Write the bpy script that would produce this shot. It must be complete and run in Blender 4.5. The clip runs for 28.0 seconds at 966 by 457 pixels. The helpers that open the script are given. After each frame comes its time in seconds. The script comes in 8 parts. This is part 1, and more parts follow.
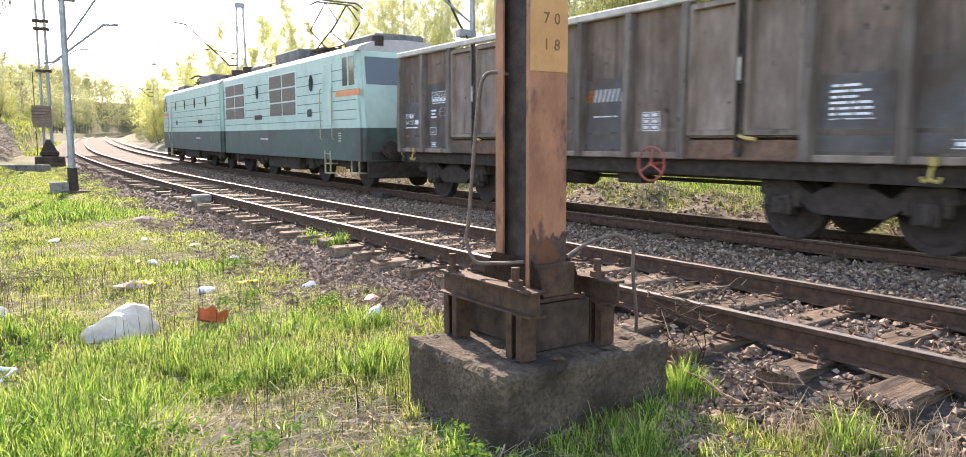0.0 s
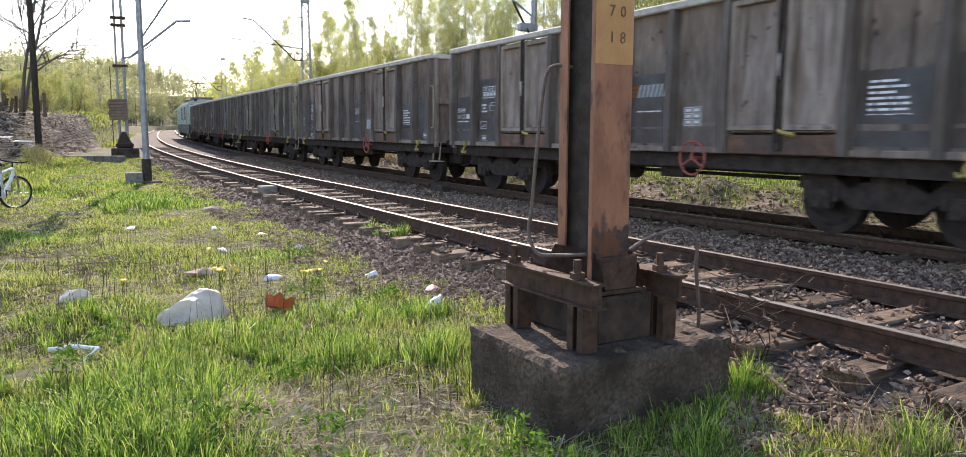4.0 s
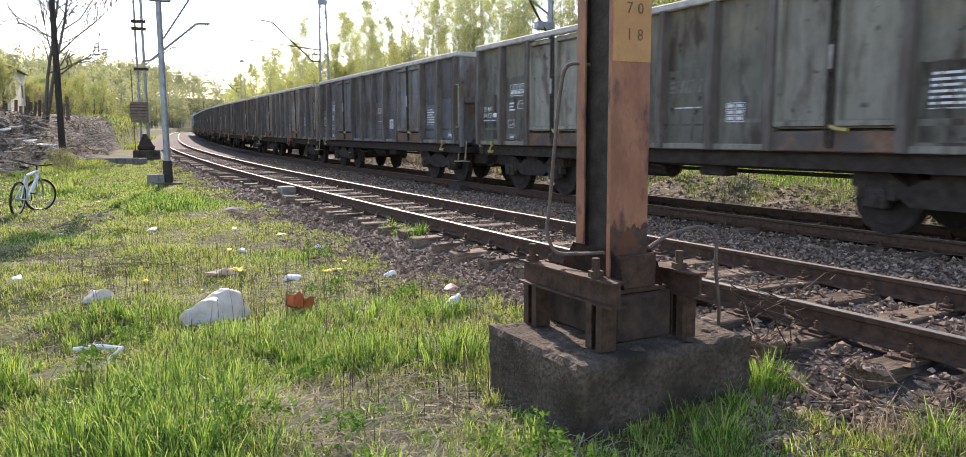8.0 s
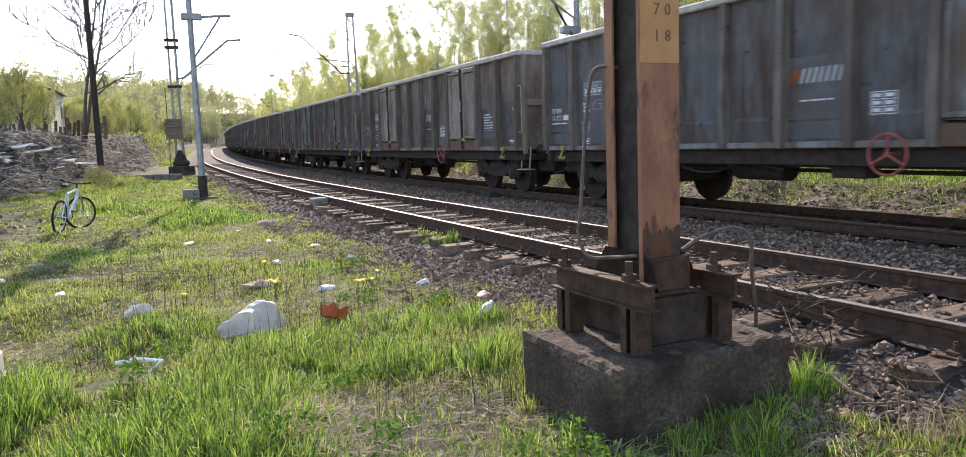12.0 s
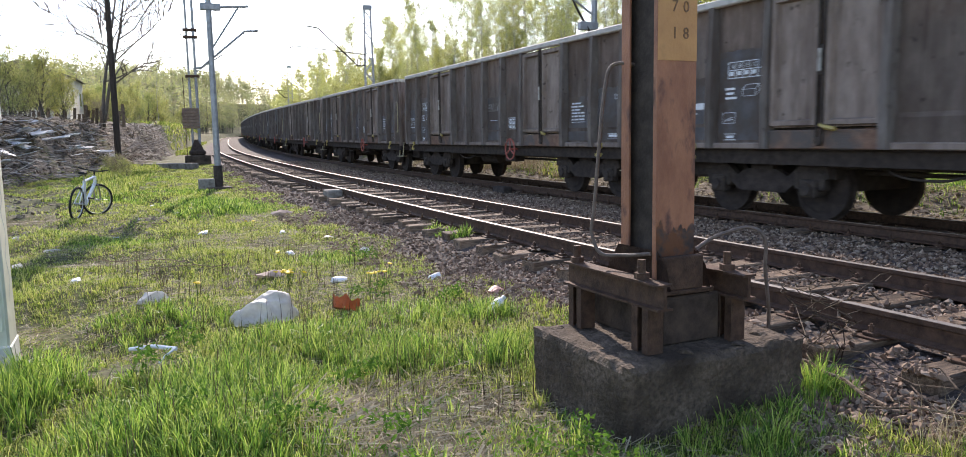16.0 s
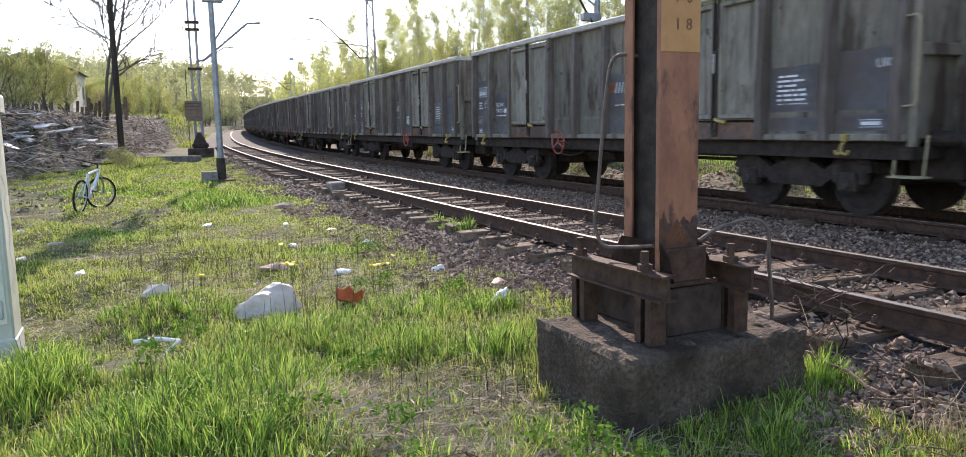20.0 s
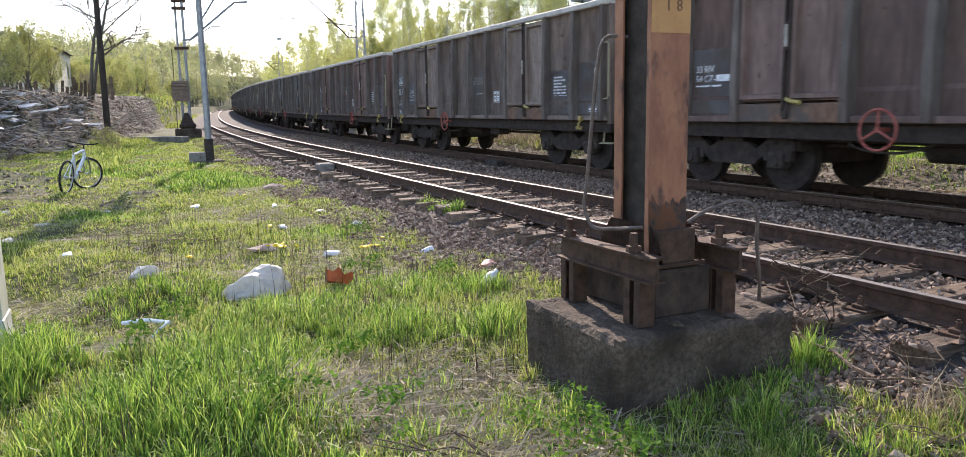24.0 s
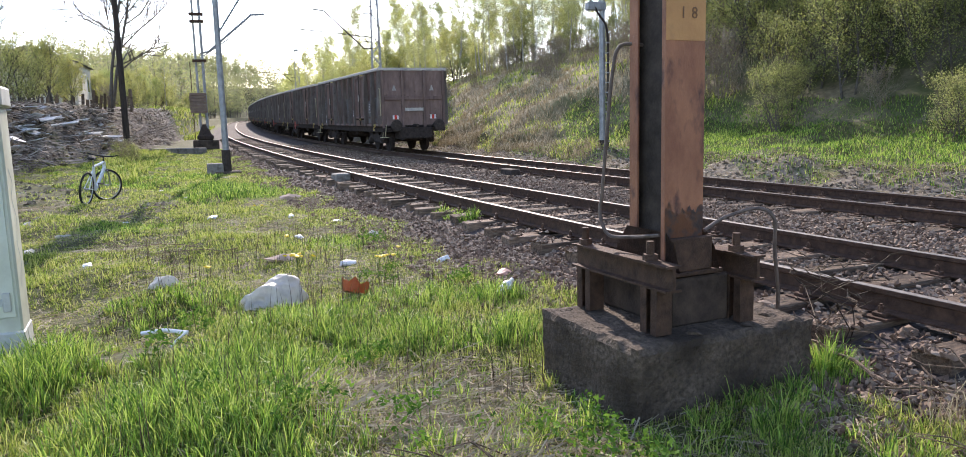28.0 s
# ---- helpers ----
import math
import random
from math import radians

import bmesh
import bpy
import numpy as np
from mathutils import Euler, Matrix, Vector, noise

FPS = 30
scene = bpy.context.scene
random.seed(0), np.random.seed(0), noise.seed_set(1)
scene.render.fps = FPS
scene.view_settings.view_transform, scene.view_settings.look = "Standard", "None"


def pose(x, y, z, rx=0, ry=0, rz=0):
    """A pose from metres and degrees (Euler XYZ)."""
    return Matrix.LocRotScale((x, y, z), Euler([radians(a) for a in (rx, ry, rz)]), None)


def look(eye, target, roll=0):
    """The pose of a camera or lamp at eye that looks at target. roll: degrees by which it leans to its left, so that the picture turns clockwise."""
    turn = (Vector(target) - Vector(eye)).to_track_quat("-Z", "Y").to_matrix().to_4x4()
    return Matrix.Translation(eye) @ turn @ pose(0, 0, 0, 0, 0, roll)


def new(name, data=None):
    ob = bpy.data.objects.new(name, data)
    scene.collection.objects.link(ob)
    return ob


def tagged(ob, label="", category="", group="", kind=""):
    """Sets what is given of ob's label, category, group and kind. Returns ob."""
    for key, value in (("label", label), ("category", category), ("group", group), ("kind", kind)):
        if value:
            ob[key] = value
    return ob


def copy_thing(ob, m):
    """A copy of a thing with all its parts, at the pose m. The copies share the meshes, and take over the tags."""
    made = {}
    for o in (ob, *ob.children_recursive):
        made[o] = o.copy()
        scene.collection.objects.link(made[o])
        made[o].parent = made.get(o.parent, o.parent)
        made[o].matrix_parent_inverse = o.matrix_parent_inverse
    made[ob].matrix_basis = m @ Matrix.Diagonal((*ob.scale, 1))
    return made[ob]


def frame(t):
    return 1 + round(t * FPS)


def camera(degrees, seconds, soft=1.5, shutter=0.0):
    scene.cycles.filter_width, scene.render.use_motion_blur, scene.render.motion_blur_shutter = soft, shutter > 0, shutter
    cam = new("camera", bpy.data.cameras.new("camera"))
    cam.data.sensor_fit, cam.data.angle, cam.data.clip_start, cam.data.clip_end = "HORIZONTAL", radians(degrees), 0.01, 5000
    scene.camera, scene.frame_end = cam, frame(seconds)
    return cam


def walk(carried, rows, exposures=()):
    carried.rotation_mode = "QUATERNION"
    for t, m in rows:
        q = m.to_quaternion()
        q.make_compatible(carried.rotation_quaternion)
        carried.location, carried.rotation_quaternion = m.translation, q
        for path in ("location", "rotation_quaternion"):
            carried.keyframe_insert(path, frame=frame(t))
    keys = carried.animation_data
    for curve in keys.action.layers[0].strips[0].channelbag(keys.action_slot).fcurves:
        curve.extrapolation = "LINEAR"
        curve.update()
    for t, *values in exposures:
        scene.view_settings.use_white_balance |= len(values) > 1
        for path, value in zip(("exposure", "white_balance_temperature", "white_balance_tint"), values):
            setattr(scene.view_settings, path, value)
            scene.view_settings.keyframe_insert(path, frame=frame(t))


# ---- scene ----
cam = camera(65.5, 28.0, soft=0.85, shutter=0.15)

# the camera is held by hand from one spot; it sways by a few centimetres at first
EYE = (0.0, 0.0, 1.18)
PATH = [
    (0.0, pose(0.026, 0.053, 1.192, 83.58, 0.15, 1.35)),
    (0.5, pose(0.021, 0.051, 1.195, 82.80, 0.11, 2.49)),
    (1.0, pose(0.016, 0.031, 1.189, 83.52, -0.17, 4.17)),
    (1.5, pose(0.010, 0.032, 1.197, 83.21, 0.11, 5.75)),
    (2.0, pose(0.012, 0.016, 1.185, 83.32, -0.47, 5.78)),
    (2.5, pose(0.001, 0.030, 1.190, 83.25, -0.28, 6.02)),
    (4.5, pose(*EYE, 83.05, -0.13, 5.76)),
    (5.0, pose(*EYE, 82.45, -0.01, 6.61)),
    (5.5, pose(*EYE, 82.44, -0.23, 6.66)),
    (6.0, pose(*EYE, 82.25, -0.00, 6.38)),
    (6.5, pose(*EYE, 82.36, 0.11, 6.72)),
    (7.0, pose(*EYE, 82.67, -0.04, 6.75)),
    (7.5, pose(*EYE, 82.86, 0.22, 6.94)),
    (8.0, pose(*EYE, 83.09, 0.36, 7.12)),
    (8.5, pose(*EYE, 83.05, 0.58, 6.64)),
    (9.0, pose(*EYE, 82.64, 0.60, 6.69)),
    (9.5, pose(*EYE, 82.53, 0.79, 7.03)),
    (10.0, pose(*EYE, 82.40, 1.19, 7.84)),
    (10.5, pose(*EYE, 82.45, 1.48, 8.22)),
    (11.0, pose(*EYE, 82.49, 1.59, 8.28)),
    (11.5, pose(*EYE, 82.82, 1.77, 8.09)),
    (12.0, pose(*EYE, 83.63, 2.07, 9.31)),
    (12.5, pose(*EYE, 83.49, 1.90, 10.09)),
    (14.5, pose(*EYE, 83.29, 1.96, 11.41)),
    (15.0, pose(*EYE, 83.16, 2.00, 11.19)),
    (15.5, pose(*EYE, 83.16, 1.53, 10.39)),
    (16.0, pose(*EYE, 83.27, 1.03, 10.43)),
    (16.5, pose(*EYE, 83.00, 0.74, 10.93)),
    (17.0, pose(*EYE, 82.34, 0.60, 10.27)),
    (17.5, pose(*EYE, 82.41, 0.46, 10.33)),
    (18.0, pose(*EYE, 82.27, 0.61, 10.29)),
    (18.5, pose(*EYE, 82.43, 0.71, 10.24)),
    (19.0, pose(*EYE, 82.68, 0.78, 10.47)),
    (19.5, pose(*EYE, 82.72, 0.84, 10.97)),
    (20.0, pose(*EYE, 82.67, 1.17, 10.64)),
    (20.5, pose(*EYE, 82.43, 1.20, 10.52)),
    (22.5, pose(*EYE, 82.79, 1.43, 10.05)),
    (23.0, pose(*EYE, 82.24, 1.53, 10.40)),
    (23.5, pose(*EYE, 80.76, 1.27, 10.01)),
    (24.0, pose(*EYE, 81.25, 1.00, 9.87)),
    (24.5, pose(*EYE, 81.36, 1.09, 9.96)),
    (25.0, pose(*EYE, 81.19, 1.21, 9.68)),
    (25.5, pose(*EYE, 81.54, 1.27, 9.83)),
    (26.0, pose(*EYE, 81.72, 1.54, 10.12)),
    (26.5, pose(*EYE, 81.77, 1.63, 10.22)),
    (27.0, pose(*EYE, 81.69, 1.60, 10.86)),
    (27.5, pose(*EYE, 82.09, 1.50, 10.91)),
    (28.0, pose(*EYE, 81.96, 1.49, 11.00)),
]
walk(cam, PATH, [(0.0, 2.13, 7700, 20), (0.5, 1.82, 7450, 20), (1.2, 1.57, 7250, 20), (2.5, 1.45, 7200, 20), (9.0, 1.44, 7100, 20), (12.0, 1.39, 7050, 20), (16.0, 1.30, 6850, 20), (20.0, 1.37, 6850, 20), (24.5, 1.46, 6900, 20), (27.0, 1.37, 6750, 20), (28.0, 1.34, 6700, 20)])

# ---- light ----
SUN_AZ, SUN_EL = radians(-21.5), radians(30.5)
SUN_DIR = Vector((math.sin(SUN_AZ) * math.cos(SUN_EL), math.cos(SUN_AZ) * math.cos(SUN_EL), math.sin(SUN_EL)))
world = bpy.data.worlds.new("sky")
scene.world = world
world.use_nodes = True
wn = world.node_tree
sky = wn.nodes.new("ShaderNodeTexSky")
sky.sky_type = "NISHITA"
sky.sun_disc = False
sky.sun_elevation, sky.sun_rotation = SUN_EL, SUN_AZ
sky.air_density, sky.dust_density, sky.ozone_density = 1.0, 0.35, 1.0
wn.links.new(sky.outputs[0], wn.nodes["Background"].inputs[0])
wn.nodes["Background"].inputs[1].default_value = 0.15
sun = new("sun", bpy.data.lights.new("sun", "SUN"))
sun.data.energy, sun.data.angle, sun.data.color = 3.0, radians(0.6), (1.0, 0.93, 0.82)
sun.matrix_world = look(SUN_DIR * 100, (0, 0, 0))

# ---- materials ----
def material(name, dark, light, scale=6.0, rough=0.8, metal=0.0, bump=0.3, bump_scale=40.0, dirt=None, dirt_scale=1.2, dirt_lo=0.5, dirt_hi=0.7,
             stretch=(1, 1, 1), hue=0.0, sheer=0.0, rough_var=0.15):
    """A procedural surface: two colours mixed by fine noise, patches of a third at a larger scale, and fine relief."""
    m = bpy.data.materials.new(name)
    m.use_nodes = True
    n, l = m.node_tree.nodes, m.node_tree.links
    b = n["Principled BSDF"]
    co = n.new("ShaderNodeTexCoord")
    mp = n.new("ShaderNodeMapping")
    mp.inputs["Scale"].default_value = stretch
    l.new(co.outputs["Object"], mp.inputs["Vector"])
    info = n.new("ShaderNodeObjectInfo")
    off = n.new("ShaderNodeMath"); off.operation = "MULTIPLY"; off.inputs[1].default_value = 37.0
    l.new(info.outputs["Random"], off.inputs[0])
    l.new(off.outputs[0], mp.inputs["Location"])
    fine = n.new("ShaderNodeTexNoise")
    fine.inputs["Scale"].default_value, fine.inputs["Detail"].default_value, fine.inputs["Roughness"].default_value = scale, 6, 0.65
    l.new(mp.outputs[0], fine.inputs["Vector"])
    ramp = n.new("ShaderNodeValToRGB")
    ramp.color_ramp.elements[0].position, ramp.color_ramp.elements[1].position = 0.32, 0.68
    ramp.color_ramp.elements[0].color, ramp.color_ramp.elements[1].color = (*dark, 1), (*light, 1)
    l.new(fine.outputs[0], ramp.inputs[0])
    col = ramp.outputs[0]
    if dirt:
        big = n.new("ShaderNodeTexNoise")
        big.inputs["Scale"].default_value, big.inputs["Detail"].default_value = dirt_scale, 7
        big.inputs["Roughness"].default_value = 0.6
        l.new(mp.outputs[0], big.inputs["Vector"])
        r2 = n.new("ShaderNodeValToRGB")
        r2.color_ramp.elements[0].position, r2.color_ramp.elements[1].position = dirt_lo, dirt_hi
        l.new(big.outputs[0], r2.inputs[0])
        mix = n.new("ShaderNodeMix"); mix.data_type = "RGBA"
        l.new(r2.outputs[0], mix.inputs[0])
        l.new(col, mix.inputs[6])
        mix.inputs[7].default_value = (*dirt, 1)
        col = mix.outputs[2]
    if hue:
        hs = n.new("ShaderNodeHueSaturation")
        mr = n.new("ShaderNodeMapRange")
        mr.inputs[3].default_value, mr.inputs[4].default_value = 1 - hue, 1 + hue
        l.new(info.outputs["Random"], mr.inputs[0])
        l.new(mr.outputs[0], hs.inputs["Value"])
        l.new(col, hs.inputs["Color"])
        col = hs.outputs[0]
    l.new(col, b.inputs["Base Color"])
    rr = n.new("ShaderNodeMapRange")
    rr.inputs[3].default_value, rr.inputs[4].default_value = max(0.03, rough - rough_var), min(1, rough + rough_var)
    l.new(fine.outputs[0], rr.inputs[0])
    l.new(rr.outputs[0], b.inputs["Roughness"])
    b.inputs["Metallic"].default_value = metal
    if rough >= 0.75:
        b.inputs["Specular IOR Level"].default_value = 0.2
    if bump:
        rel = n.new("ShaderNodeTexNoise")
        rel.inputs["Scale"].default_value, rel.inputs["Detail"].default_value = bump_scale, 5
        l.new(mp.outputs[0], rel.inputs["Vector"])
        bp = n.new("ShaderNodeBump")
        bp.inputs["Strength"].default_value, bp.inputs["Distance"].default_value = bump, 0.02
        l.new(rel.outputs[0], bp.inputs["Height"])
        l.new(bp.outputs[0], b.inputs["Normal"])
    if sheer:
        add_sheer(m, col, sheer)
    return m


def add_sheer(m, col, share):
    """Lets a share of the light pass through thin leaves and sheets."""
    n, l = m.node_tree.nodes, m.node_tree.links
    tr = n.new("ShaderNodeBsdfTranslucent")
    if hasattr(col, "links"):
        l.new(col, tr.inputs[0])
    else:
        tr.inputs[0].default_value = col
    mx = n.new("ShaderNodeMixShader")
    mx.inputs[0].default_value = share
    l.new(n["Principled BSDF"].outputs[0], mx.inputs[1])
    l.new(tr.outputs[0], mx.inputs[2])
    l.new(mx.outputs[0], n["Material Output"].inputs[0])


def leaf_material(name, colours, share=0.45, rough=0.55, lo=0.15, hi=0.85):
    """Leaves or blades whose colour differs from one to the next."""
    m = bpy.data.materials.new(name)
    m.use_nodes = True
    n, l = m.node_tree.nodes, m.node_tree.links
    b = n["Principled BSDF"]
    geo = n.new("ShaderNodeNewGeometry")
    ramp = n.new("ShaderNodeValToRGB")
    e = ramp.color_ramp.elements
    while len(e) < len(colours):
        e.new(0.5)
    for i, c in enumerate(colours):
        e[i].position = lo + (hi - lo) * i / (len(colours) - 1)
        e[i].color = (*c, 1)
    l.new(geo.outputs["Random Per Island"], ramp.inputs[0])
    l.new(ramp.outputs[0], b.inputs["Base Color"])
    b.inputs["Roughness"].default_value = rough
    b.inputs["Specular IOR Level"].default_value = 0.35 if rough < 0.8 else 0.15
    add_sheer(m, ramp.outputs[0], share)
    return m


M = {}
M["rust"] = material("rust_steel", (0.045, 0.027, 0.019), (0.12, 0.07, 0.048), 14, 0.75, 0.15, 0.4, 90)
M["rail_top"] = material("worn_rail_top", (0.16, 0.14, 0.12), (0.28, 0.25, 0.22), 30, 0.58, 0.6, 0.05, 60, rough_var=0.08)
M["rail_dull"] = material("dull_rail_top", (0.16, 0.11, 0.08), (0.34, 0.27, 0.22), 25, 0.36, 0.75, 0.1, 60)
M["sleeper"] = material("weathered_sleeper", (0.07, 0.046, 0.032), (0.29, 0.21, 0.145), 9, 0.85, 0, 0.6, 30, stretch=(6, 0.7, 6), hue=0.35,
                        dirt=(0.035, 0.03, 0.028), dirt_scale=2.0)
M["ballast"] = material("ballast_stone", (0.075, 0.055, 0.048), (0.21, 0.165, 0.145), 18, 0.85, 0, 0.5, 70)
M["ballast_bed"] = material("ballast_bed", (0.028, 0.022, 0.02), (0.13, 0.1, 0.088), 26, 0.95, 0, 1.0, 30, dirt=(0.05, 0.042, 0.03), dirt_scale=0.6)
M["dark_rust"] = material("dark_rusted_plate", (0.032, 0.023, 0.018), (0.09, 0.063, 0.048), 9, 0.9, 0, 0.4, 50)
M["smear"] = material("tar_smear", (0.1, 0.075, 0.068), (0.18, 0.12, 0.1), 14, 0.7, 0, 0.4, 40, dirt=(0.28, 0.12, 0.062), dirt_scale=11, dirt_lo=0.4, dirt_hi=0.54)
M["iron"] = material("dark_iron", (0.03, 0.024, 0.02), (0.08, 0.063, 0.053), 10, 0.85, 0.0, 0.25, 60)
M["grime"] = material("brake_grime", (0.026, 0.021, 0.018), (0.07, 0.054, 0.046), 7, 0.95, 0.0, 0.3, 40)
M["wheel"] = material("wheel_steel", (0.026, 0.02, 0.018), (0.065, 0.05, 0.043), 8, 0.85, 0.0, 0.1, 40)
M["concrete"] = material("old_concrete", (0.05, 0.037, 0.027), (0.185, 0.14, 0.104), 40, 0.95, 0, 1.0, 50, dirt=(0.045, 0.033, 0.024), dirt_scale=2.6, dirt_lo=0.4, dirt_hi=0.64)
M["post_orange"] = material("rusted_orange_paint", (0.25, 0.1, 0.055), (0.42, 0.185, 0.1), 5.5, 0.65, 0.03, 0.35, 70, dirt=(0.11, 0.052, 0.04), dirt_scale=4.2, dirt_lo=0.54, dirt_hi=0.66, stretch=(1.5, 1.5, 0.7))
M["post_yellow"] = material("yellow_number_field", (0.44, 0.21, 0.075), (0.56, 0.29, 0.11), 5, 0.55, 0, 0.15, 60, dirt=(0.22, 0.11, 0.055), dirt_scale=3, dirt_lo=0.58, dirt_hi=0.8)
M["paint_black"] = material("black_paint", (0.02, 0.018, 0.016), (0.04, 0.035, 0.03), 20, 0.7)
M["old_brick"] = material("old_brick", (0.16, 0.11, 0.085), (0.27, 0.195, 0.15), 5, 0.9, 0, 0.4, 20)
M["stone_grey"] = material("weathered_cement", (0.16, 0.145, 0.125), (0.3, 0.275, 0.24), 12, 0.9, 0, 0.5, 30, dirt=(0.1, 0.085, 0.07), dirt_scale=4)
M["mast_grey"] = material("galvanised_grey", (0.2, 0.21, 0.22), (0.36, 0.37, 0.38), 6, 0.5, 0.35, 0.1, 50)
M["mast_dark"] = material("tarred_wood", (0.03, 0.024, 0.02), (0.075, 0.058, 0.046), 6, 0.85, 0, 0.4, 40, stretch=(3, 3, 0.4))
M["white_letter"] = material("white_stencil_paint", (0.62, 0.64, 0.66), (0.85, 0.87, 0.88), 22, 0.6, 0, 0, dirt=(0.3, 0.3, 0.29), dirt_scale=7, dirt_lo=0.6, dirt_hi=0.78)
M["orange_mark"] = material("orange_stencil_paint", (0.55, 0.15, 0.03), (0.7, 0.22, 0.05), 20, 0.6, 0, 0)
M["yellow_hook"] = material("yellow_paint", (0.3, 0.225, 0.06), (0.44, 0.34, 0.1), 14, 0.55)
M["red_wheel"] = material("red_paint", (0.26, 0.055, 0.04), (0.42, 0.11, 0.08), 12, 0.6)
M["grab"] = material("pale_yellow_rail", (0.3, 0.26, 0.15), (0.43, 0.38, 0.24), 10, 0.6)


# ---- mesh building ----
def part(name, bm, mat, parent=None, label="", smooth=False):
    """Links a bmesh as one mesh object under a thing or a part."""
    me = bpy.data.meshes.new(name)
    bmesh.ops.recalc_face_normals(bm, faces=bm.faces)
    if smooth:
        for fc in bm.faces:
            fc.smooth = True
    bm.to_mesh(me)
    bm.free()
    me.materials.append(mat)
    ob = new(name, me)
    ob.parent = parent
    if label:
        ob["label"] = label
    return ob


def again(name, ob, parent, m=None, mat=None):
    """One more part on the same mesh, at the pose m in its parent's space."""
    o = new(name, ob.data)
    o.parent = parent
    if m is not None:
        o.matrix_basis = m
    if mat:
        o.material_slots[0].link = "OBJECT"
        o.material_slots[0].material = mat
    return o


def box(bm, x0, x1, y0, y1, z0, z1, bevel=0.0, m=None):
    vs = [bm.verts.new((x, y, z)) for x in (x0, x1) for y in (y0, y1) for z in (z0, z1)]
    if m is not None:
        for v in vs:
            v.co = m @ v.co
    fs = [bm.faces.new([vs[i] for i in q]) for q in ((0, 1, 3, 2), (4, 6, 7, 5), (0, 4, 5, 1), (2, 3, 7, 6), (0, 2, 6, 4), (1, 5, 7, 3))]
    if bevel:
        es = {e for fc in fs for e in fc.edges}
        bmesh.ops.bevel(bm, geom=list(es), offset=bevel, segments=1, affect="EDGES", profile=0.5)
    return bm


def rod(bm, p, q, r, r2=None, n=8, caps=True):
    p, q = Vector(p), Vector(q)
    r2 = r if r2 is None else r2
    d = (q - p).normalized()
    a = d.orthogonal().normalized()
    b = d.cross(a)
    ra, rb = [], []
    for i in range(n):
        w = a * math.cos(2 * math.pi * i / n) + b * math.sin(2 * math.pi * i / n)
        ra.append(bm.verts.new(p + w * r))
        rb.append(bm.verts.new(q + w * r2))
    for i in range(n):
        bm.faces.new((ra[i], ra[(i + 1) % n], rb[(i + 1) % n], rb[i]))
    if caps:
        bm.faces.new(ra[::-1])
        bm.faces.new(rb)
    return bm


def tube(bm, pts, r, n=6):
    """A bent rod through the points; r may be a list."""
    pts = [Vector(p) for p in pts]
    rs = r if isinstance(r, (list, tuple)) else [r] * len(pts)
    rings, a = [], None
    for i, p in enumerate(pts):
        d = (pts[min(i + 1, len(pts) - 1)] - pts[max(i - 1, 0)]).normalized()
        a = d.orthogonal().normalized() if a is None else (a - d * a.dot(d)).normalized()
        b = d.cross(a)
        rings.append([bm.verts.new(p + (a * math.cos(2 * math.pi * k / n) + b * math.sin(2 * math.pi * k / n)) * rs[i]) for k in range(n)])
    for u, v in zip(rings, rings[1:]):
        for k in range(n):
            bm.faces.new((u[k], u[(k + 1) % n], v[(k + 1) % n], v[k]))
    bm.faces.new(rings[0][::-1])
    bm.faces.new(rings[-1])
    return bm


def curve_pts(pts, n=6):
    """A smooth line through the points."""
    pts = [Vector(p) for p in pts]
    out = []
    for i in range(len(pts) - 1):
        p0, p1, p2, p3 = pts[max(i - 1, 0)], pts[i], pts[i + 1], pts[min(i + 2, len(pts) - 1)]
        for k in range(n):
            t = k / n
            out.append(0.5 * ((2 * p1) + (p2 - p0) * t + (2 * p0 - 5 * p1 + 4 * p2 - p3) * t * t + (3 * p1 - p0 - 3 * p2 + p3) * t ** 3))
    return out + [pts[-1]]


def empty(name, m=None):
    ob = new(name)
    ob.empty_display_size = 0.3
    if m is not None:
        ob.matrix_basis = m
    return ob


def mesh_arrays(name, verts, faces, mat, parent=None, smooth=False):
    """One mesh from arrays: verts n x 3, faces m x 3 or m x 4."""
    me = bpy.data.meshes.new(name)
    verts, faces = np.asarray(verts, np.float32), np.asarray(faces, np.int32)
    k = faces.shape[1]
    me.vertices.add(len(verts)); me.vertices.foreach_set("co", verts.ravel())
    me.loops.add(faces.size); me.loops.foreach_set("vertex_index", faces.ravel())
    me.polygons.add(len(faces))
    me.polygons.foreach_set("loop_start", np.arange(0, faces.size, k, dtype=np.int32))
    me.polygons.foreach_set("use_smooth", np.full(len(faces), smooth))
    me.update(calc_edges=True)
    me.materials.append(mat)
    ob = new(name, me)
    ob.parent = parent
    return ob


def writing(name, text, size, mat, parent, m):
    """Letters of the built-in font, as a flat mesh on a surface."""
    cu = bpy.data.curves.new(name, "FONT")
    cu.body, cu.size, cu.extrude, cu.resolution_u = text, size, 0.001, 2
    tmp = bpy.data.objects.new(name, cu)
    me = bpy.data.meshes.new_from_object(tmp)
    bpy.data.objects.remove(tmp)
    me.materials.clear()
    me.materials.append(mat)
    ob = new(name, me)
    ob.parent = parent
    ob.matrix_basis = m
    return ob


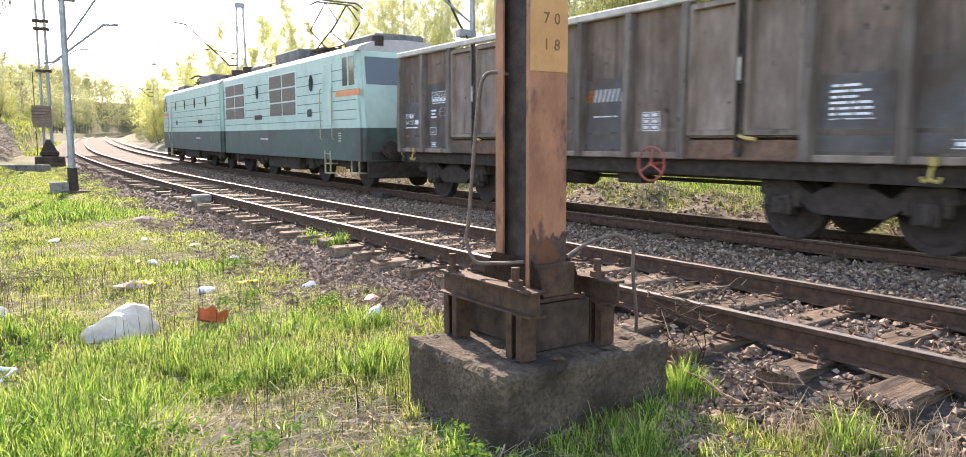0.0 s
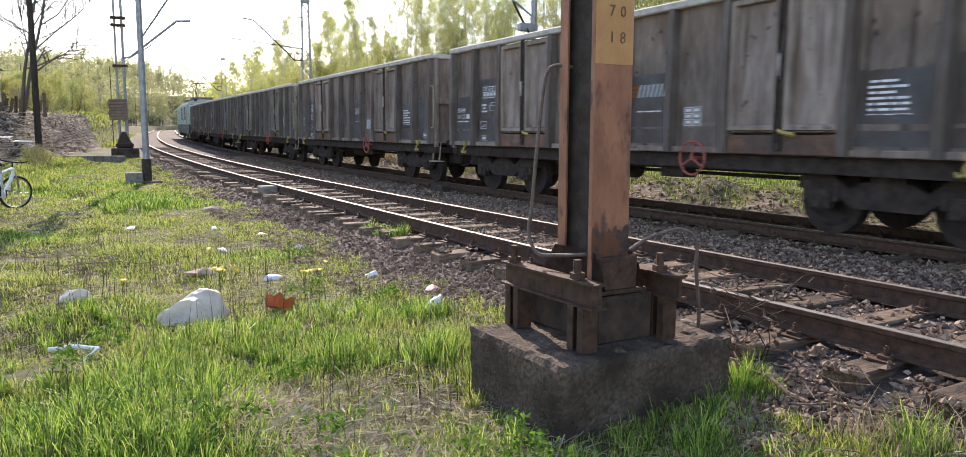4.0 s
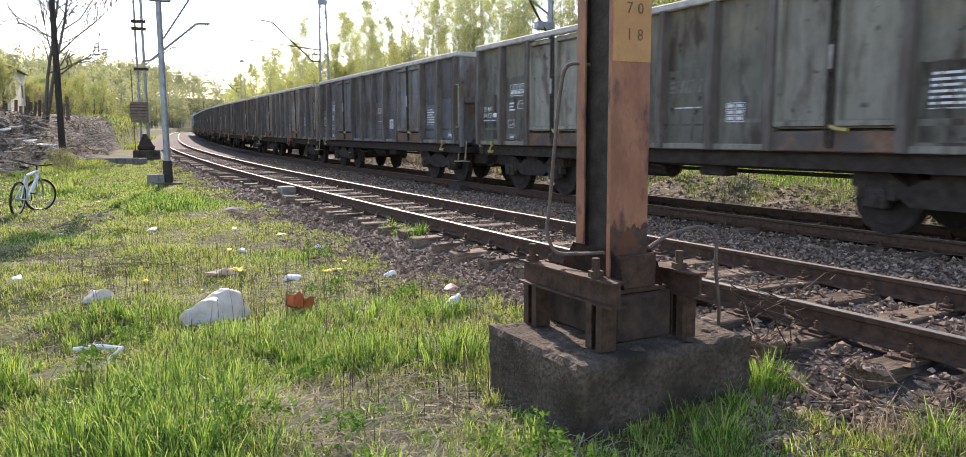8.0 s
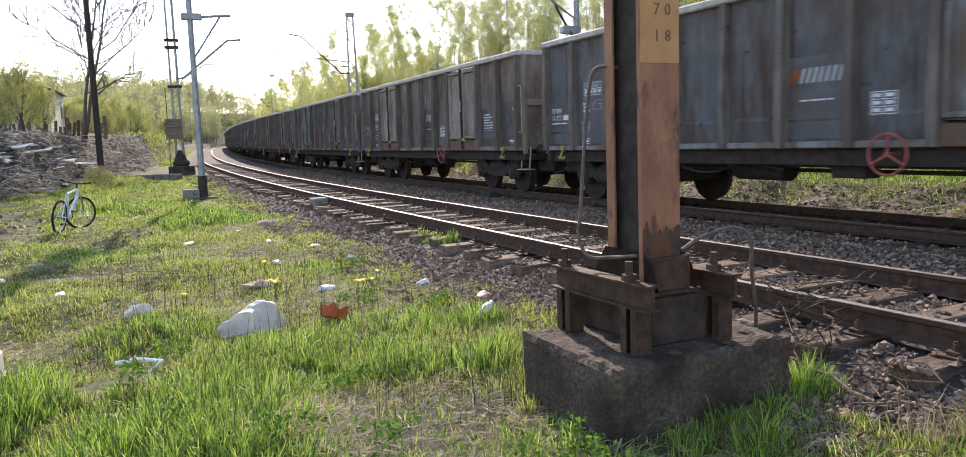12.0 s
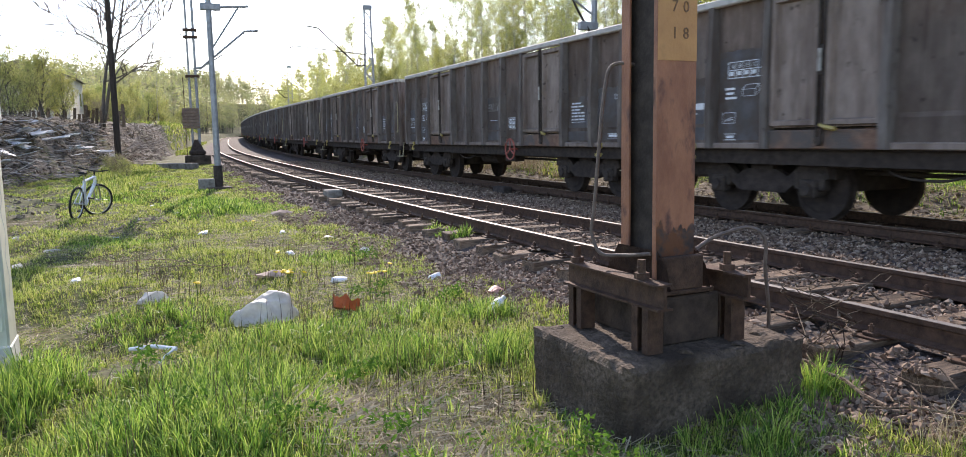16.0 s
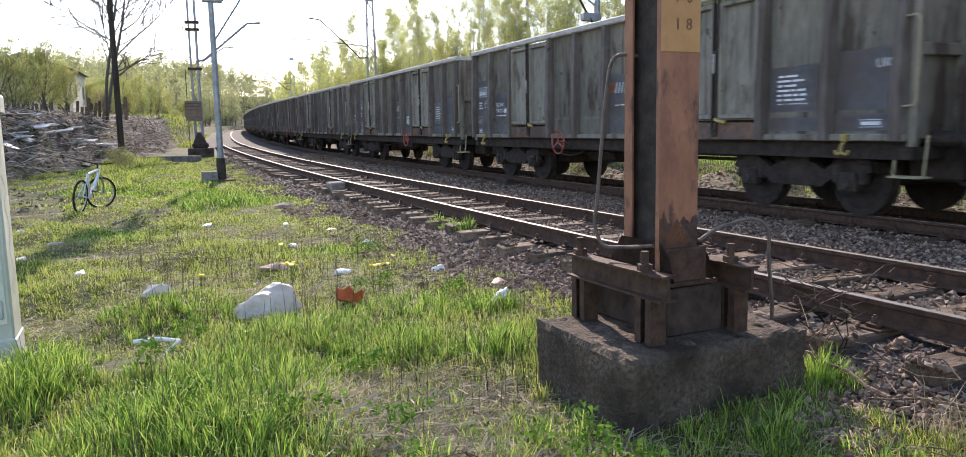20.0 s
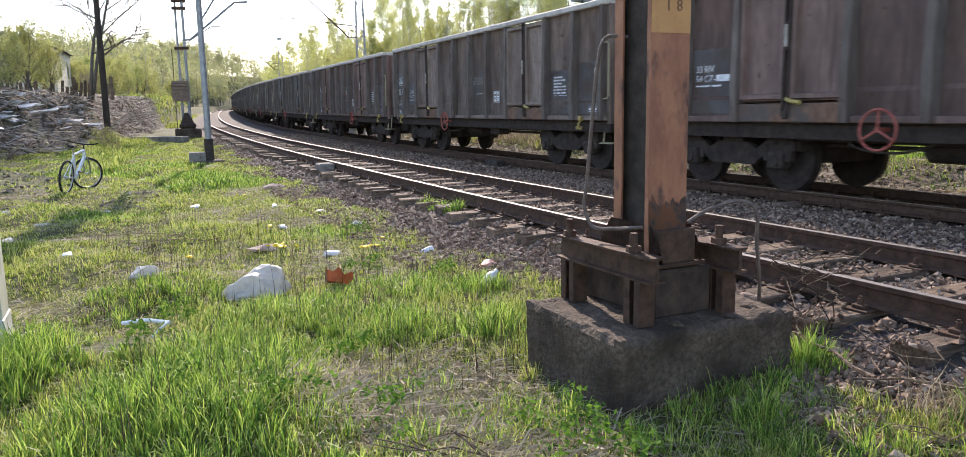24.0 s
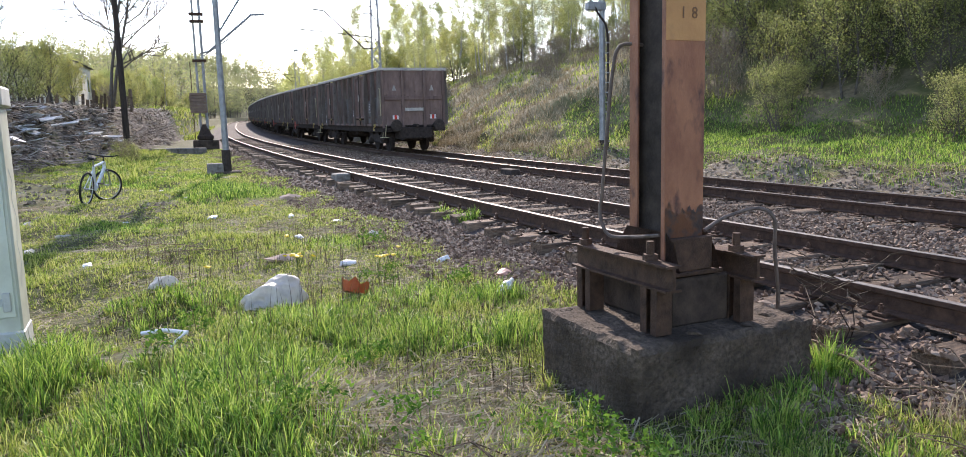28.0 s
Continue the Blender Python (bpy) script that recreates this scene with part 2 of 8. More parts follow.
# ---- the line of the two tracks ----
# s runs along the near track away from the camera, u across it to the right, z over its rails
_S = np.concatenate([np.arange(-420, 60, 0.5), np.arange(60, 640, 2.0)])
_K = np.where(_S < 45, 0.00166 - 2.2e-5 * np.clip(_S, -20, 45), np.interp(_S, [45, 60, 80, 105, 140, 200, 225, 300], [0.00067, 0.00194, 0.00111, 0.00032, 0.0002, 0.0006, 0.0045, 0.005]))
_D = np.diff(_S, prepend=_S[0])
_T = np.cumsum(_K * _D)
_0 = int(np.argmin(abs(_S)))
_A = radians(36.06) - (_T - _T[_0])
_X, _Y = np.cumsum(-np.sin(_A) * _D), np.cumsum(np.cos(_A) * _D)
_X += 5.2114 * math.cos(_A[_0]) - _X[_0]
_Y += 5.2114 * math.sin(_A[_0]) - _Y[_0]
FAR_U, FAR_Z, CANT = 4.58, -0.083, 0.022


_Z = np.cumsum(np.interp(_S, [0, 20, 40, 60, 85, 120, 300, 400], [0.0023, 0.0076, 0.01315, 0.0165, 0.0156, 0.0165, 0.0165, 0.0]) * _D)
_Z -= _Z[_0]


def line_z(s):
    """Rise of the line along its way."""
    return np.interp(s, _S, _Z)


def at(s, u=0.0, z=0.0):
    """World place of track coordinates, for numbers or arrays."""
    a = np.interp(s, _S, _A)
    x = np.interp(s, _S, _X) + u * np.cos(a)
    y = np.interp(s, _S, _Y) + u * np.sin(a)
    return np.stack([x, y, line_z(np.asarray(s, float)) + z + 0 * x], -1)


def on(s, u=0.0, z=0.0, turn=0.0):
    """Pose with x along the track, y to its left, z up."""
    p = at(s, u, z)
    return pose(p[0], p[1], p[2], 0, 0, 90 + math.degrees(float(np.interp(s, _S, _A))) + turn)


def sweep(name, profile, s0, s1, u, z, mat, parent, step=1.0, roll=0.0):
    """Sweeps a closed profile of (u, z) points along the track."""
    s = np.arange(s0, s1 + 0.01, step)
    k = len(profile)
    v = np.stack([at(s, u + a, z + b) for a, b in profile], 1).reshape(-1, 3)
    f = []
    for i in range(len(s) - 1):
        for j in range(k):
            f.append((i * k + j, i * k + (j + 1) % k, (i + 1) * k + (j + 1) % k, (i + 1) * k + j))
    return mesh_arrays(name, v, f, mat, parent)

# ---- ground ----
M["soil"] = material("grassy_soil", (0.03, 0.032, 0.012), (0.11, 0.115, 0.035), 9, 0.95, 0, 1.0, 18, dirt=(0.16, 0.13, 0.08), dirt_scale=0.9, dirt_lo=0.58, dirt_hi=0.7)
M["bank"] = material("dark_bank_earth", (0.085, 0.07, 0.056), (0.28, 0.235, 0.185), 9, 0.95, 0, 1.0, 14, dirt=(0.12, 0.13, 0.045), dirt_scale=0.7, dirt_lo=0.5, dirt_hi=0.64)
M["rubble_earth"] = material("rubble_earth", (0.06, 0.047, 0.036), (0.22, 0.178, 0.138), 5, 0.95, 0, 1.0, 12, dirt=(0.13, 0.125, 0.06), dirt_scale=0.5, dirt_lo=0.5, dirt_hi=0.66)
M["slope"] = material("dry_grass_slope", (0.09, 0.075, 0.042), (0.24, 0.2, 0.12), 5, 0.95, 0, 1.0, 9, dirt=(0.075, 0.085, 0.03), dirt_scale=0.45, dirt_lo=0.44, dirt_hi=0.6)

_PU = [-220, -120, -60, -34, -22, -13, -8, -5.5, -3.4, -2.6, -1.75, -1.25, -0.95, 0, 2.6, 3.1, 6.1, 6.5, 6.9, 7.8, 9.5, 11.5, 14, 22, 40, 90, 220]
_PZ = [9.0, 6.0, 2.6, 0.9, 0.2, -0.15, -0.33, -0.36, -0.38, -0.36, -0.325, -0.29, -0.205, -0.2, -0.21, -0.275, -0.285, -0.36, -0.3, 0.08, 0.2, 0.55, 2.1, 7.5, 17.0, 32.0, 60.0]
# steep dry slope that replaces the shelf further on
_QU = [6.1, 6.5, 6.9, 7.6, 8.5, 10, 12, 14, 18, 24, 40, 90, 220]
_QZ = [-0.285, -0.36, -0.25, 0.1, 0.7, 1.6, 2.75, 3.6, 4.7, 6.0, 10.0, 24.0, 45.0]
# foot of the rubble bank: where along the line it begins, by the distance from the track
_FU = [-60, -12, -9.3, -8.4, -6.9, -6.0, -5.0, -4.2, -3.6]
_FS = [14, 20, 27.5, 33.5, 43.5, 49, 55, 66, 90]


def bank_share(s, u):
    """0 in front of the rubble bank, 1 on its crest."""
    f = np.clip((s - np.interp(u, _FU, _FS)) / 15.0, 0, 1)
    f = f * f * (3 - 2 * f) * 0.5 + f * 0.5
    return np.where(u < -3.6, f, 0.0)


def ground_z(s, u, rough=True):
    """Height over the line of the rails' tops."""
    s, u = np.asarray(s, float), np.asarray(u, float)
    b = bank_share(s, u)
    z = np.interp(u, _PU, _PZ)
    z = np.where(u > 11.5, 0.55 + (z - 0.55) * np.clip(1 - (s - 16) / 40 * 0.55, 0.45, 1), z)
    w = np.clip((s - 20 - 1.5 * np.sin(u * 0.9)) / 8, 0, 1)
    w = w * w * (3 - 2 * w)
    steep = np.interp(u, _QU, _QZ) * np.where(u > 6.9, np.clip(1 - (s - 45) / 110, 0.55, 1), 1)
    z = np.where(u > 6.1, z * (1 - w) + steep * w, z)
    h = np.clip((s - 225) / 60, 0, 1) * np.clip((-4 - u) / 22, 0, 1)
    z = z + 11 * h * h * (3 - 2 * h)
    z = z + 2.55 * b * np.clip(1 - (s - 90) / 120, 0.5, 1)
    if rough:
        a = np.clip((abs(u - 1.6) - 4.3) / 2, 0, 1)
        z = z + a * (0.05 * np.sin(s * 1.7 + u * 2.3) + 0.035 * np.sin(s * 3.9 - u * 1.1) + 0.04 * np.sin(u * 3.1 + 0.7 * s))
        c = 0.45 * np.clip((u - 6.5) / 1.0, 0, 1) * np.clip((9 - u), 0, 1) + np.clip(b * 4, 0, 1) * np.clip(2 - b * 2, 0, 1)
        z = z + c * (0.05 * np.sin(s * 2.3 + 5 * u) + 0.12 * np.sin(s * 0.9 - 2 * u + np.sin(u * 1.3)) + 0.06 * np.sin(3.1 * s + u))
    return z


gs = np.concatenate([np.arange(-420, -20, 8.0), np.arange(-20, -8, 1.0), np.arange(-8, 50, 0.3), np.arange(50, 90, 1.0), np.arange(90, 645, 6.0)])
gu = np.concatenate([np.array([-220, -160, -110, -80, -55, -40, -30]), np.arange(-24, -14, 1.0), np.arange(-14, -2.8, 0.25), np.arange(-2.75, 6.4, 0.35),
                     np.arange(6.5, 12, 0.2), np.arange(12, 24, 1.0), np.array([24, 28, 34, 42, 55, 75, 100, 140, 220])])
SS, UU = np.meshgrid(gs, gu, indexing="ij")
gv = at(SS, UU, ground_z(SS, UU))
ns, nu = SS.shape
idx = np.arange(ns * nu).reshape(ns, nu)
gf = np.stack([idx[:-1, :-1], idx[1:, :-1], idx[1:, 1:], idx[:-1, 1:]], -1).reshape(-1, 4)[:, ::-1]
ground = mesh_arrays("ground", gv.reshape(-1, 3), gf, M["soil"], smooth=True)
for k in ("ballast_bed", "bank", "rubble_earth", "slope"):
    ground.data.materials.append(M[k])
mid_u = ((UU[:-1, :-1] + UU[1:, 1:]) / 2).ravel()
mid_s = ((SS[:-1, :-1] + SS[1:, 1:]) / 2).ravel()
slot = np.zeros(len(gf), np.int32)
edge = -1.9 + 0.16 * np.sin(mid_s * 1.3) + 0.12 * np.sin(mid_s * 3.1)
slot[(mid_u > edge) & (mid_u < 6.4)] = 1
slot[(mid_u >= 6.4) & (mid_u < 8.0)] = 2
mid_b = bank_share(mid_s, mid_u)
slot[(mid_b > 0.02) & (mid_s < 66)] = 3
slot[(mid_u >= 12.5) | ((mid_u > 7.3) & (mid_s > 23))] = 4
slot[(mid_u <= -22)] = 4
ground.data.polygons.foreach_set("material_index", slot)
tagged(ground, "uneven spring grass, ballast and earth banks along the line", "ground", kind="structure")

# ---- tracks ----
RAIL = [(-0.07, -0.16), (-0.07, -0.148), (-0.012, -0.13), (-0.01, -0.045), (-0.034, -0.035), (-0.034, -0.004), (0.034, -0.004), (0.034, -0.035), (0.01, -0.045), (0.012, -0.13), (0.07, -0.148), (0.07, -0.16)]
TOP = [(-0.031, -0.01), (-0.029, -0.001), (-0.02, 0.0015), (0.02, 0.0015), (0.029, -0.001), (0.031, -0.01)]


def railway(name, u0, z0, top, label):
    tr = tagged(empty(name), label, "railway track", kind="structure")
    for side in (-1, 1):
        u, z = u0 + side * 0.7525, z0 - side * CANT / 2
        rail = sweep("rail", RAIL, -60, 300, u, z, M["rust"], tr, 0.75)
        sweep("rail_head", TOP, -60, 300, u, z, top, rail, 0.75)
    return tr


track_near = railway("railway_track_near", 0.0, 0.0, M["rail_top"], "rusty rails with bright worn tops on wooden sleepers")
track_far = railway("railway_track_far", FAR_U, FAR_Z, M["rail_dull"], "rusty main line rails on wooden sleepers in brown ballast")

rng = np.random.default_rng(5)


def sleeper_mesh(k):
    bm = bmesh.new()
    box(bm, -0.12, 0.12, -1.3, 1.3, -0.3, -0.165, 0.012)
    for v in bm.verts:
        v.co += Vector((0.012 * math.sin(v.co.y * 5 + k), 0, 0.008 * math.sin(v.co.y * 7 + 2 * k + v.co.x * 9)))
    return bm


first = [part("sleeper", sleeper_mesh(k), M["sleeper"], track_near) for k in range(3)]
for k, ob in enumerate(first):
    ob.matrix_basis = on(-9.1 + 0.65 * k)
plate = bmesh.new()
for side in (-1, 1):
    y = side * 0.7525
    box(plate, -0.09, 0.09, y - 0.17, y + 0.17, -0.168, -0.153)
    for dy in (-0.105, 0.105):
        box(plate, -0.045, 0.045, y + dy - 0.03, y + dy + 0.03, -0.155, -0.125, 0.006)
        rod(plate, (0, y + dy, -0.13), (0, y + dy, -0.085), 0.02, n=6)
        rod(plate, (0, y + dy, -0.085), (0, y + dy, -0.07), 0.011, n=6)
plate_ob = None
for track, u0, z0, s_end in ((track_near, 0.0, 0.0, 62.0), (track_far, FAR_U, FAR_Z, 46.0)):
    s, k = -9.1 + (1.95 if track == track_near else 0), 0
    while s < s_end:
        ob = again("sleeper", first[k % 3], track, on(s + rng.normal(0, 0.03), u0 + rng.normal(0, 0.045), z0 + rng.normal(0, 0.012), rng.normal(0, 1.3)))
        if s < 22:
            if plate_ob is None:
                plate_ob = part("rail_fastening", plate, M["rust"], track)
                plate_ob.matrix_basis = on(s, u0, z0)
            else:
                again("rail_fastening", plate_ob, track, on(s, u0, z0))
        s += 0.65
        k += 1


# ---- ballast stones ----
def scatter_stones(name, s, u, z, size, mat, label, rs, flat=0.65, parent=None):
    """Broken stones: deformed octahedra with cut corners."""
    n = len(s)
    base = np.array([(1, 0, 0), (-1, 0, 0), (0, 1, 0), (0, -1, 0), (0, 0, 1), (0, 0, -1)], float)
    tri = np.array([(0, 2, 4), (2, 1, 4), (1, 3, 4), (3, 0, 4), (2, 0, 5), (1, 2, 5), (3, 1, 5), (0, 3, 5)])
    v = base[None] * (0.6 + 0.6 * rs.random((n, 6, 1))) + rs.normal(0, 0.18, (n, 6, 3))
    v[:, :, 2] *= flat
    v[:, :, 0] *= rs.uniform(0.7, 1.4, (n, 1))
    a = rs.random(n) * 6.283
    t = rs.normal(0, 0.8, n)
    c, d = np.cos(t)[:, None], np.sin(t)[:, None]
    y, zz = v[:, :, 1] * c - v[:, :, 2] * d, v[:, :, 1] * d + v[:, :, 2] * c
    x = v[:, :, 0]
    ca, sa = np.cos(a)[:, None], np.sin(a)[:, None]
    v = np.stack([x * ca - y * sa, x * sa + y * ca, zz], -1) * size[:, None, None]
    v += at(s, u, z)[:, None, :]
    f = (np.arange(n)[:, None, None] * 6 + tri[None]).reshape(-1, 3)
    return tagged(mesh_arrays(name, v.reshape(-1, 3), f, mat, parent), label, "gravel", kind="stuff")


def stone_material(name, cols):
    m = leaf_material(name, cols, 0.0, 0.85, 0.0, 1.0)
    return m


M["stones"] = stone_material("ballast_stones", [(0.07, 0.045, 0.032), (0.2, 0.137, 0.098), (0.115, 0.077, 0.055), (0.4, 0.31, 0.23), (0.165, 0.112, 0.079), (0.28, 0.2, 0.145)])
rs = np.random.default_rng(11)
n = 120000
s_ = np.where(rs.random(n) < 0.72, -1 + 16 * rs.random(n), 14 + 30 * rs.random(n) ** 1.3)
u_ = rs.uniform(-2.7, 6.4, n)
keep = ~((abs(abs(u_) - 0.7525) < 0.075) | (abs(abs(u_ - FAR_U) - 0.7525) < 0.075))
# few lie on top of the sleepers
for u0 in (0.0, FAR_U):
    on_wood = (abs(u_ - u0) < 1.3) & (abs(((s_ + 9.1) / 0.65 + 0.5) % 1 - 0.5) < 0.19)
    keep &= ~(on_wood & (rs.random(n) > 0.1))
s_, u_ = s_[keep], u_[keep]
n = 16000
s_, u_ = np.concatenate([s_, rs.uniform(-1, 8, n), rs.uniform(-10, -1, n)]), np.concatenate([u_, rs.uniform(-2.3, -1.2, n), rs.uniform(-2.3, 6.2, n)])
z_ = np.interp(u_, _PU, _PZ) - 0.0 + rs.uniform(-0.02, 0.025, len(s_))
for u0 in (0.0, FAR_U):
    on_wood = (abs(u_ - u0) < 1.3) & (abs(((s_ + 9.1) / 0.65 + 0.5) % 1 - 0.5) < 0.19)
    z_ = np.where(on_wood, -0.155 + (FAR_Z if u0 else 0.0), z_)
scatter_stones("ballast", s_, u_, z_, rs.uniform(0.013, 0.038, len(s_)) * (1 + 0.5 * np.clip((s_ - 13) / 4, 0, 1)), M["stones"], "brown-grey broken ballast stones between the rails", rs)

# ---- the train ----
def train_at(t):
    """Way of the front of the first wagon along the far track."""
    return 16.48 + 14.2293 * t - 0.013494 * t ** 2 - 0.0013917 * t ** 3 + 1.0873e-5 * t ** 4 - 0.0021 * max(0.0, t - 20) ** 3


def vehicle_pose(s):
    return on(s, FAR_U, FAR_Z) if s > -400 else on(-400, FAR_U, FAR_Z)


def ride_rows(back, half_base):
    """Rows for a vehicle whose middle lies that far behind the first wagon's front."""
    rows = []
    for i in range(57):
        t = i * 0.5
        s = train_at(t) - back
        a, b = at(s + half_base, FAR_U, FAR_Z), at(s - half_base, FAR_U, FAR_Z)
        d = a - b
        mid = (a + b) / 2
        rows.append((t, pose(mid[0], mid[1], mid[2] + 0.0, 0, -math.degrees(math.atan2(d[2], math.hypot(d[0], d[1]))), math.degrees(math.atan2(d[1], d[0])))))
    return rows


def wagon_paint(name, a, b, dirt, lo=0.44, hi=0.72):
    """Weathered paint with dust, rust blotches and streaks that run down."""
    m = material(name, a, b, 5.0, 0.78, 0, 0.3, 30, dirt=dirt, dirt_scale=1.5, dirt_lo=lo, dirt_hi=hi, stretch=(1.6, 1.6, 0.6), hue=0.14)
    n, l = m.node_tree.nodes, m.node_tree.links
    base = n["Principled BSDF"].inputs["Base Color"]
    col = base.links[0].from_socket
    co = n["Texture Coordinate"].outputs["Object"]
    for scale, stretch, lo2, hi2, tint in ((9.0, (1.0, 1.0, 0.06), 0.56, 0.74, (0.09, 0.062, 0.048)), (6.0, (1.0, 1.0, 1.0), 0.66, 0.72, (0.06, 0.046, 0.038))):
        mp = n.new("ShaderNodeMapping")
        mp.inputs["Scale"].default_value = stretch
        l.new(co, mp.inputs["Vector"])
        l.new(n["Math"].outputs[0], mp.inputs["Location"])
        ns = n.new("ShaderNodeTexNoise")
        ns.inputs["Scale"].default_value, ns.inputs["Detail"].default_value = scale, 5
        l.new(mp.outputs[0], ns.inputs["Vector"])
        mr = n.new("ShaderNodeMapRange")
        for k, v in enumerate((lo2, hi2, 0.0, 0.75)):
            mr.inputs[k + 1].default_value = v
        l.new(ns.outputs[0], mr.inputs[0])
        mix = n.new("ShaderNodeMix"); mix.data_type = "RGBA"
        l.new(mr.outputs[0], mix.inputs[0])
        l.new(col, mix.inputs[6])
        mix.inputs[7].default_value = (*tint, 1)
        col = mix.outputs[2]
    l.new(col, base)
    return m


PAINTS = {
    "grey": wagon_paint("wagon_grey", (0.235, 0.19, 0.16), (0.37, 0.31, 0.265), (0.16, 0.115, 0.09)),
    "slate": wagon_paint("wagon_slate", (0.148, 0.146, 0.145), (0.235, 0.233, 0.232), (0.15, 0.108, 0.084), 0.47, 0.64),
    "brown": wagon_paint("wagon_brown", (0.165, 0.11, 0.093), (0.255, 0.175, 0.15), (0.13, 0.09, 0.076)),
    "pale": wagon_paint("wagon_pale_grey", (0.2, 0.185, 0.15), (0.32, 0.295, 0.24), (0.13, 0.1, 0.08), 0.54, 0.64),
    "dark": wagon_paint("wagon_dark_grey", (0.19, 0.148, 0.122), (0.295, 0.235, 0.198), (0.135, 0.098, 0.078)),
}
M["patch"] = material("blue_grey_patch", (0.18, 0.172, 0.181), (0.282, 0.271, 0.282), 4, 0.65, 0, 0.1, 40, dirt=(0.216, 0.169, 0.145), dirt_scale=1.4, dirt_lo=0.46, dirt_hi=0.68)
M["patch_dark"] = material("dark_repainted_patch", (0.155, 0.146, 0.144), (0.235, 0.222, 0.22), 4, 0.7, 0, 0.1, 40, dirt=(0.17, 0.125, 0.1), dirt_scale=1.6, dirt_lo=0.44, dirt_hi=0.62)
# pale colour that holds the rim's sun glint; small pale boards share it
M["rim"] = material("dusty_top_rim", (0.36, 0.33, 0.3), (0.58, 0.55, 0.5), 6, 0.75, 0, 0.2, 30)
M["rusty_sill"] = material("rusty_threshold", (0.12, 0.07, 0.05), (0.24, 0.145, 0.1), 7, 0.85, 0, 0.4, 40, dirt=(0.1, 0.085, 0.075), dirt_scale=2.2, dirt_lo=0.46, dirt_hi=0.62, hue=0.15)
M["old_letter"] = material("faded_stencil_paint", (0.34, 0.32, 0.28), (0.5, 0.47, 0.42), 16, 0.7, 0, 0, dirt=(0.2, 0.17, 0.14), dirt_scale=5, dirt_lo=0.46, dirt_hi=0.64)
M["post_paint"] = wagon_paint("wagon_post_paint", (0.115, 0.098, 0.085), (0.195, 0.168, 0.148), (0.1, 0.072, 0.058))
M["load"] = material("dark_coal_load", (0.012, 0.011, 0.01), (0.035, 0.032, 0.03), 12, 0.9, 0, 1.0, 12)

HALF, TOP_Z, FLOOR = 6.4, 3.31, 1.06
# face of the panels, set back behind the posts
PANEL_Y = 1.3
# borders of the bays of a side, from the front end to the rear
BAYS = [6.4, 5.27, 4.12, 2.2, 1.1, 0.0, -1.1, -2.2, -4.12, -5.27, -6.4]


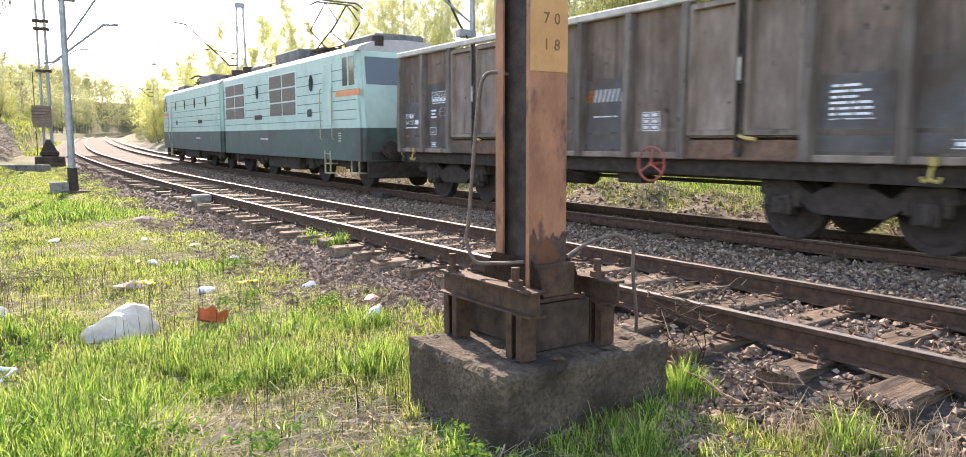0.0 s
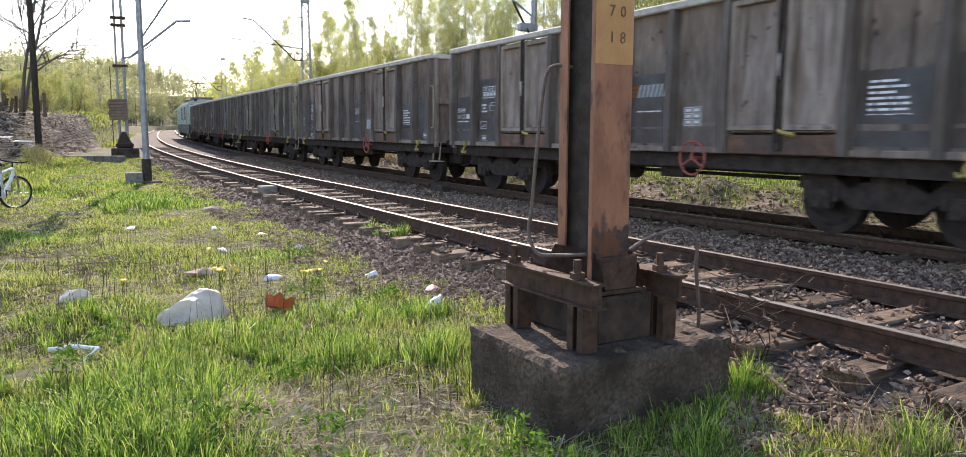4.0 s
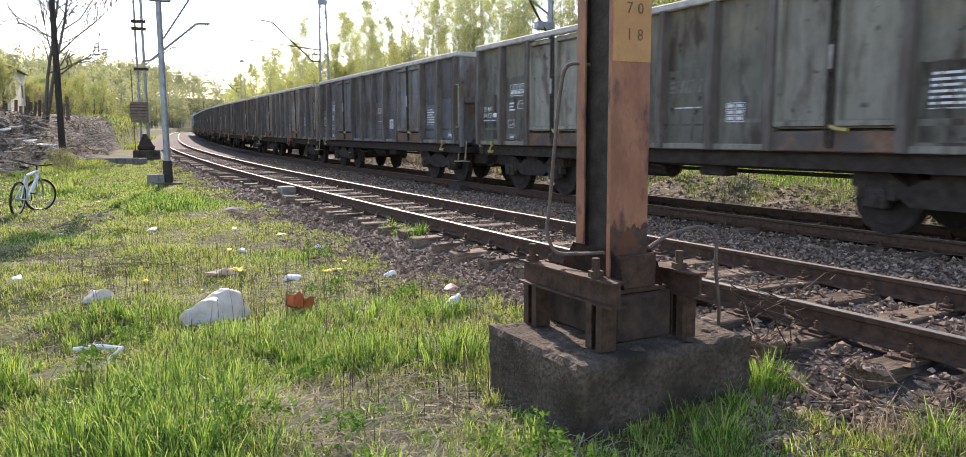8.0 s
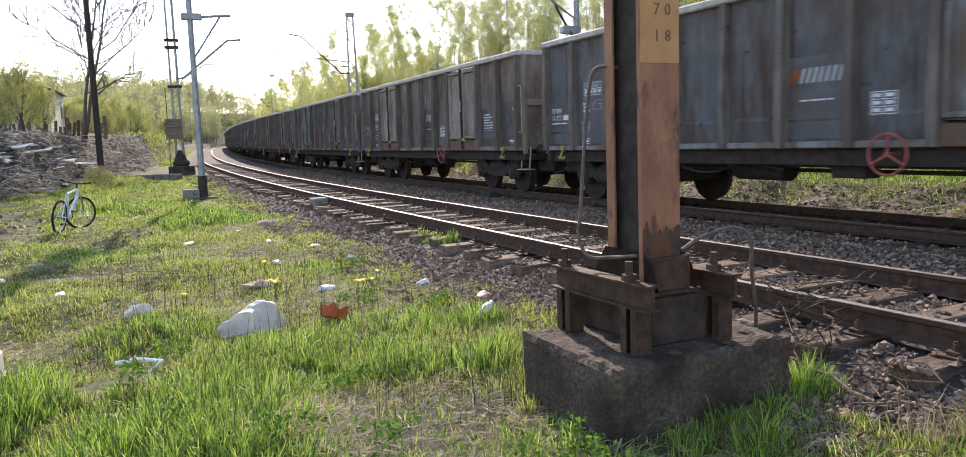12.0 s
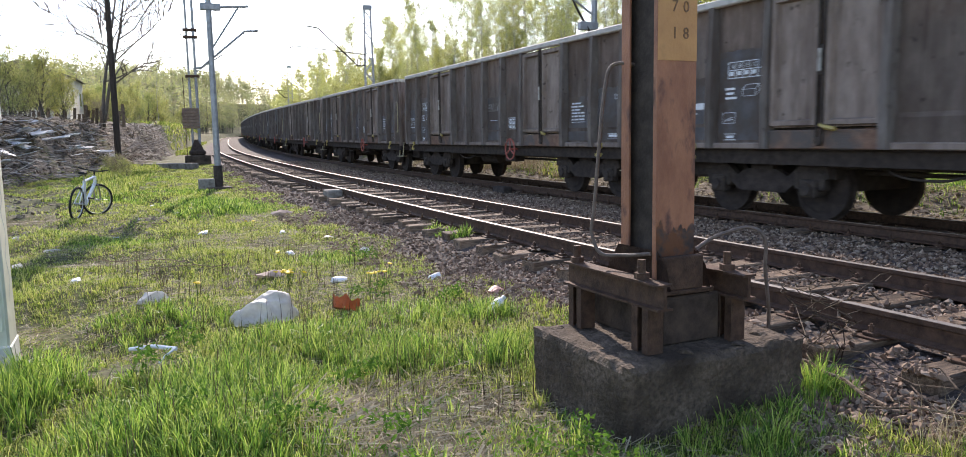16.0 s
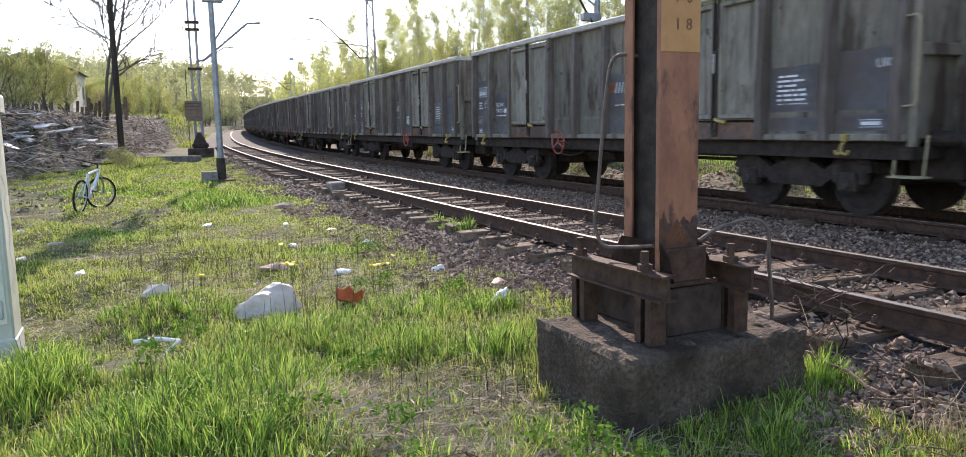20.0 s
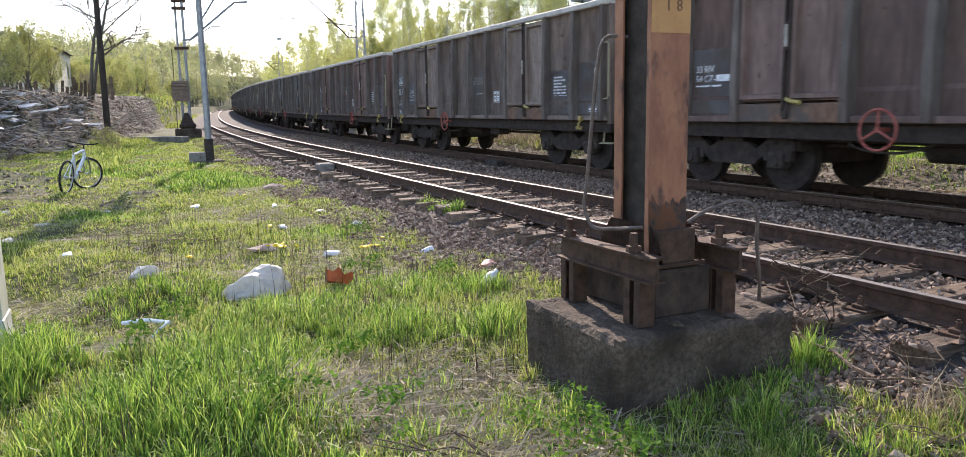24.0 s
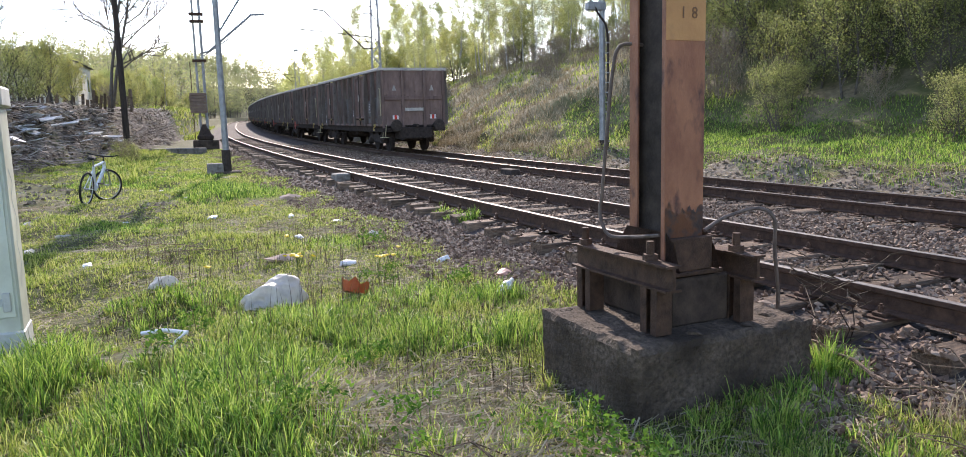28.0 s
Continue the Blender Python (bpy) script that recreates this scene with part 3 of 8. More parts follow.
def build_bogie(parent, x, src=None):
    if src:
        b = again("bogie", src, parent, pose(x, 0, 0))
        for ch in src.children:
            c = again(ch.name.split(".")[0], ch, b, ch.matrix_basis.copy())
        return b
    bm = bmesh.new()
    for y in (-1.0, 1.0):
        prof = [(-1.25, 0.62), (-1.2, 0.78), (-0.75, 0.8), (-0.5, 0.62), (-0.3, 0.72), (0.3, 0.72), (0.5, 0.62), (0.75, 0.8), (1.2, 0.78), (1.25, 0.62), (1.1, 0.56), (0.7, 0.56), (0.45, 0.38), (-0.45, 0.38), (-0.7, 0.56), (-1.1, 0.56)]
        lo = [bm.verts.new((a, y - 0.06, b)) for a, b in prof]
        hi = [bm.verts.new((a, y + 0.06, b)) for a, b in prof]
        bm.faces.new(lo); bm.faces.new(hi[::-1])
        for i in range(len(prof)):
            j = (i + 1) % len(prof)
            bm.faces.new((lo[i], hi[i], hi[j], lo[j]))
    box(bm, -0.22, 0.22, -1.05, 1.05, 0.5, 0.92)
    box(bm, -1.28, -1.18, -1.0, 1.0, 0.6, 0.75)
    box(bm, 1.18, 1.28, -1.0, 1.0, 0.6, 0.75)
    bog = part("bogie", bm, M["grime"], parent)
    bog.matrix_basis = pose(x, 0, 0)
    bm = bmesh.new()
    box(bm, -1.3, 1.3, -0.58, 0.58, 0.42, 0.78, 0.03)
    part("brake_gear", bm, M["grime"], bog)
    bm = bmesh.new()
    for y in (-0.7525, 0.7525):
        sg = 1 if y > 0 else -1
        rod(bm, (0, y - 0.055, 0.46), (0, y + 0.055, 0.46), 0.46, n=28)
        rod(bm, (0, y - sg * 0.085, 0.46), (0, y - sg * 0.055, 0.46), 0.485, n=28)
        rod(bm, (0, y + sg * 0.055, 0.46), (0, y + sg * 0.07, 0.46), 0.37, 0.33, n=24)
        rod(bm, (0, y + sg * 0.07, 0.46), (0, y + sg * 0.16, 0.46), 0.12, n=12)
    rod(bm, (0, -0.95, 0.46), (0, 0.95, 0.46), 0.08, n=10)
    ws = part("wheelset", bm, M["wheel"], bog)
    ws.matrix_basis = pose(-0.9, 0, 0)
    again("wheelset", ws, bog, pose(0.9, 0, 0))
    bm = bmesh.new()
    box(bm, -0.15, 0.15, 0.93, 1.12, 0.33, 0.6, 0.03)
    rod(bm, (0, 1.12, 0.46), (0, 1.15, 0.46), 0.09, n=12)
    box(bm, -0.26, -0.16, 0.94, 1.08, 0.44, 0.7, 0.02)
    box(bm, 0.16, 0.26, 0.94, 1.08, 0.44, 0.7, 0.02)
    ab = part("axle_box", bm, M["iron"], bog)
    ab.matrix_basis = pose(-0.9, 0, 0)
    again("axle_box", ab, bog, pose(0.9, 0, 0))
    for dx in (-0.9, 0.9):
        again("axle_box", ab, bog, pose(dx, 0, 0, 0, 0, 180))
    return bog


def bars(name, rows, mat, parent, x, z, y=PANEL_Y + 0.007):
    """Rows of unreadable writing as plain bars: each row is (left, right, down, height)."""
    bm = bmesh.new()
    for a, b, d, h in rows:
        box(bm, -b, -a, 0, 0.002, -d - h, -d)
    ob = part(name, bm, mat, parent)
    ob.matrix_basis = pose(x, y, z)
    if name == "stencil_bar":
        tagged(ob, kind="stuff")
    return ob


def side_text(name, text, size, parent, x, z, y=PANEL_Y + 0.007):
    """Writing on the left side of a vehicle, starting at x and running to its rear."""
    return tagged(writing(name, text, size, M["white_letter"], parent, pose(x, y, z, 90, 0, 180)), kind="stuff")


def mark_wagon(w, turned):
    """Stencilled signs on the side that faces the line's meadow."""
    bays = [(BAYS[i] + BAYS[i + 1]) / 2 for i in range(10)]
    order = bays if not turned else [bays[1], bays[0]] + bays[2:]
    def patch(x, z0, z1, half=0.48):
        bm = bmesh.new()
        n = 24
        top = [bm.verts.new((-half + 2 * half * i / n, 0.0, z1 + 0.008 * math.sin(i * 0.9 + x * 3) + 0.006 * math.sin(i * 2.7 + x))) for i in range(n + 1)]
        low = [bm.verts.new((-half + 2 * half * i / n, 0.012, z0)) for i in range(n + 1)]
        for i in range(n):
            bm.faces.new((low[i], low[i + 1], top[i + 1], top[i]))
        bmesh.ops.solidify(bm, geom=bm.faces[:], thickness=-0.002)
        ob = part("paint_patch", bm, M["patch"], w, "blue-grey repainted patch")
        ob.matrix_basis = pose(x, PANEL_Y + 0.0025, 0)
    # bay with the wagon's type, bay with the load table
    xa, xb = order[0], order[1]
    patch(xa, FLOOR + 0.1, FLOOR + 1.1)
    patch(xb, FLOOR + 0.1, FLOOR + 1.45)
    y = PANEL_Y + 0.0075
    side_text("lettering", "33 RIV", 0.15, w, xa + 0.4, FLOOR + 0.74, y)
    side_text("lettering", "54 CZ-", 0.15, w, xa + 0.4, FLOOR + 0.59, y)
    bars("number_bar", [(0.0, 0.3, 0, 0.1)], M["white_letter"], w, xa - 0.06, FLOOR + 0.695, y)
    bars("number_bar", [(0.0, 0.32, 0, 0.1), (0.37, 0.57, 0, 0.1)], M["white_letter"], w, xa + 0.4, FLOOR + 0.54, y)
    side_text("lettering", "Eas", 0.15, w, xa + 0.38, FLOOR + 0.29, y)
    # load table
    bm = bmesh.new()
    for z in (0, 0.12, 0.24):
        box(bm, -0.3 - (0.08 if z < 0.2 else 0), 0.3, 0, 0.002, z - 0.006, z + 0.006)
    for k in range(5):
        box(bm, -0.3 + 0.15 * k - 0.006, -0.3 + 0.15 * k + 0.006, 0.0025, 0.0045, 0.0, 0.24)
    tb = part("load_table", bm, M["white_letter"], w)
    tb.matrix_basis = pose(xb - 0.02, y, FLOOR + 1.04)
    for k, ch in enumerate("ABBC"):
        side_text("lettering", ch, 0.09, w, xb + 0.22 - 0.15 * k, FLOOR + 1.19, y)
    bars("stencil_bar", [(0.02 + 0.15 * k, 0.11 + 0.15 * k, 0, 0.06) for k in range(4)], M["white_letter"], w, xb + 0.28, FLOOR + 1.14, y)
    bars("stencil_bar", [(0, 0.2, 0, 0.035), (0.02, 0.18, 0.07, 0.035), (0, 0.24, 0.14, 0.035), (0.03, 0.2, 0.26, 0.035), (0, 0.22, 0.33, 0.035)], M["white_letter"], w, xb + 0.34, FLOOR + 0.9, y)
    bm = bmesh.new()
    for a, b in (((0, 0), (0.26, 0)), ((0, 0.1), (0.26, 0.1)), ((0, 0), (0, 0.1)), ((0.26, 0), (0.26, 0.1)), ((0.26, 0), (0.34, 0.07)), ((0.34, 0.07), (0.34, 0.17)), ((0.26, 0.1), (0.34, 0.17)), ((0, 0.1), (0.08, 0.17)), ((0.08, 0.17), (0.34, 0.17))):
        rod(bm, (-a[0], 0, a[1]), (-b[0], 0, b[1]), 0.005, n=4)
    part("volume_sign", bm, M["white_letter"], w).matrix_basis = pose(xb - 0.02, y + 0.002, FLOOR + 0.76)
    bm = bmesh.new()
    for a, b in (((0, 0), (0.26, 0)), ((0, 0.16), (0.26, 0.16)), ((0, 0), (0, 0.16)), ((0.26, 0), (0.26, 0.16)), ((0.04, 0.04), (0.2, 0.09)), ((0.06, 0.03), (0.22, 0.06))):
        rod(bm, (-a[0], 0, a[1]), (-b[0], 0, b[1]), 0.006, n=4)
    part("tipping_sign", bm, M["white_letter"], w).matrix_basis = pose(xb + 0.38, y + 0.002, FLOOR + 0.36)
    bars("stencil_bar", [(0, 0.24, 0, 0.012), (0, 0.24, 0.09, 0.012), (0.04, 0.2, 0.03, 0.04)], M["white_letter"], w, xb + 0.34, FLOOR + 0.2, y + 0.01)
    # operator's mark: slanted strokes, orange and white
    xm = order[5]
    patch(xm, FLOOR + 0.1, FLOOR + 1.2)
    strokes = [(0.03 * k, 0.03 * k + 0.15, 0.03 * k + 0.17, 0.03 * k + 0.02, 0.07 * k, 0.05, 0.5, "orange_mark") for k in range(3)]
    strokes += [(0.1 * k, 0.1 * k + 0.055, 0.1 * k + 0.115, 0.1 * k + 0.06, 0.0, 0.2, 0.31, "white_letter") for k in range(7)]
    for x0, x1, x2, x3, z0, h, dx, col in strokes:
        bm = bmesh.new()
        bm.faces.new([bm.verts.new((-px, 0, pz)) for px, pz in ((x0, z0), (x1, z0), (x2, z0 + h), (x3, z0 + h))])
        bmesh.ops.solidify(bm, geom=bm.faces[:], thickness=0.002)
        part("mark_stroke", bm, M[col], w).matrix_basis = pose(xm + dx, y + 0.003, FLOOR + 0.84)
    bars("stencil_bar", [(0, 0.16, 0, 0.02), (0.19, 0.42, 0, 0.02), (0.45, 0.55, 0, 0.02), (0.05, 0.12, 0.16, 0.025), (0.15, 0.28, 0.16, 0.025), (0.31, 0.5, 0.16, 0.025)], M["white_letter"], w, xm + 0.3, FLOOR + 0.62, y)
    # small table beside it and an address by the rear door
    xs = order[6]
    bm = bmesh.new()
    for k in range(4):
        box(bm, -0.17, 0.17, 0, 0.002, 0.09 * k - 0.005, 0.09 * k + 0.005)
    for k in range(3):
        box(bm, -0.17 + 0.17 * k - 0.005, -0.17 + 0.17 * k + 0.005, 0.0025, 0.0045, 0, 0.27)
    part("inspection_table", bm, M["white_letter"], w).matrix_basis = pose(xs + 0.14, y, FLOOR + 0.38)
    bars("stencil_bar", [(0.02 + 0.17 * i, 0.13 + 0.17 * i, 0.02 + 0.09 * j, 0.045) for i in range(2) for j in range(3)], M["white_letter"], w, xs + 0.31, FLOOR + 0.65, y)
    xt = order[8]
    patch(xt, FLOOR + 0.1, FLOOR + 1.0)
    bars("stencil_bar", [(a, b, 0.066 * k, 0.03) for k in range(7) for a, b in (((0.02, 0.12), (0.145, 0.36)), ((0.0, 0.24), (0.27, 0.48)), ((0.01, 0.1), (0.13, 0.34)), ((0.0, 0.22), (0.25, 0.32), (0.35, 0.5)), ((0.0, 0.07), (0.11, 0.26), (0.29, 0.38), (0.41, 0.52)), ((0.0, 0.08), (0.12, 0.28), (0.31, 0.5)), ((0.0, 0.14), (0.18, 0.55)))[k]], M["white_letter"], w, xt + 0.35, FLOOR + 0.88, y)
    xu = order[9]
    patch(xu, FLOOR + 0.1, FLOOR + 1.12)
    side_text("lettering", "UIC", 0.16, w, xu - 0.1, FLOOR + 0.88, y)
    bars("stencil_bar", [(0, 0.34, 0, 0.008), (0, 0.34, 0.09, 0.008), (0.03, 0.31, 0.025, 0.045)], M["white_letter"], w, xu + 0.1, FLOOR + 0.24, y + 0.01)


def build_wagon(turned=False):
    w = empty("open_wagon")
    paint = PAINTS["grey"]
    # shell: wall panels of each bay, sills, end walls and floor
    panels = {}
    for sgn in (1, -1):
        for i in range(10):
            x0, x1 = BAYS[i + 1], BAYS[i]
            if i in (2, 7):
                continue
            key = round(x1 - x0, 3)
            m = pose((x0 + x1) / 2, 0, 0, 0, 0, 0 if sgn > 0 else 180)
            if key not in panels:
                bm = bmesh.new()
                h = (x1 - x0) / 2
                xs = [-h, -h * 0.5, 0, h * 0.5, h]
                zs = [FLOOR + 0.05, FLOOR + 0.36, FLOOR + 0.42, FLOOR + 0.9, FLOOR + 1.4, TOP_Z - 0.1]
                grid = [[bm.verts.new((x, PANEL_Y + (0.012 if j < 2 else 0.0) - 0.012 * (1 - (x / h) ** 2) * (j > 1), z)) for j, z in enumerate(zs)] for x in xs]
                for ga, gb in zip(grid, grid[1:]):
                    for j in range(len(zs) - 1):
                        bm.faces.new((ga[j], gb[j], gb[j + 1], ga[j + 1]))
                bmesh.ops.solidify(bm, geom=bm.faces[:], thickness=0.03)
                panels[key] = part("side_panel", bm, paint, w)
                panels[key].matrix_basis = m
            else:
                again("side_panel", panels[key], w, m)
    bm = bmesh.new()
    box(bm, -HALF, HALF, 1.29, 1.385, FLOOR - 0.03, FLOOR + 0.06, 0.012)
    sl = part("sill", bm, paint, w)
    again("sill", sl, w, pose(0, 0, 0, 0, 0, 180))
    wall = bmesh.new()
    box(wall, HALF - 0.03, HALF, -1.32, 1.32, FLOOR, TOP_Z - 0.1)
    e = part("end_wall", wall, paint, w)
    again("end_wall", e, w, pose(0, 0, 0, 0, 0, 180))
    bm = bmesh.new()
    box(bm, HALF, HALF + 0.1, -0.05, 0.05, FLOOR - 0.1, TOP_Z - 0.1, 0.012)
    ep = part("end_post", bm, paint, w)
    ep.matrix_basis = pose(0, -1.26, 0)
    bm = bmesh.new()
    box(bm, HALF, HALF + 0.08, -1.2, 1.2, 2.05, 2.2, 0.012)
    er = part("end_rail", bm, paint, w)
    again("end_rail", er, w, pose(0, 0, 0, 0, 0, 180))
    for rz in (0, 180):
        for y in (-1.26, -0.45, 0.45, 1.26):
            if (rz, y) != (0, -1.26):
                again("end_post", ep, w, pose(0, y, 0, 0, 0, rz) if rz == 0 else pose(0, y, 0, 0, 0, 180))
    bm = bmesh.new()
    box(bm, -HALF, HALF, -1.31, 1.31, FLOOR - 0.05, FLOOR)
    part("floor_plate", bm, M["grime"], w)
    # rim round the top, pale because the sun glint is in its colour
    bm = bmesh.new()
    for sgn in (1, -1):
        box(bm, -HALF - 0.05, HALF + 0.05, sgn * 1.36 - 0.06, sgn * 1.36 + 0.06, TOP_Z - 0.12, TOP_Z, 0.02)
        box(bm, sgn * HALF - 0.05, sgn * HALF + 0.05, -1.3, 1.3, TOP_Z - 0.12, TOP_Z - 0.003, 0.02)
    part("top_rim", bm, M["rim"], w, "pale top rim with the sun glint in its colour")
    # posts
    post = bmesh.new()
    prof = [(-0.08, 1.27), (-0.062, 1.47), (0.062, 1.47), (0.08, 1.27)]
    lo = [post.verts.new((a, b - (0.0 if i in (0, 3) else 0.02), FLOOR - 0.025)) for i, (a, b) in enumerate(prof)]
    mi = [post.verts.new((a, b, FLOOR + 0.55)) for a, b in prof]
    hi = [post.verts.new((a * 0.85, b - (0.0 if i in (0, 3) else 0.045), TOP_Z - 0.11)) for i, (a, b) in enumerate(prof)]
    for r0, r1 in ((lo, mi), (mi, hi)):
        for i in range(3):
            post.faces.new((r0[i], r0[i + 1], r1[i + 1], r1[i]))
    post.faces.new(lo[::-1]); post.faces.new(hi)
    p0 = None
    for sgn in (1, -1):
        for x in BAYS:
            m = pose(x if abs(x) < 6.3 else x * 0.987, 0, 0, 0, 0, 0 if sgn > 0 else 180)
            if p0 is None:
                p0 = part("side_post", post, paint, w)
                p0.matrix_basis = m
            else:
                again("side_post", p0, w, m)
    # double doors with pressed frames, bars and a catch
    leaf = bmesh.new()
    z0, z1 = FLOOR + 0.25, TOP_Z - 0.13
    def ring(h, y, d):
        return [(-h, y, z0 + d), (h, y, z0 + d), (h, y, z1 - d), (-h, y, z1 - d)]
    rings = [ring(0.45, 1.29, 0.02), ring(0.45, 1.335, 0.02), ring(0.415, 1.335, 0.04), ring(0.405, 1.41, 0.05), ring(0.345, 1.41, 0.11), ring(0.325, 1.33, 0.13)]
    rings = [[leaf.verts.new(p) for p in r] for r in rings]
    for ra, rb in zip(rings, rings[1:]):
        for i in range(4):
            leaf.faces.new((ra[i], ra[(i + 1) % 4], rb[(i + 1) % 4], rb[i]))
    leaf.faces.new(rings[-1]); leaf.faces.new(rings[0][::-1])
    back = bmesh.new()
    box(back, -0.93, 0.93, 1.25, 1.27, z0, z1)
    bk = None
    lf = None
    bar = bmesh.new()
    for dx in (-0.045, 0.045):
        rod(bar, (dx, 1.42, FLOOR + 0.05), (dx, 1.42, TOP_Z - 0.12), 0.02)
    box(bar, -0.05, 0.05, 1.385, 1.43, FLOOR + 0.95, FLOOR + 1.35, 0.012)
    box(bar, -0.04, 0.04, 1.385, 1.44, FLOOR + 0.02, FLOOR + 0.14, 0.01)
    br = None
    grip = bmesh.new()
    box(grip, -0.025, 0.025, 1.44, 1.47, FLOOR + 1.0, FLOOR + 1.3, 0.01)
    gr = None
    toe = bmesh.new()
    tube(toe, [(0, 1.4, FLOOR + 0.3), (-0.14, 1.46, FLOOR + 0.26), (-0.3, 1.47, FLOOR + 0.24)], 0.03)
    te = None
    thr = bmesh.new()
    box(thr, -0.95, 0.95, 1.28, 1.395, FLOOR - 0.03, FLOOR + 0.235, 0.015)
    th = None
    for sgn in (1, -1):
        for cx in (3.16, -3.16):
            rz = 0 if sgn > 0 else 180
            for dx in (-0.47, 0.47):
                m = pose(cx + dx, 0, 0, 0, 0, rz)
                if lf is None:
                    lf = part("door", leaf, paint, w); lf.matrix_basis = m; d = lf
                else:
                    d = again("door", lf, w, m)
            m = pose(cx, 0, 0, 0, 0, rz)
            if bk is None:
                bk = part("door_backing", back, M["grime"], w); bk.matrix_basis = m
            else:
                again("door_backing", bk, w, m)
            if br is None:
                br = part("locking_bar", bar, M["iron"], w); br.matrix_basis = m
                gr = part("door_handle", grip, M["old_letter"], w); gr.matrix_basis = m
                te = part("toe_lever", toe, M["yellow_hook"], w); te.matrix_basis = m
                th = part("door_threshold", thr, M["rusty_sill"], w); th.matrix_basis = m
            else:
                for nm, o in (("locking_bar", br), ("door_handle", gr), ("toe_lever", te), ("door_threshold", th)):
                    again(nm, o, w, m)
    # load below the rim
    bm = bmesh.new()
    nx, ny = 40, 8
    vs = [[bm.verts.new((-6.3 + 12.6 * i / nx, -1.28 + 2.56 * j / ny, 2.55 + 0.35 * math.sin(j / ny * math.pi) * (0.7 + 0.3 * math.sin(i * 0.9)) + 0.05 * math.sin(i * 2.7 + j * 3.3))) for j in range(ny + 1)] for i in range(nx + 1)]
    for i in range(nx):
        for j in range(ny):
            bm.faces.new((vs[i][j], vs[i + 1][j], vs[i + 1][j + 1], vs[i][j + 1]))
    part("coal_load", bm, M["load"], w)
    # underframe
    bm = bmesh.new()
    box(bm, -HALF, HALF, 1.15, 1.25, 0.8, FLOOR - 0.055)
    sb = part("solebar", bm, M["grime"], w)
    again("solebar", sb, w, pose(0, 0, 0, 0, 0, 180))
    bm = bmesh.new()
    box(bm, HALF - 0.1, HALF + 0.08, -1.3, 1.3, 0.8, FLOOR - 0.102, 0.015)
    hb = part("headstock", bm, M["grime"], w)
    again("headstock", hb, w, pose(0, 0, 0, 0, 0, 180))
    bm = bmesh.new()
    box(bm, -HALF + 0.11, HALF - 0.11, -0.25, 0.25, 0.85, FLOOR - 0.055)
    part("centre_sill", bm, M["grime"], w)
    bm = bmesh.new()
    box(bm, -0.08, 0.08, 0.26, 1.14, 0.82, FLOOR - 0.056)
    cb = None
    for x in (-4.5, -2.2, 0, 2.2, 4.5):
        for rz in (0, 180):
            if cb is None:
                cb = part("cross_bearer", bm, M["grime"], w); cb.matrix_basis = pose(x, 0, 0, 0, 0, rz)
            else:
                again("cross_bearer", cb, w, pose(x, 0, 0, 0, 0, rz))
    bm = bmesh.new()
    rod(bm, (0.5, 0.62, 0.72), (1.5, 0.62, 0.72), 0.2, n=16)
    rod(bm, (0.65, 0.62, 0.72), (0.65, 0.62, 1.15), 0.03)
    rod(bm, (1.35, 0.62, 0.72), (1.35, 0.62, 1.15), 0.03)
    part("air_tank", bm, M["grime"], w)
    bm = bmesh.new()
    rod(bm, (-3.4, 1.0, 0.78), (3.4, 1.0, 0.78), 0.025)
    rod(bm, (-3.2, 0.5, 0.68), (3.2, 0.5, 0.68), 0.03)
    for x in (-3.0, -1.6, 0.1, 1.8, 3.0):
        box(bm, x - 0.03, x + 0.03, 0.97, 1.03, 0.75, 1.0)
    tube(bm, curve_pts([(2.6, 1.1, 0.95), (2.2, 1.12, 0.7), (1.6, 1.1, 0.66), (1.0, 1.1, 0.8), (0.2, 1.1, 0.72)], 5), 0.018)
    box(bm, -1.1, -0.55, 0.75, 1.05, 0.62, 0.95, 0.02)
    part("brake_rigging", bm, M["iron"], w)
    # hand brake wheel on both sides
    bm = bmesh.new()
    k = 24
    tube(bm, [(-0.0 + 0.25 * math.cos(2 * math.pi * i / k), 1.46, 0.95 + 0.25 * math.sin(2 * math.pi * i / k)) for i in range(k + 1)], 0.018)
    for a in (90, 210, 330):
        rod(bm, (0, 1.46, 0.95), (0.25 * math.cos(radians(a)), 1.46, 0.95 + 0.25 * math.sin(radians(a))), 0.016, n=6)
    rod(bm, (0, 1.2, 0.95), (0, 1.48, 0.95), 0.03)
    hw = part("hand_brake_wheel", bm, M["red_wheel"], w, "faded red spoked hand wheel")
    hw.matrix_basis = pose(-1.68 if not turned else 1.68, 0, 0)
    # hooks, grab rails, steps at the corners
    bm = bmesh.new()
    tube(bm, curve_pts([(0, 1.36, FLOOR - 0.02), (0, 1.45, FLOOR - 0.08), (0, 1.46, FLOOR - 0.17), (-0.07, 1.45, FLOOR - 0.2), (-0.1, 1.45, FLOOR - 0.15)], 4), 0.02)
    tube(bm, curve_pts([(0, 1.46, FLOOR - 0.17), (0.07, 1.45, FLOOR - 0.2), (0.1, 1.45, FLOOR - 0.15)], 4), 0.02)
    box(bm, -0.04, 0.04, 1.37, 1.45, FLOOR - 0.04, FLOOR + 0.06, 0.01)
    hk = part("rope_hook", bm, M["yellow_hook"], w)
    hk.matrix_basis = pose(5.65, 0, 0)
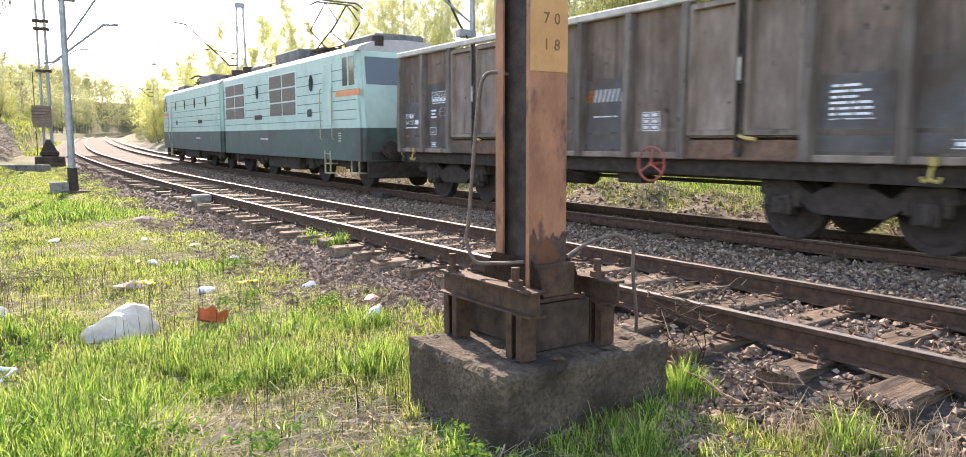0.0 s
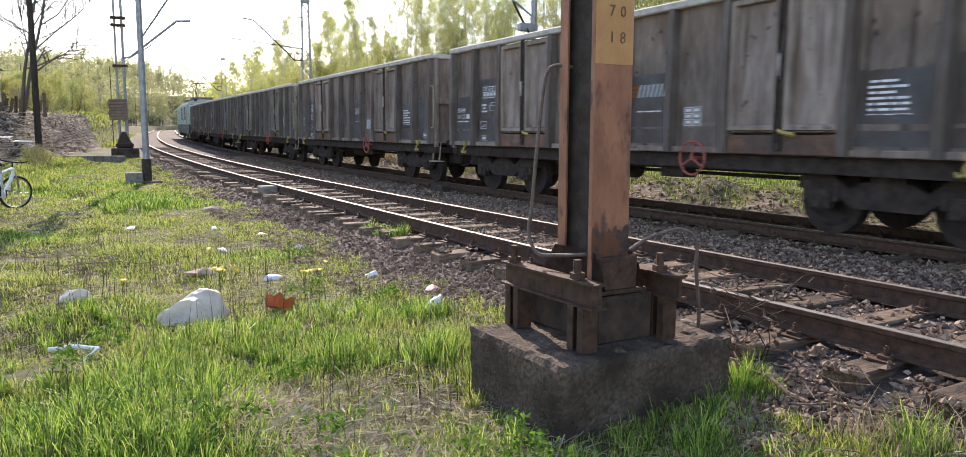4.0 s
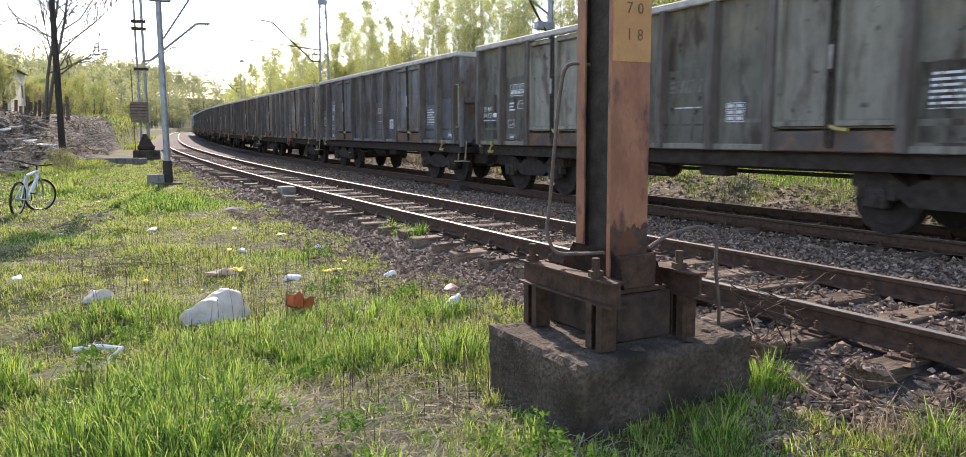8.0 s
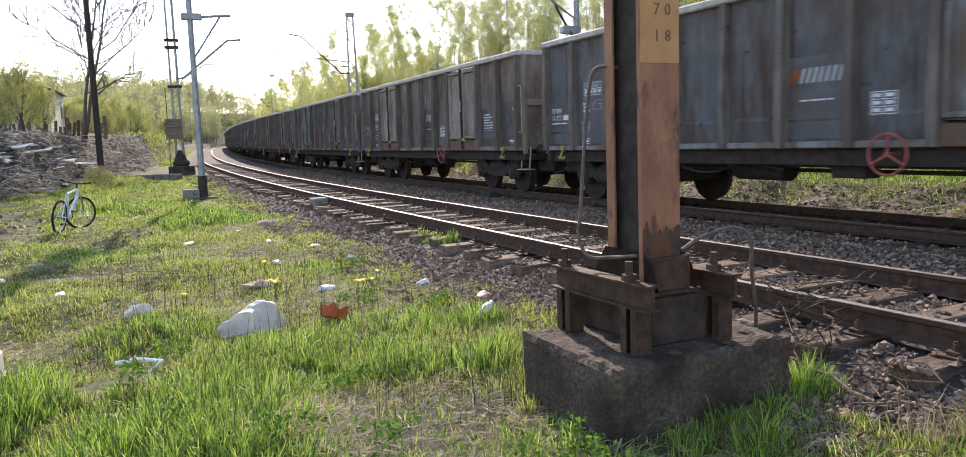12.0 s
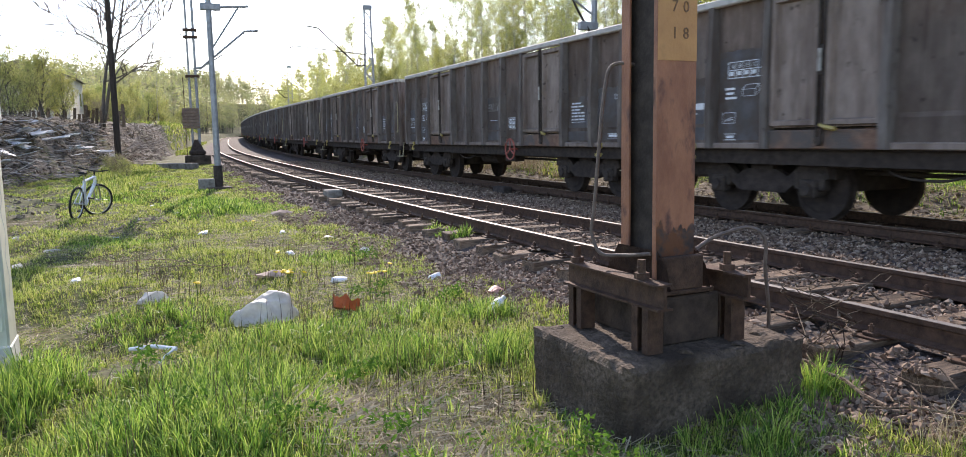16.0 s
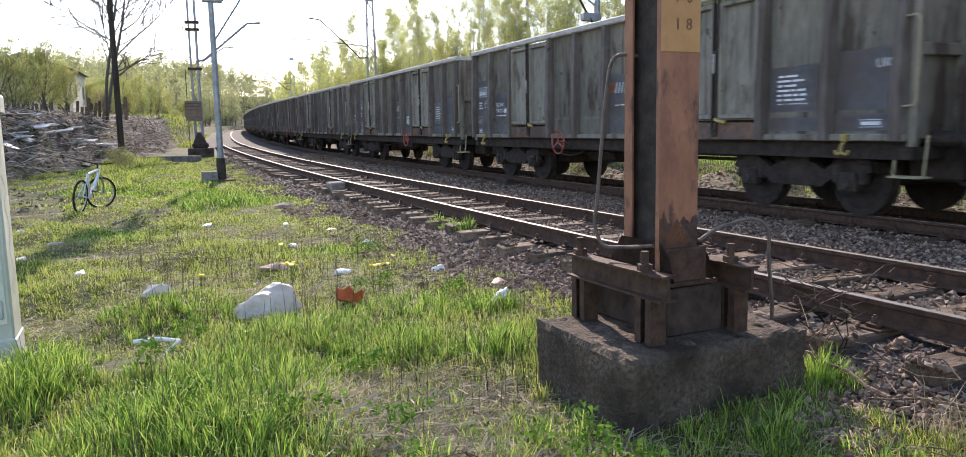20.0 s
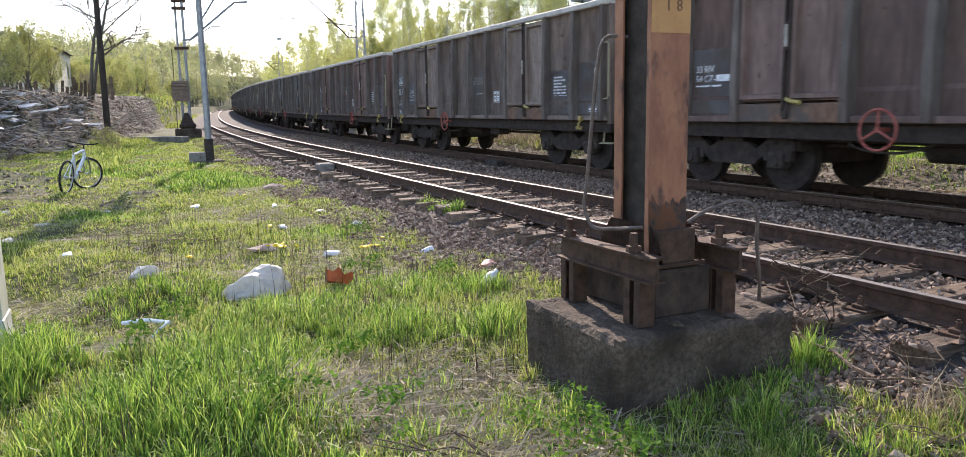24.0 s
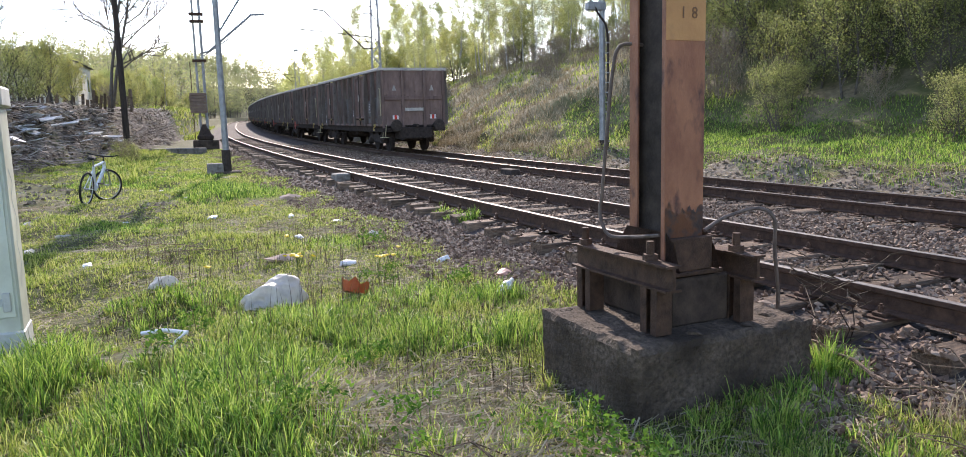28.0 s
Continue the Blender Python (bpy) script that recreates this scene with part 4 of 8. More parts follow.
    for x, rz in ((-5.6, 0), (5.65, 180), (-5.6, 180)):
        again("rope_hook", hk, w, pose(x, 0, 0, 0, 0, rz))
    bm = bmesh.new()
    tube(bm, [(-6.3, 1.38, 1.45), (-6.52, 1.4, 1.45), (-6.56, 1.4, 1.5), (-6.56, 1.4, 2.45), (-6.52, 1.4, 2.5), (-6.3, 1.38, 2.5)], 0.016)
    gb = part("grab_rail", bm, M["grab"], w)
    again("grab_rail", gb, w, pose(0, 0, 0, 0, 0, 180))
    bm = bmesh.new()
    tube(bm, [(-6.2, 1.2, 1.1), (-6.2, 1.25, 0.6), (-6.6, 1.25, 0.6), (-6.6, 1.2, 1.1)], 0.016)
    box(bm, -6.6, -6.2, 1.1, 1.36, 0.585, 0.605)
    st = part("step", bm, M["grab"], w)
    again("step", st, w, pose(0, 0, 0, 0, 0, 180))
    # buffers and coupling
    bm = bmesh.new()
    rod(bm, (HALF + 0.05, 0, 1.05), (HALF + 0.4, 0, 1.05), 0.11, 0.085, n=14)
    rod(bm, (HALF + 0.4, 0, 1.05), (HALF + 0.56, 0, 1.05), 0.07, n=12)
    rod(bm, (HALF + 0.56, 0, 1.05), (HALF + 0.61, 0, 1.05), 0.23, 0.21, n=20)
    bf = part("buffer", bm, M["iron"], w)
    bf.matrix_basis = pose(0, 0.875, 0)
    again("buffer", bf, w, pose(0, -0.875, 0))
    again("buffer", bf, w, pose(0, 0.875, 0, 0, 0, 180))
    again("buffer", bf, w, pose(0, -0.875, 0, 0, 0, 180))
    bm = bmesh.new()
    box(bm, HALF, HALF + 0.5, -0.06, 0.06, 0.98, 1.1, 0.02)
    tube(bm, curve_pts([(HALF + 0.1, 0.3, 0.95), (HALF + 0.3, 0.3, 0.6), (HALF + 0.6, 0.25, 0.55)], 5), 0.025)
    tube(bm, curve_pts([(HALF + 0.05, 0.55, 0.9), (HALF + 0.25, 0.6, 0.55), (HALF + 0.62, 0.5, 0.62)], 5), 0.03)
    tube(bm, curve_pts([(HALF + 0.05, -0.5, 0.9), (HALF + 0.25, -0.6, 0.5), (HALF + 0.62, -0.5, 0.6)], 5), 0.03)
    box(bm, HALF - 0.4, HALF + 0.3, -0.7, 0.7, 0.52, 0.98, 0.04)
    cp = part("coupling", bm, M["grime"], w)
    again("coupling", cp, w, pose(0, 0, 0, 0, 0, 180))
    b1 = build_bogie(w, 4.5)
    build_bogie(w, -4.5, b1)
    mark_wagon(w, turned)
    return w

wagon = tagged(build_wagon(), "dusty grey four-axle open goods wagon with stencilled signs", "railway wagon", "wagons of the train")
wagon_turned = tagged(build_wagon(True), "dusty grey four-axle open goods wagon with a red hand wheel by its front door", "railway wagon", "wagons of the train")
KINDS = "dark slate pale grey grey dark grey slate pale dark slate grey slate grey dark dark dark pale pale pale slate brown dark brown brown".split()
TURNED = {19, 20, 22, 23}
NO_WHEEL, NO_MARK = {7, 8, 10, 17, 24}, {2, 5, 14, 17, 20, 24}
FADED = {6, 8, 15, 22, 23}
LABELS = {"brown": "rust-brown four-axle open goods wagon under coal dust", "slate": "slate-blue four-axle open goods wagon with rusty streaks", "dark": "dark brown-grey four-axle open goods wagon",
          "pale": "pale olive-grey weathered four-axle open goods wagon", "grey": "dusty brown-grey four-axle open goods wagon"}
RIDERS = []
PAINTED = {"side_panel", "sill", "end_wall", "end_post", "end_rail", "side_post", "door"}
used = {False: False, True: False}
for i, kind in enumerate(KINDS):
    flip = i in TURNED
    base = wagon_turned if flip else wagon
    w = copy_thing(base, Matrix()) if used[flip] else base
    used[flip] = True
    w["label"] = "rust-brown open goods wagon with red and white tail plates" if i == 24 else LABELS[kind]
    for ch in w.children:
        look_of = ch.name.split(".")[0]
        if look_of in PAINTED or look_of == "paint_patch":
            ch.material_slots[0].link = "OBJECT"
            ch.material_slots[0].material = M["patch"] if look_of == "paint_patch" and i not in FADED else PAINTS[kind]
            if look_of == "side_post":
                ch.material_slots[0].material = M["post_paint"]
            if look_of == "paint_patch" and kind in ("brown", "grey", "dark"):
                ch.material_slots[0].material = M["patch_dark"]
        elif look_of == "mark_stroke" and i in FADED:
            ch.material_slots[0].link = "OBJECT"
            ch.material_slots[0].material = M["old_letter"]
    for ch in [c for c in w.children if (i in NO_WHEEL and c.name.startswith("hand_brake_wheel")) or (i in NO_MARK and c.name.startswith("mark_stroke"))]:
        bpy.data.objects.remove(ch)
    if i == 24:
        M["tail_red"] = material("red_reflector", (0.6, 0.03, 0.02), (0.75, 0.06, 0.04), 10, 0.4)
        M["tail_white"] = material("white_reflector", (0.7, 0.7, 0.7), (0.85, 0.85, 0.85), 10, 0.4)
        for y in (-0.78, 0.78):
            for k, (a, b) in enumerate(((-0.12, -0.05), (-0.05, 0.05), (0.05, 0.12))):
                bm = bmesh.new()
                box(bm, -HALF - 0.125, -HALF - 0.105, y + a + 0.002, y + b - 0.002, 1.3, 1.46)
                part("reflector", bm, M["tail_white" if k != 1 else "tail_red"], w)
            bm = bmesh.new()
            v = [bm.verts.new((-HALF - 0.012, y + a, z)) for a, z in ((-0.09, 2.42), (0.09, 2.42), (0.02, 2.62), (-0.02, 2.62))]
            bmesh.ops.solidify(bm, geom=[bm.faces.new(v)], thickness=0.02)
            part("warning_triangle", bm, M["rim"], w)
        bm = bmesh.new()
        box(bm, -HALF - 0.125, -HALF - 0.105, -0.38, 0.38, 1.62, 1.74)
        part("tail_board", bm, M["rim"], w)
    RIDERS.append((w, 14.04 * (i + 0.5), 4.5))

# ---- the two-section locomotive ----
M["teal"] = material("teal_paint", (0.33, 0.48, 0.43), (0.42, 0.57, 0.51), 3, 0.5, 0, 0.08, 30, dirt=(0.26, 0.36, 0.32), dirt_scale=1.1, dirt_lo=0.5, dirt_hi=0.8)
M["deep_green"] = material("dark_green_paint", (0.035, 0.06, 0.055), (0.07, 0.11, 0.1), 3, 0.6, 0, 0.1, 30, dirt=(0.05, 0.05, 0.045), dirt_scale=1.2)
M["orange_band"] = material("orange_band", (0.6, 0.2, 0.08), (0.7, 0.27, 0.11), 6, 0.5)
M["roof_grey"] = material("loco_roof_grey", (0.3, 0.31, 0.31), (0.46, 0.46, 0.45), 3, 0.6, 0, 0.1, 20)
M["teal_dark"] = material("teal_groove", (0.06, 0.13, 0.12), (0.1, 0.19, 0.17), 5, 0.6)
M["roof_dark"] = material("sooty_roof_grey", (0.1, 0.1, 0.098), (0.2, 0.195, 0.185), 4, 0.8, 0, 0.2, 20)
M["grille"] = material("brown_louvre", (0.12, 0.095, 0.08), (0.2, 0.165, 0.14), 8, 0.6)
M["cream_frame"] = material("pale_frame", (0.45, 0.55, 0.52), (0.58, 0.66, 0.62), 8, 0.55)
M["glass"] = bpy.data.materials.new("window_glass")
M["glass"].use_nodes = True
_b = M["glass"].node_tree.nodes["Principled BSDF"]
_b.inputs["Base Color"].default_value = (0.06, 0.08, 0.09, 1)
_b.inputs["Roughness"].default_value = 0.06
_b.inputs["Specular IOR Level"].default_value = 0.8


def build_loco(cab_rear):
    """One section, 14 m of body; its cab lies at the rear when cab_rear, else in front."""
    lo = empty("locomotive_section")
    H = 6.95
    sx = -1 if cab_rear else 1
    X = lambda d: sx * (H - d)

    def span(bm, d0, d1, y0, y1, z0, z1, bev=0.0):
        a, b = sorted((X(d0), X(d1)))
        return box(bm, a, b, y0, y1, z0, z1, bev)

    # body shell: upper and lower in two colours, cab end leaning back
    def shell(z0, z1, lean0, lean1, y):
        bm = bmesh.new()
        q = [(X(lean0), -y, z0), (X(2 * H), -y, z0), (X(2 * H), y, z0), (X(lean0), y, z0), (X(lean1), -y, z1), (X(2 * H), -y, z1), (X(2 * H), y, z1), (X(lean1), y, z1)]
        v = [bm.verts.new(p) for p in q]
        for fc in ((0, 1, 2, 3), (4, 5, 6, 7), (0, 1, 5, 4), (1, 2, 6, 5), (2, 3, 7, 6), (3, 0, 4, 7)):
            bm.faces.new([v[i] for i in fc])
        bmesh.ops.bevel(bm, geom=[e for e in bm.edges if abs(e.verts[0].co.z - e.verts[1].co.z) > 0.5], offset=0.12, segments=3, affect="EDGES")
        return bm
    part("lower_body", shell(0.75, 1.62, 0.0, 0.0, 1.46), M["deep_green"], lo, "dark green lower body")
    part("upper_body", shell(1.622, 3.6, 0.0, 0.3, 1.455), M["teal"], lo, "pale teal upper body")
    bm = bmesh.new()
    n = 8
    ring = [(1.46 * math.cos(math.pi * i / n), 3.602 + 0.34 * math.sin(math.pi * i / n)) for i in range(n + 1)]
    a = [bm.verts.new((X(0.32), y, z)) for y, z in ring]
    b = [bm.verts.new((X(2 * H), y, z)) for y, z in ring]
    for i in range(n):
        bm.faces.new((a[i], a[i + 1], b[i + 1], b[i]))
    bm.faces.new(a); bm.faces.new(b[::-1])
    part("roof", bm, M["roof_grey"], lo, "light grey rounded roof")
    # stamped grooves along the sides
    bm = bmesh.new()
    span(bm, 0.35, 2 * H - 0.1, 1.45, 1.463, -0.011, 0.011)
    gv = part("side_rib", bm, M["teal_dark"], lo)
    gv.matrix_basis = pose(0, 0, 1.85)
    for z in (2.1, 2.35, 2.62, 2.9, 3.18):
        again("side_rib", gv, lo, pose(0, 0, z))
    # louvre banks of three rows by two
    slat = bmesh.new()
    for k in range(8):
        box(slat, -0.6, 0.6, 1.462, 1.485, -0.18 + 0.046 * k, -0.158 + 0.046 * k)
    pan = bmesh.new()
    box(pan, -0.62, 0.62, 1.458, 1.475, -0.2, 0.2)
    po = so = None
    for d in ((6.35, 12.15) if cab_rear else ()):
        bm = bmesh.new()
        span(bm, d - 1.42, d + 1.42, 1.456, 1.47, 2.03, 3.42, 0.01)
        part("louvre_frame", bm, M["cream_frame"], lo)
        for i in (-1, 1):
            for j in (-1, 0, 1):
                m = pose(X(d) + 0.68 * i, 0.006, 2.725 + 0.45 * j)
                if po is None:
                    po = part("louvre_panel", pan, M["grille"], lo); po.matrix_basis = m
                    so = part("louvre_slats", slat, M["grille"], po); sx0 = so
                else:
                    q = again("louvre_panel", po, lo, m)
                    again("louvre_slats", so, q)
    # oval windows
    for d in ((3.65, 9.15) if cab_rear else (4.0, 6.4, 8.8, 11.2)):
        bm = bmesh.new()
        vs = [bm.verts.new((0.17 * math.cos(2 * math.pi * i / 20), 1.458, 2.95 + 0.24 * math.sin(2 * math.pi * i / 20))) for i in range(20)]
        bmesh.ops.solidify(bm, geom=[bm.faces.new(vs)], thickness=0.02)
        ov = part("oval_window", bm, M["glass"], lo); ov.matrix_basis = pose(X(d), 0.012, 0)
    # cab: windows, door, band, windscreen
    for d0, d1 in ((0.45, 0.8), (0.88, 1.25)):
        bm = bmesh.new(); span(bm, d0, d1, 1.45, 1.467, 2.74, 3.48, 0.01)
        part("cab_window", bm, M["glass"], lo)
    bm = bmesh.new(); span(bm, 0.82, 0.86, 1.45, 1.48, 2.7, 3.52); part("window_post", bm, M["cream_frame"], lo)
    bm = bmesh.new(); span(bm, 2.0, 2.75, 1.452, 1.475, 1.7, 3.4, 0.01)
    dr = part("cab_door", bm, M["teal"], lo)
    bm = bmesh.new(); tube(bm, [(X(1.92), 1.47, 1.3), (X(1.92), 1.52, 1.35), (X(1.92), 1.52, 2.7), (X(1.92), 1.47, 2.75)], 0.015)
    hr = part("hand_rail", bm, M["grab"], lo)
    again("hand_rail", hr, lo, pose(-sx * 0.9, 0, 0))
    bm = bmesh.new(); span(bm, 0.1, 1.75, 1.45, 1.464, 2.46, 2.62); part("side_band", bm, M["orange_band"], lo, "orange band")
    bm = bmesh.new()
    box(bm, -0.01, 0.012, -1.3, 1.3, 2.4, 2.55)
    bd = part("front_band", bm, M["orange_band"], lo, "orange band"); bd.matrix_basis = pose(X(0.09), 0, 0.05, 0, -sx * 8, 0)
    for y0, y1 in ((-1.25, -0.08), (0.08, 1.25)):
        bm = bmesh.new()
        q = [(X(0.17), y0, 2.74), (X(0.17), y1, 2.74), (X(0.27), y1, 3.45), (X(0.27), y0, 3.45)]
        fc = bm.faces.new([bm.verts.new((x + sx * 0.012, y, z)) for x, y, z in q])
        bmesh.ops.solidify(bm, geom=[fc], thickness=0.01)
        part("windscreen", bm, M["glass"], lo)
    bars("number_bar", [(0.0, 0.9, 0, 0.16)], M["paint_black"], lo, X(9.5), 2.15, 1.47)
    bars("number_bar", [(0.0, 0.35, 0, 0.22)], M["paint_black"], lo, X(4.0), 2.2, 1.47)
    bars("stencil_bar", [(0, 0.9, 0, 0.07)], M["rim"], lo, X(8.9), 1.35, 1.462)
    bars("stencil_bar", [(0, 0.2, 0.07 * k, 0.03) for k in range(4)], M["rim"], lo, X(1.6), 1.5, 1.462)
    # roof gear
    for d, l, w, h in ((1.7, 2.0, 1.5, 0.22), (8.0, 2.4, 1.5, 0.4), (12.6, 1.0, 1.1, 0.25)):
        bm = bmesh.new(); span(bm, d - l / 2, d + l / 2, -w / 2, w / 2, 3.83, 3.92 + h, 0.05)
        part("roof_box", bm, M["roof_dark"], lo)
    bm = bmesh.new()
    for d in (4.2, 5.0, 6.0, 10.4, 11.2):
        rod(bm, (X(d), 0.3, 3.8), (X(d), 0.3, 4.15), 0.07, 0.05, n=8)
        rod(bm, (X(d), -0.3, 3.8), (X(d), -0.3, 4.15), 0.07, 0.05, n=8)
    tube(bm, [(X(2.9), 0.3, 4.17), (X(6.5), 0.3, 4.17), (X(12), 0.3, 4.17)], 0.02)
    tagged(part("insulators", bm, M["iron"], lo), kind="stuff")
    bm = bmesh.new()
    rod(bm, (X(0.4), 0.8, 3.75), (X(0.4), 0.8, 4.0), 0.16, n=12)
    rod(bm, (X(13.3), 0.5, 3.8), (X(13.3), 0.5, 4.2), 0.28, n=14)
    part("horn", bm, M["iron"], lo)
    # pantograph, raised over the cab end
    bm = bmesh.new()
    box(bm, X(5.4) - 0.5, X(5.4) + 0.5, -0.6, 0.6, 4.12, 4.18)
    zt = 5.6 if cab_rear else 4.45
    for y in (-0.45, 0.45):
        tube(bm, [(X(5.0), y, 4.18), (X(6.6), y * 0.8, 4.18 + (zt - 4.18) * 0.5), (X(5.2), y * 0.8, zt)], 0.025)
        tube(bm, [(X(5.9), y, 4.18), (X(4.2), y * 0.8, 4.18 + (zt - 4.18) * 0.5), (X(5.2), y * 0.8, zt)], 0.025)
    for dx in (-0.2, 0.2):
        tube(bm, [(X(5.2) + dx, -0.85, zt - 0.12), (X(5.2) + dx, -0.6, zt + 0.03), (X(5.2) + dx, 0.6, zt + 0.03), (X(5.2) + dx, 0.85, zt - 0.12)], 0.025)
    part("pantograph", bm, M["iron"], lo, "raised pantograph" if cab_rear else "folded pantograph")
    # underframe and running gear
    bm = bmesh.new()
    box(bm, -H, H, -1.2, 1.2, 0.78, 1.0)
    box(bm, -1.6, 1.6, 0.5, 1.3, 0.35, 0.78, 0.04)
    part("underframe", bm, M["grime"], lo)
    for x in (-4.2, 4.2):
        bm = bmesh.new()
        for y in (-1.15, 1.15):
            box(bm, -2.1, 2.1, y - 0.07, y + 0.07, 0.55, 0.85, 0.04)
            for dx in (-1.6, 1.6):
                box(bm, dx - 0.2, dx + 0.2, y - 0.12, y + 0.12, 0.4, 0.8, 0.04)
                rod(bm, (dx - 0.45, y, 0.5), (dx - 0.45, y, 0.8), 0.1, n=10)
                rod(bm, (dx + 0.45, y, 0.5), (dx + 0.45, y, 0.8), 0.1, n=10)
        bg = part("bogie", bm, M["grime"], lo); bg.matrix_basis = pose(x, 0, 0)
        for dx in (-1.6, 1.6):
            bm = bmesh.new()
            for y in (-0.7525, 0.7525):
                rod(bm, (0, y - 0.07, 0.6), (0, y + 0.07, 0.6), 0.6, n=28)
                rod(bm, (0, y - 0.12, 0.6), (0, y + 0.12, 0.6), 0.2, n=14)
            rod(bm, (0, -1.0, 0.6), (0, 1.0, 0.6), 0.1, n=10)
            part("wheelset", bm, M["wheel"], bg).matrix_basis = pose(dx, 0, 0)
    bm = bmesh.new()
    for z in (0.35, 0.62, 0.9):
        box(bm, X(2.4) - 0.2, X(2.4) + 0.2, 1.25, 1.5, z, z + 0.03)
    for dx in (-0.2, 0.2):
        box(bm, X(2.4) + dx - 0.015, X(2.4) + dx + 0.015, 1.45, 1.49, 0.35, 1.0)
    part("step_ladder", bm, M["grab"], lo)
    bm = bmesh.new()
    box(bm, X(0.5) - 0.25, X(0.5) + 0.25, 1.2, 1.48, 0.42, 0.45)
    for dx in (-0.25, 0.25):
        box(bm, X(0.5) + dx - 0.015, X(0.5) + dx + 0.015, 1.43, 1.46, 0.42, 0.8)
    part("shunter_step", bm, M["grab"], lo)
    for y in (-0.875, 0.875):
        bm = bmesh.new()
        rod(bm, (X(0), y, 1.05), (X(-0.45), y, 1.05), 0.11, n=12)
        rod(bm, (X(-0.45), y, 1.05), (X(-0.5), y, 1.05), 0.23, n=18)
        part("buffer", bm, M["iron"], lo)
    bm = bmesh.new()
    span(bm, 0.0, 0.1, -1.3, 1.3, 0.3, 0.74, 0.03)
    part("snow_guard", bm, M["grime"], lo)
    return tagged(lo, "pale teal electric locomotive section with dark green skirt and louvres", "locomotive", "locomotive sections")


loco_rear = build_loco(True)
loco_front = build_loco(False)
RIDERS.append((loco_rear, -(1.4 + 6.95), 4.2))
RIDERS.append((loco_front, -(1.4 + 13.9 + 0.7 + 6.95), 4.2))
bm = bmesh.new()
for k in range(4):
    box(bm, 7.0 + 0.16 * k, 7.11 + 0.16 * k, -1.2, 1.2, 0.95, 3.5, 0.03)
tagged(part("gangway_bellows", bm, M["iron"], loco_rear), kind="stuff")

# ---- the near mast on its concrete block ----


mast = tagged(empty("catenary_mast", on(3.42, -2.48, 0)), "rusty orange steel mast of two channels bolted to a concrete block", "mast", "overhead line masts")


def channel_mesh(w, flange, z0, z1, t=0.012):
    """One connected U section with its web at x = 0 and its flanges running to +x."""
    prof = [(0, -w / 2), (flange, -w / 2), (flange, -w / 2 + t), (t, -w / 2 + t), (t, w / 2 - t), (flange, w / 2 - t), (flange, w / 2), (0, w / 2)]
    bm = bmesh.new()
    zs = [z0 + (z1 - z0) * k / 8 for k in range(9)]
    rings = [[bm.verts.new((a, b, z)) for a, b in prof] for z in zs]
    for r0, r1 in zip(rings, rings[1:]):
        for i in range(8):
            bm.faces.new((r0[i], r0[(i + 1) % 8], r1[(i + 1) % 8], r1[i]))
    bm.faces.new(rings[0][::-1]); bm.faces.new(rings[-1])
    return bm


front_leg = part("channel", channel_mesh(0.265, 0.03, 0.3, 8.2), M["post_orange"], mast)
front_leg.matrix_basis = pose(-0.176, 0.012, 0)
rear_leg = part("channel", channel_mesh(0.24, 0.075, 0.3, 8.2), M["post_orange"], mast)
rear_leg.matrix_basis = pose(0.176, 0, 0, 0, 0, 180)
# two added dark plates stand for the shade inside the open gap
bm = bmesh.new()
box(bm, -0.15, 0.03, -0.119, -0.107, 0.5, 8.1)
part("tie_strip", bm, M["iron"], mast, "added dark plate for the shade at the back of the gap")
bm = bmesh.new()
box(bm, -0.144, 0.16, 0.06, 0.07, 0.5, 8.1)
part("tie_strip", bm, M["iron"], mast, "added dark plate for the shade between the channels")
M["digit"] = material("faded_dark_paint", (0.13, 0.07, 0.038), (0.25, 0.13, 0.062), 30, 0.7)
bm = bmesh.new()
box(bm, -0.0045, 0, -0.13, 0.13, 1.575, 2.35)
nf = part("number_field", bm, M["post_yellow"], front_leg, "yellow number field")
for row, z in (("70", 1.83), ("18", 1.69)):
    for k, ch in enumerate(row):
        writing("digit", ch, 0.088, M["digit"], nf, pose(-0.008, 0.045 - 0.075 * k, z, 90, 0, -90))
# tar smeared round the foot of the front channel
bm = bmesh.new()
k = 20
ring = [bm.verts.new((-0.003, 0.13 - 0.26 * i / k, 0.5)) for i in (0, k)]
for i in range(k, -1, -1):
    y = 0.13 - 0.26 * i / k
    ring.append(bm.verts.new((-0.003, y, 0.66 + 0.1 * noise.noise(Vector((y * 14, 2.0, 0))) + 0.05 * noise.noise(Vector((y * 45, 5.0, 0))))))
ring = [ring[0], ring[1]] + ring[2:]
bmesh.ops.solidify(bm, geom=[bm.faces.new(ring)], thickness=0.0015)
part("tar_smear", bm, M["smear"], front_leg, "dark bluish tar smear")
# batten plates that tie the two channels
bm = bmesh.new()
box(bm, -0.16, 0.16, -0.126, -0.12, -0.12, 0.12)
bt = part("batten_plate", bm, M["post_orange"], mast)
bt.matrix_basis = pose(0, 0, 2.9)
for z in (4.0, 5.1, 6.2, 7.3):
    again("batten_plate", bt, mast, pose(0, 0, z))
for z in (2.9, 4.0, 5.1, 6.2, 7.3):
    again("batten_plate", bt, mast, pose(0, 0, z, 0, 0, 180))
